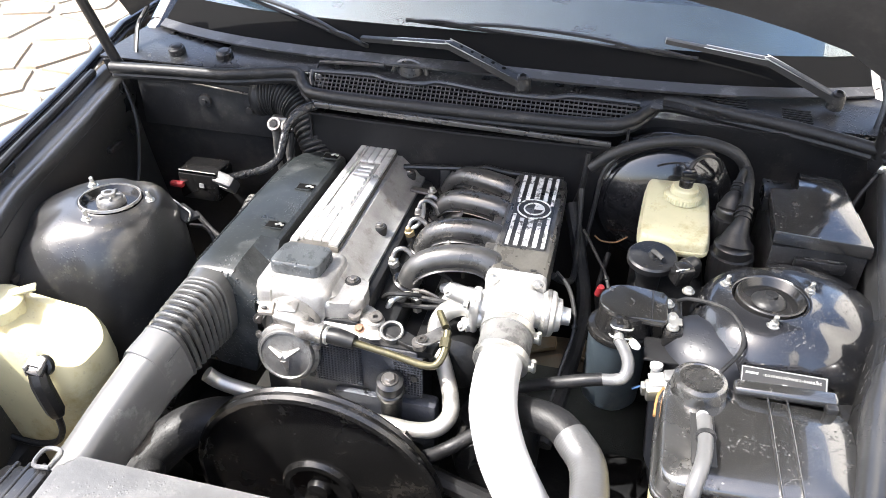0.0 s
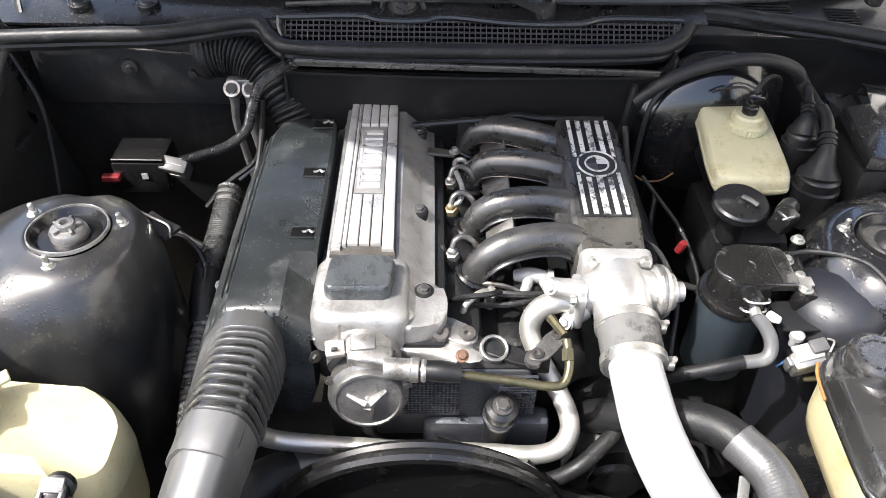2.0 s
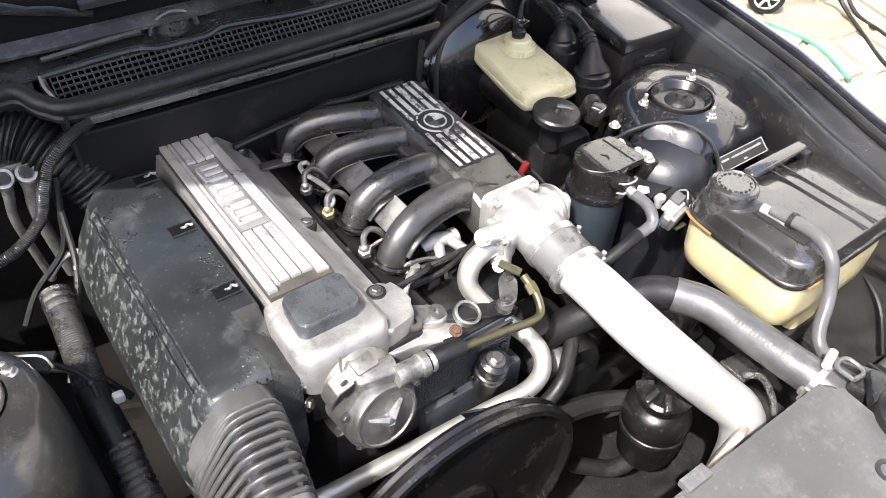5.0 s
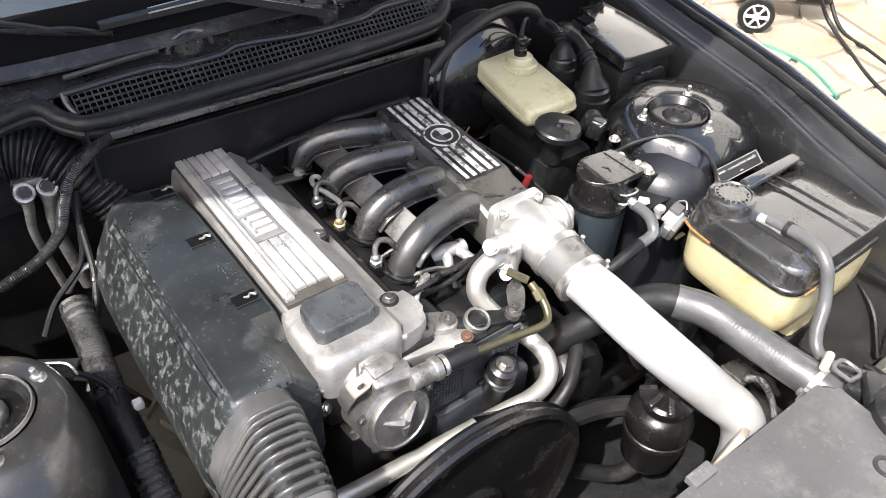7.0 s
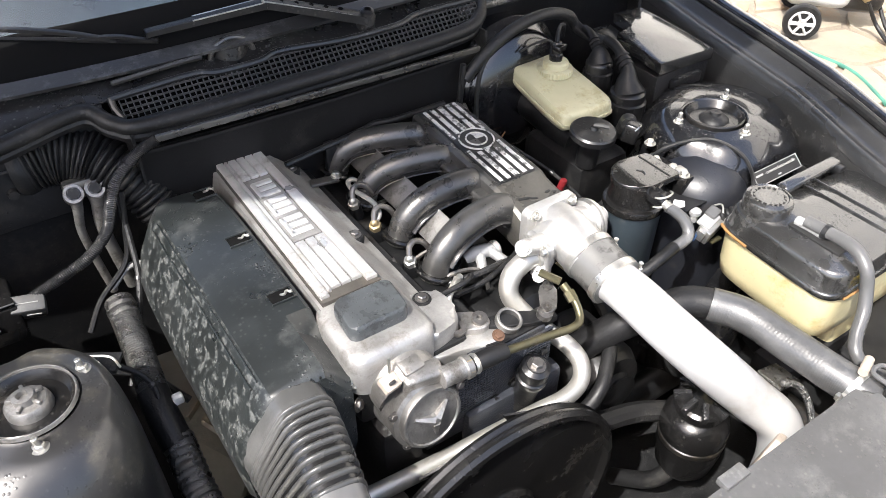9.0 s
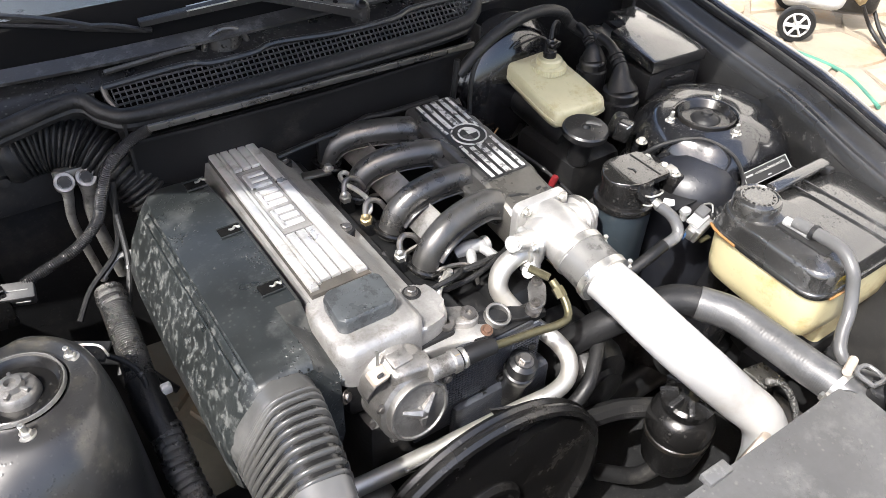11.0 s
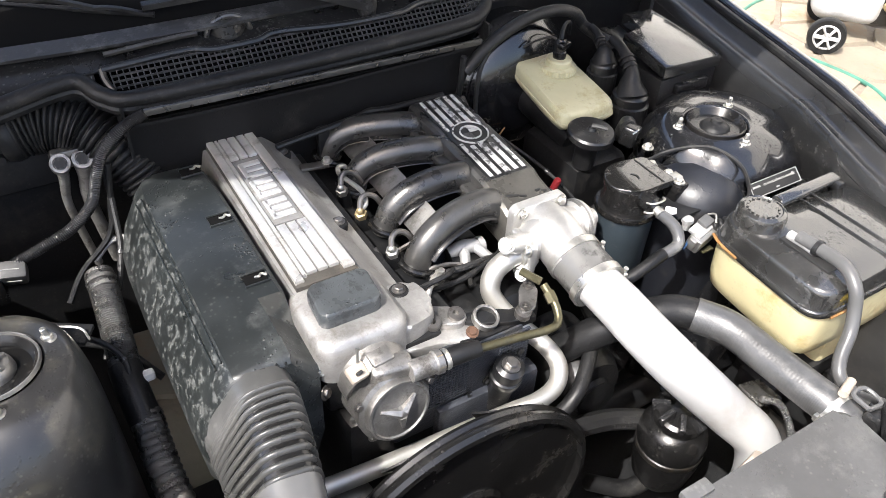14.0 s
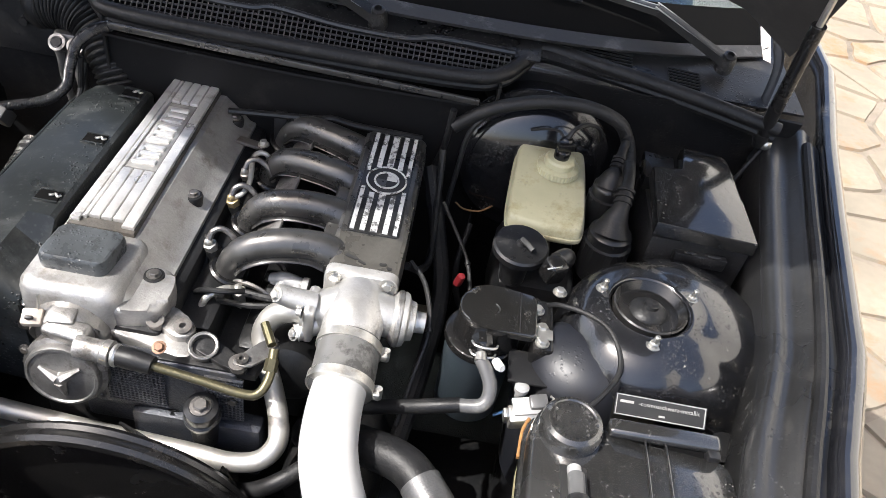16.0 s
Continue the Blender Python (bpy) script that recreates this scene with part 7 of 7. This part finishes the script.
for at in (Vector((2.71, 2.13, 0.08)), Vector((3.0, 2.36, 0.08))):
    w = part("wheel", lathe(B(), [(0.045, -0.02), (0.076, -0.022), (0.08, -0.015), (0.08, 0.015), (0.076, 0.022), (0.045, 0.02)], at, PAX, 32), RUBBER, pw)
    part("rim", lathe(B(), [(0.058, -0.02), (0.058, 0.02), (0.05, 0.024), (0.045, 0.018), (0.02, 0.02), (0.016, 0.028), (0.001, 0.028)], at, -PAX, 24), HUBGREY, w)
    sd = PAX.cross(Vector((0, 0, 1)))
    for k in range(6):
        a = radians(60 * k)
        d = sd * math.cos(a) + Vector((0, 0, math.sin(a)))
        part("rim_spoke", tube(B(), [at + d * 0.012 - PAX * 0.026, at + d * 0.052 - PAX * 0.024], [0.008, 0.011], 8, 2, flat=0.6), HUBGREY, w)
part("handle", tube(B(), [(2.95, 2.36, 0.3), (2.98, 2.42, 0.55), (2.98, 2.44, 0.75), (3.14, 2.32, 0.75), (3.14, 2.30, 0.55), (3.12, 2.24, 0.3)], 0.014, 10, 5), PLASTIC, pw)
part("outlet", tube(B(), [(2.96, 2.06, 0.2), (2.94, 1.99, 0.18)], 0.02, 12, 2), BRASS, pw)
for nm, lab, m, r, pts in (
    ("garden_hose", "green garden hose lying across the paving", GREENHOSE, 0.009, [(3.3, 2.66, 0.009), (2.86, 2.64, 0.009), (2.62, 2.51, 0.009), (2.55, 2.27, 0.009), (2.61, 2.05, 0.009), (2.62, 1.8, 0.009), (2.48, 1.55, 0.009)]),
    ("pressure_hose", "black pressure hose curling over the paving", RUBBER, 0.009, [(2.93, 1.98, 0.17), (2.99, 1.93, 0.06), (2.9, 1.75, 0.010), (2.7, 1.5, 0.010), (2.5, 1.1, 0.010)]),
    ("pressure_hose", "black pressure hose curling over the paving", RUBBER, 0.009, [(3.1, 2.4, 0.5), (3.12, 2.1, 0.2), (3.05, 1.9, 0.03), (2.98, 1.7, 0.010), (2.86, 1.45, 0.010)]),
    ("spray_lance", "pale spray lance resting on the paving", LABELGREY, 0.016, [(3.3, 2.9, 0.2), (3.5, 2.4, 0.1), (3.6, 2.0, 0.03)])):
    h = thing(nm, pts[len(pts) // 2], lab, "hose" if "hose" in nm else "lance")
    part("tube", tube(B(), pts, r, 10, 8), m, h)
# Unseen wall added as a bright reflector for glossy lids and paint.
hw = thing("reflector_wall", (4.7, 2, 0), "plain pale wall added out of view to brighten reflections", "wall", "", "structure")
part("wall_face", box(B(), (4.82, 2, 3.0), (0.24, 14, 6.0), 0.02), RENDERWALL, hw)
yw = thing("yard_wall", (0, 14, 0), "low pale rendered yard wall far behind", "wall", "", "structure")
part("wall_face", box(B(), (0, 14, 0.6), (40, 0.25, 1.2), 0.02), MORTAR, yw)

# ---- ground: mortar bed and crazy paving ----
ground = new("ground")
BASE[ground.name] = Vector()
tagged(ground, "irregular sandy flagstone paving with pale mortar joints", "ground", "", "structure")
part("mortar_bed", sheet(B(), [[(x, y, -0.024) for x in (-300, -6, 6, 300)] for y in (-300, -6, 10, 300)], 0.02), MORTAR, ground)
rnd = random.Random(4)
STEP = 0.27
seeds = {}
for i in range(-22, 23):
    for j in range(-9, 31):
        seeds[i, j] = Vector(((i + 0.5 * (j % 2) + rnd.uniform(-0.5, 0.5)) * STEP, (j + rnd.uniform(-0.5, 0.5)) * STEP))
for key in sorted(seeds):
    if rnd.random() < 0.3:
        del seeds[key]


def cell(i, j):
    """The stone round one seed: what is nearer to it than to its neighbours."""
    c = seeds[i, j]
    poly = [c + Vector(d) * STEP * 1.9 for d in ((-1, -1), (1, -1), (1, 1), (-1, 1))]
    for a in range(-3, 4):
        for b in range(-3, 4):
            o = seeds.get((i + a, j + b))
            if o is None or (a, b) == (0, 0):
                continue
            mid, nrm = (c + o) / 2, (o - c).normalized()
            mid = mid - nrm * 0.007
            out = []
            for p, q in zip(poly, poly[1:] + poly[:1]):
                dp, dq = (p - mid).dot(nrm), (q - mid).dot(nrm)
                if dp <= 0:
                    out.append(p)
                if dp * dq < 0:
                    out.append(p.lerp(q, dp / (dp - dq)))
            poly = out
            if len(poly) < 3:
                return None
    return poly


rest = B()
count = 0
for (i, j), s in sorted(seeds.items()):
    poly = cell(i, j)
    if not poly:
        continue
    # worn, uneven edges
    poly = [p.lerp(q, f) + (s - p.lerp(q, f)).normalized() * (rnd.uniform(0.0, 0.014) if 0 < f else rnd.uniform(0.004, 0.02)) for p, q in zip(poly, poly[1:] + poly[:1]) for f in ((0.0, 0.36, 0.7) if (q - p).length > 0.08 else (0.0,))]
    near = ((1.2 < s.x < 3.6 and 0.9 < s.y < 4.4) or (-4.0 < s.x < -1.6 and 2.0 < s.y < 4.6)) and count < 290
    b = B() if near else rest
    h = rnd.uniform(0.0, 0.004)
    lo = [b.verts.new((p.x, p.y, -0.008)) for p in poly]
    k = 0.97
    hi = [b.verts.new((s.x + (p.x - s.x) * k, s.y + (p.y - s.y) * k, 0.006 + h)) for p in poly]
    n = len(poly)
    b.faces.new(hi)
    for a in range(n):
        b.faces.new((lo[a], lo[(a + 1) % n], hi[(a + 1) % n], hi[a]))
    if near:
        count += 1
        part("flagstone", b, STONE, ground)
tagged(part("far_paving", rest, STONE, ground), kind="stuff")
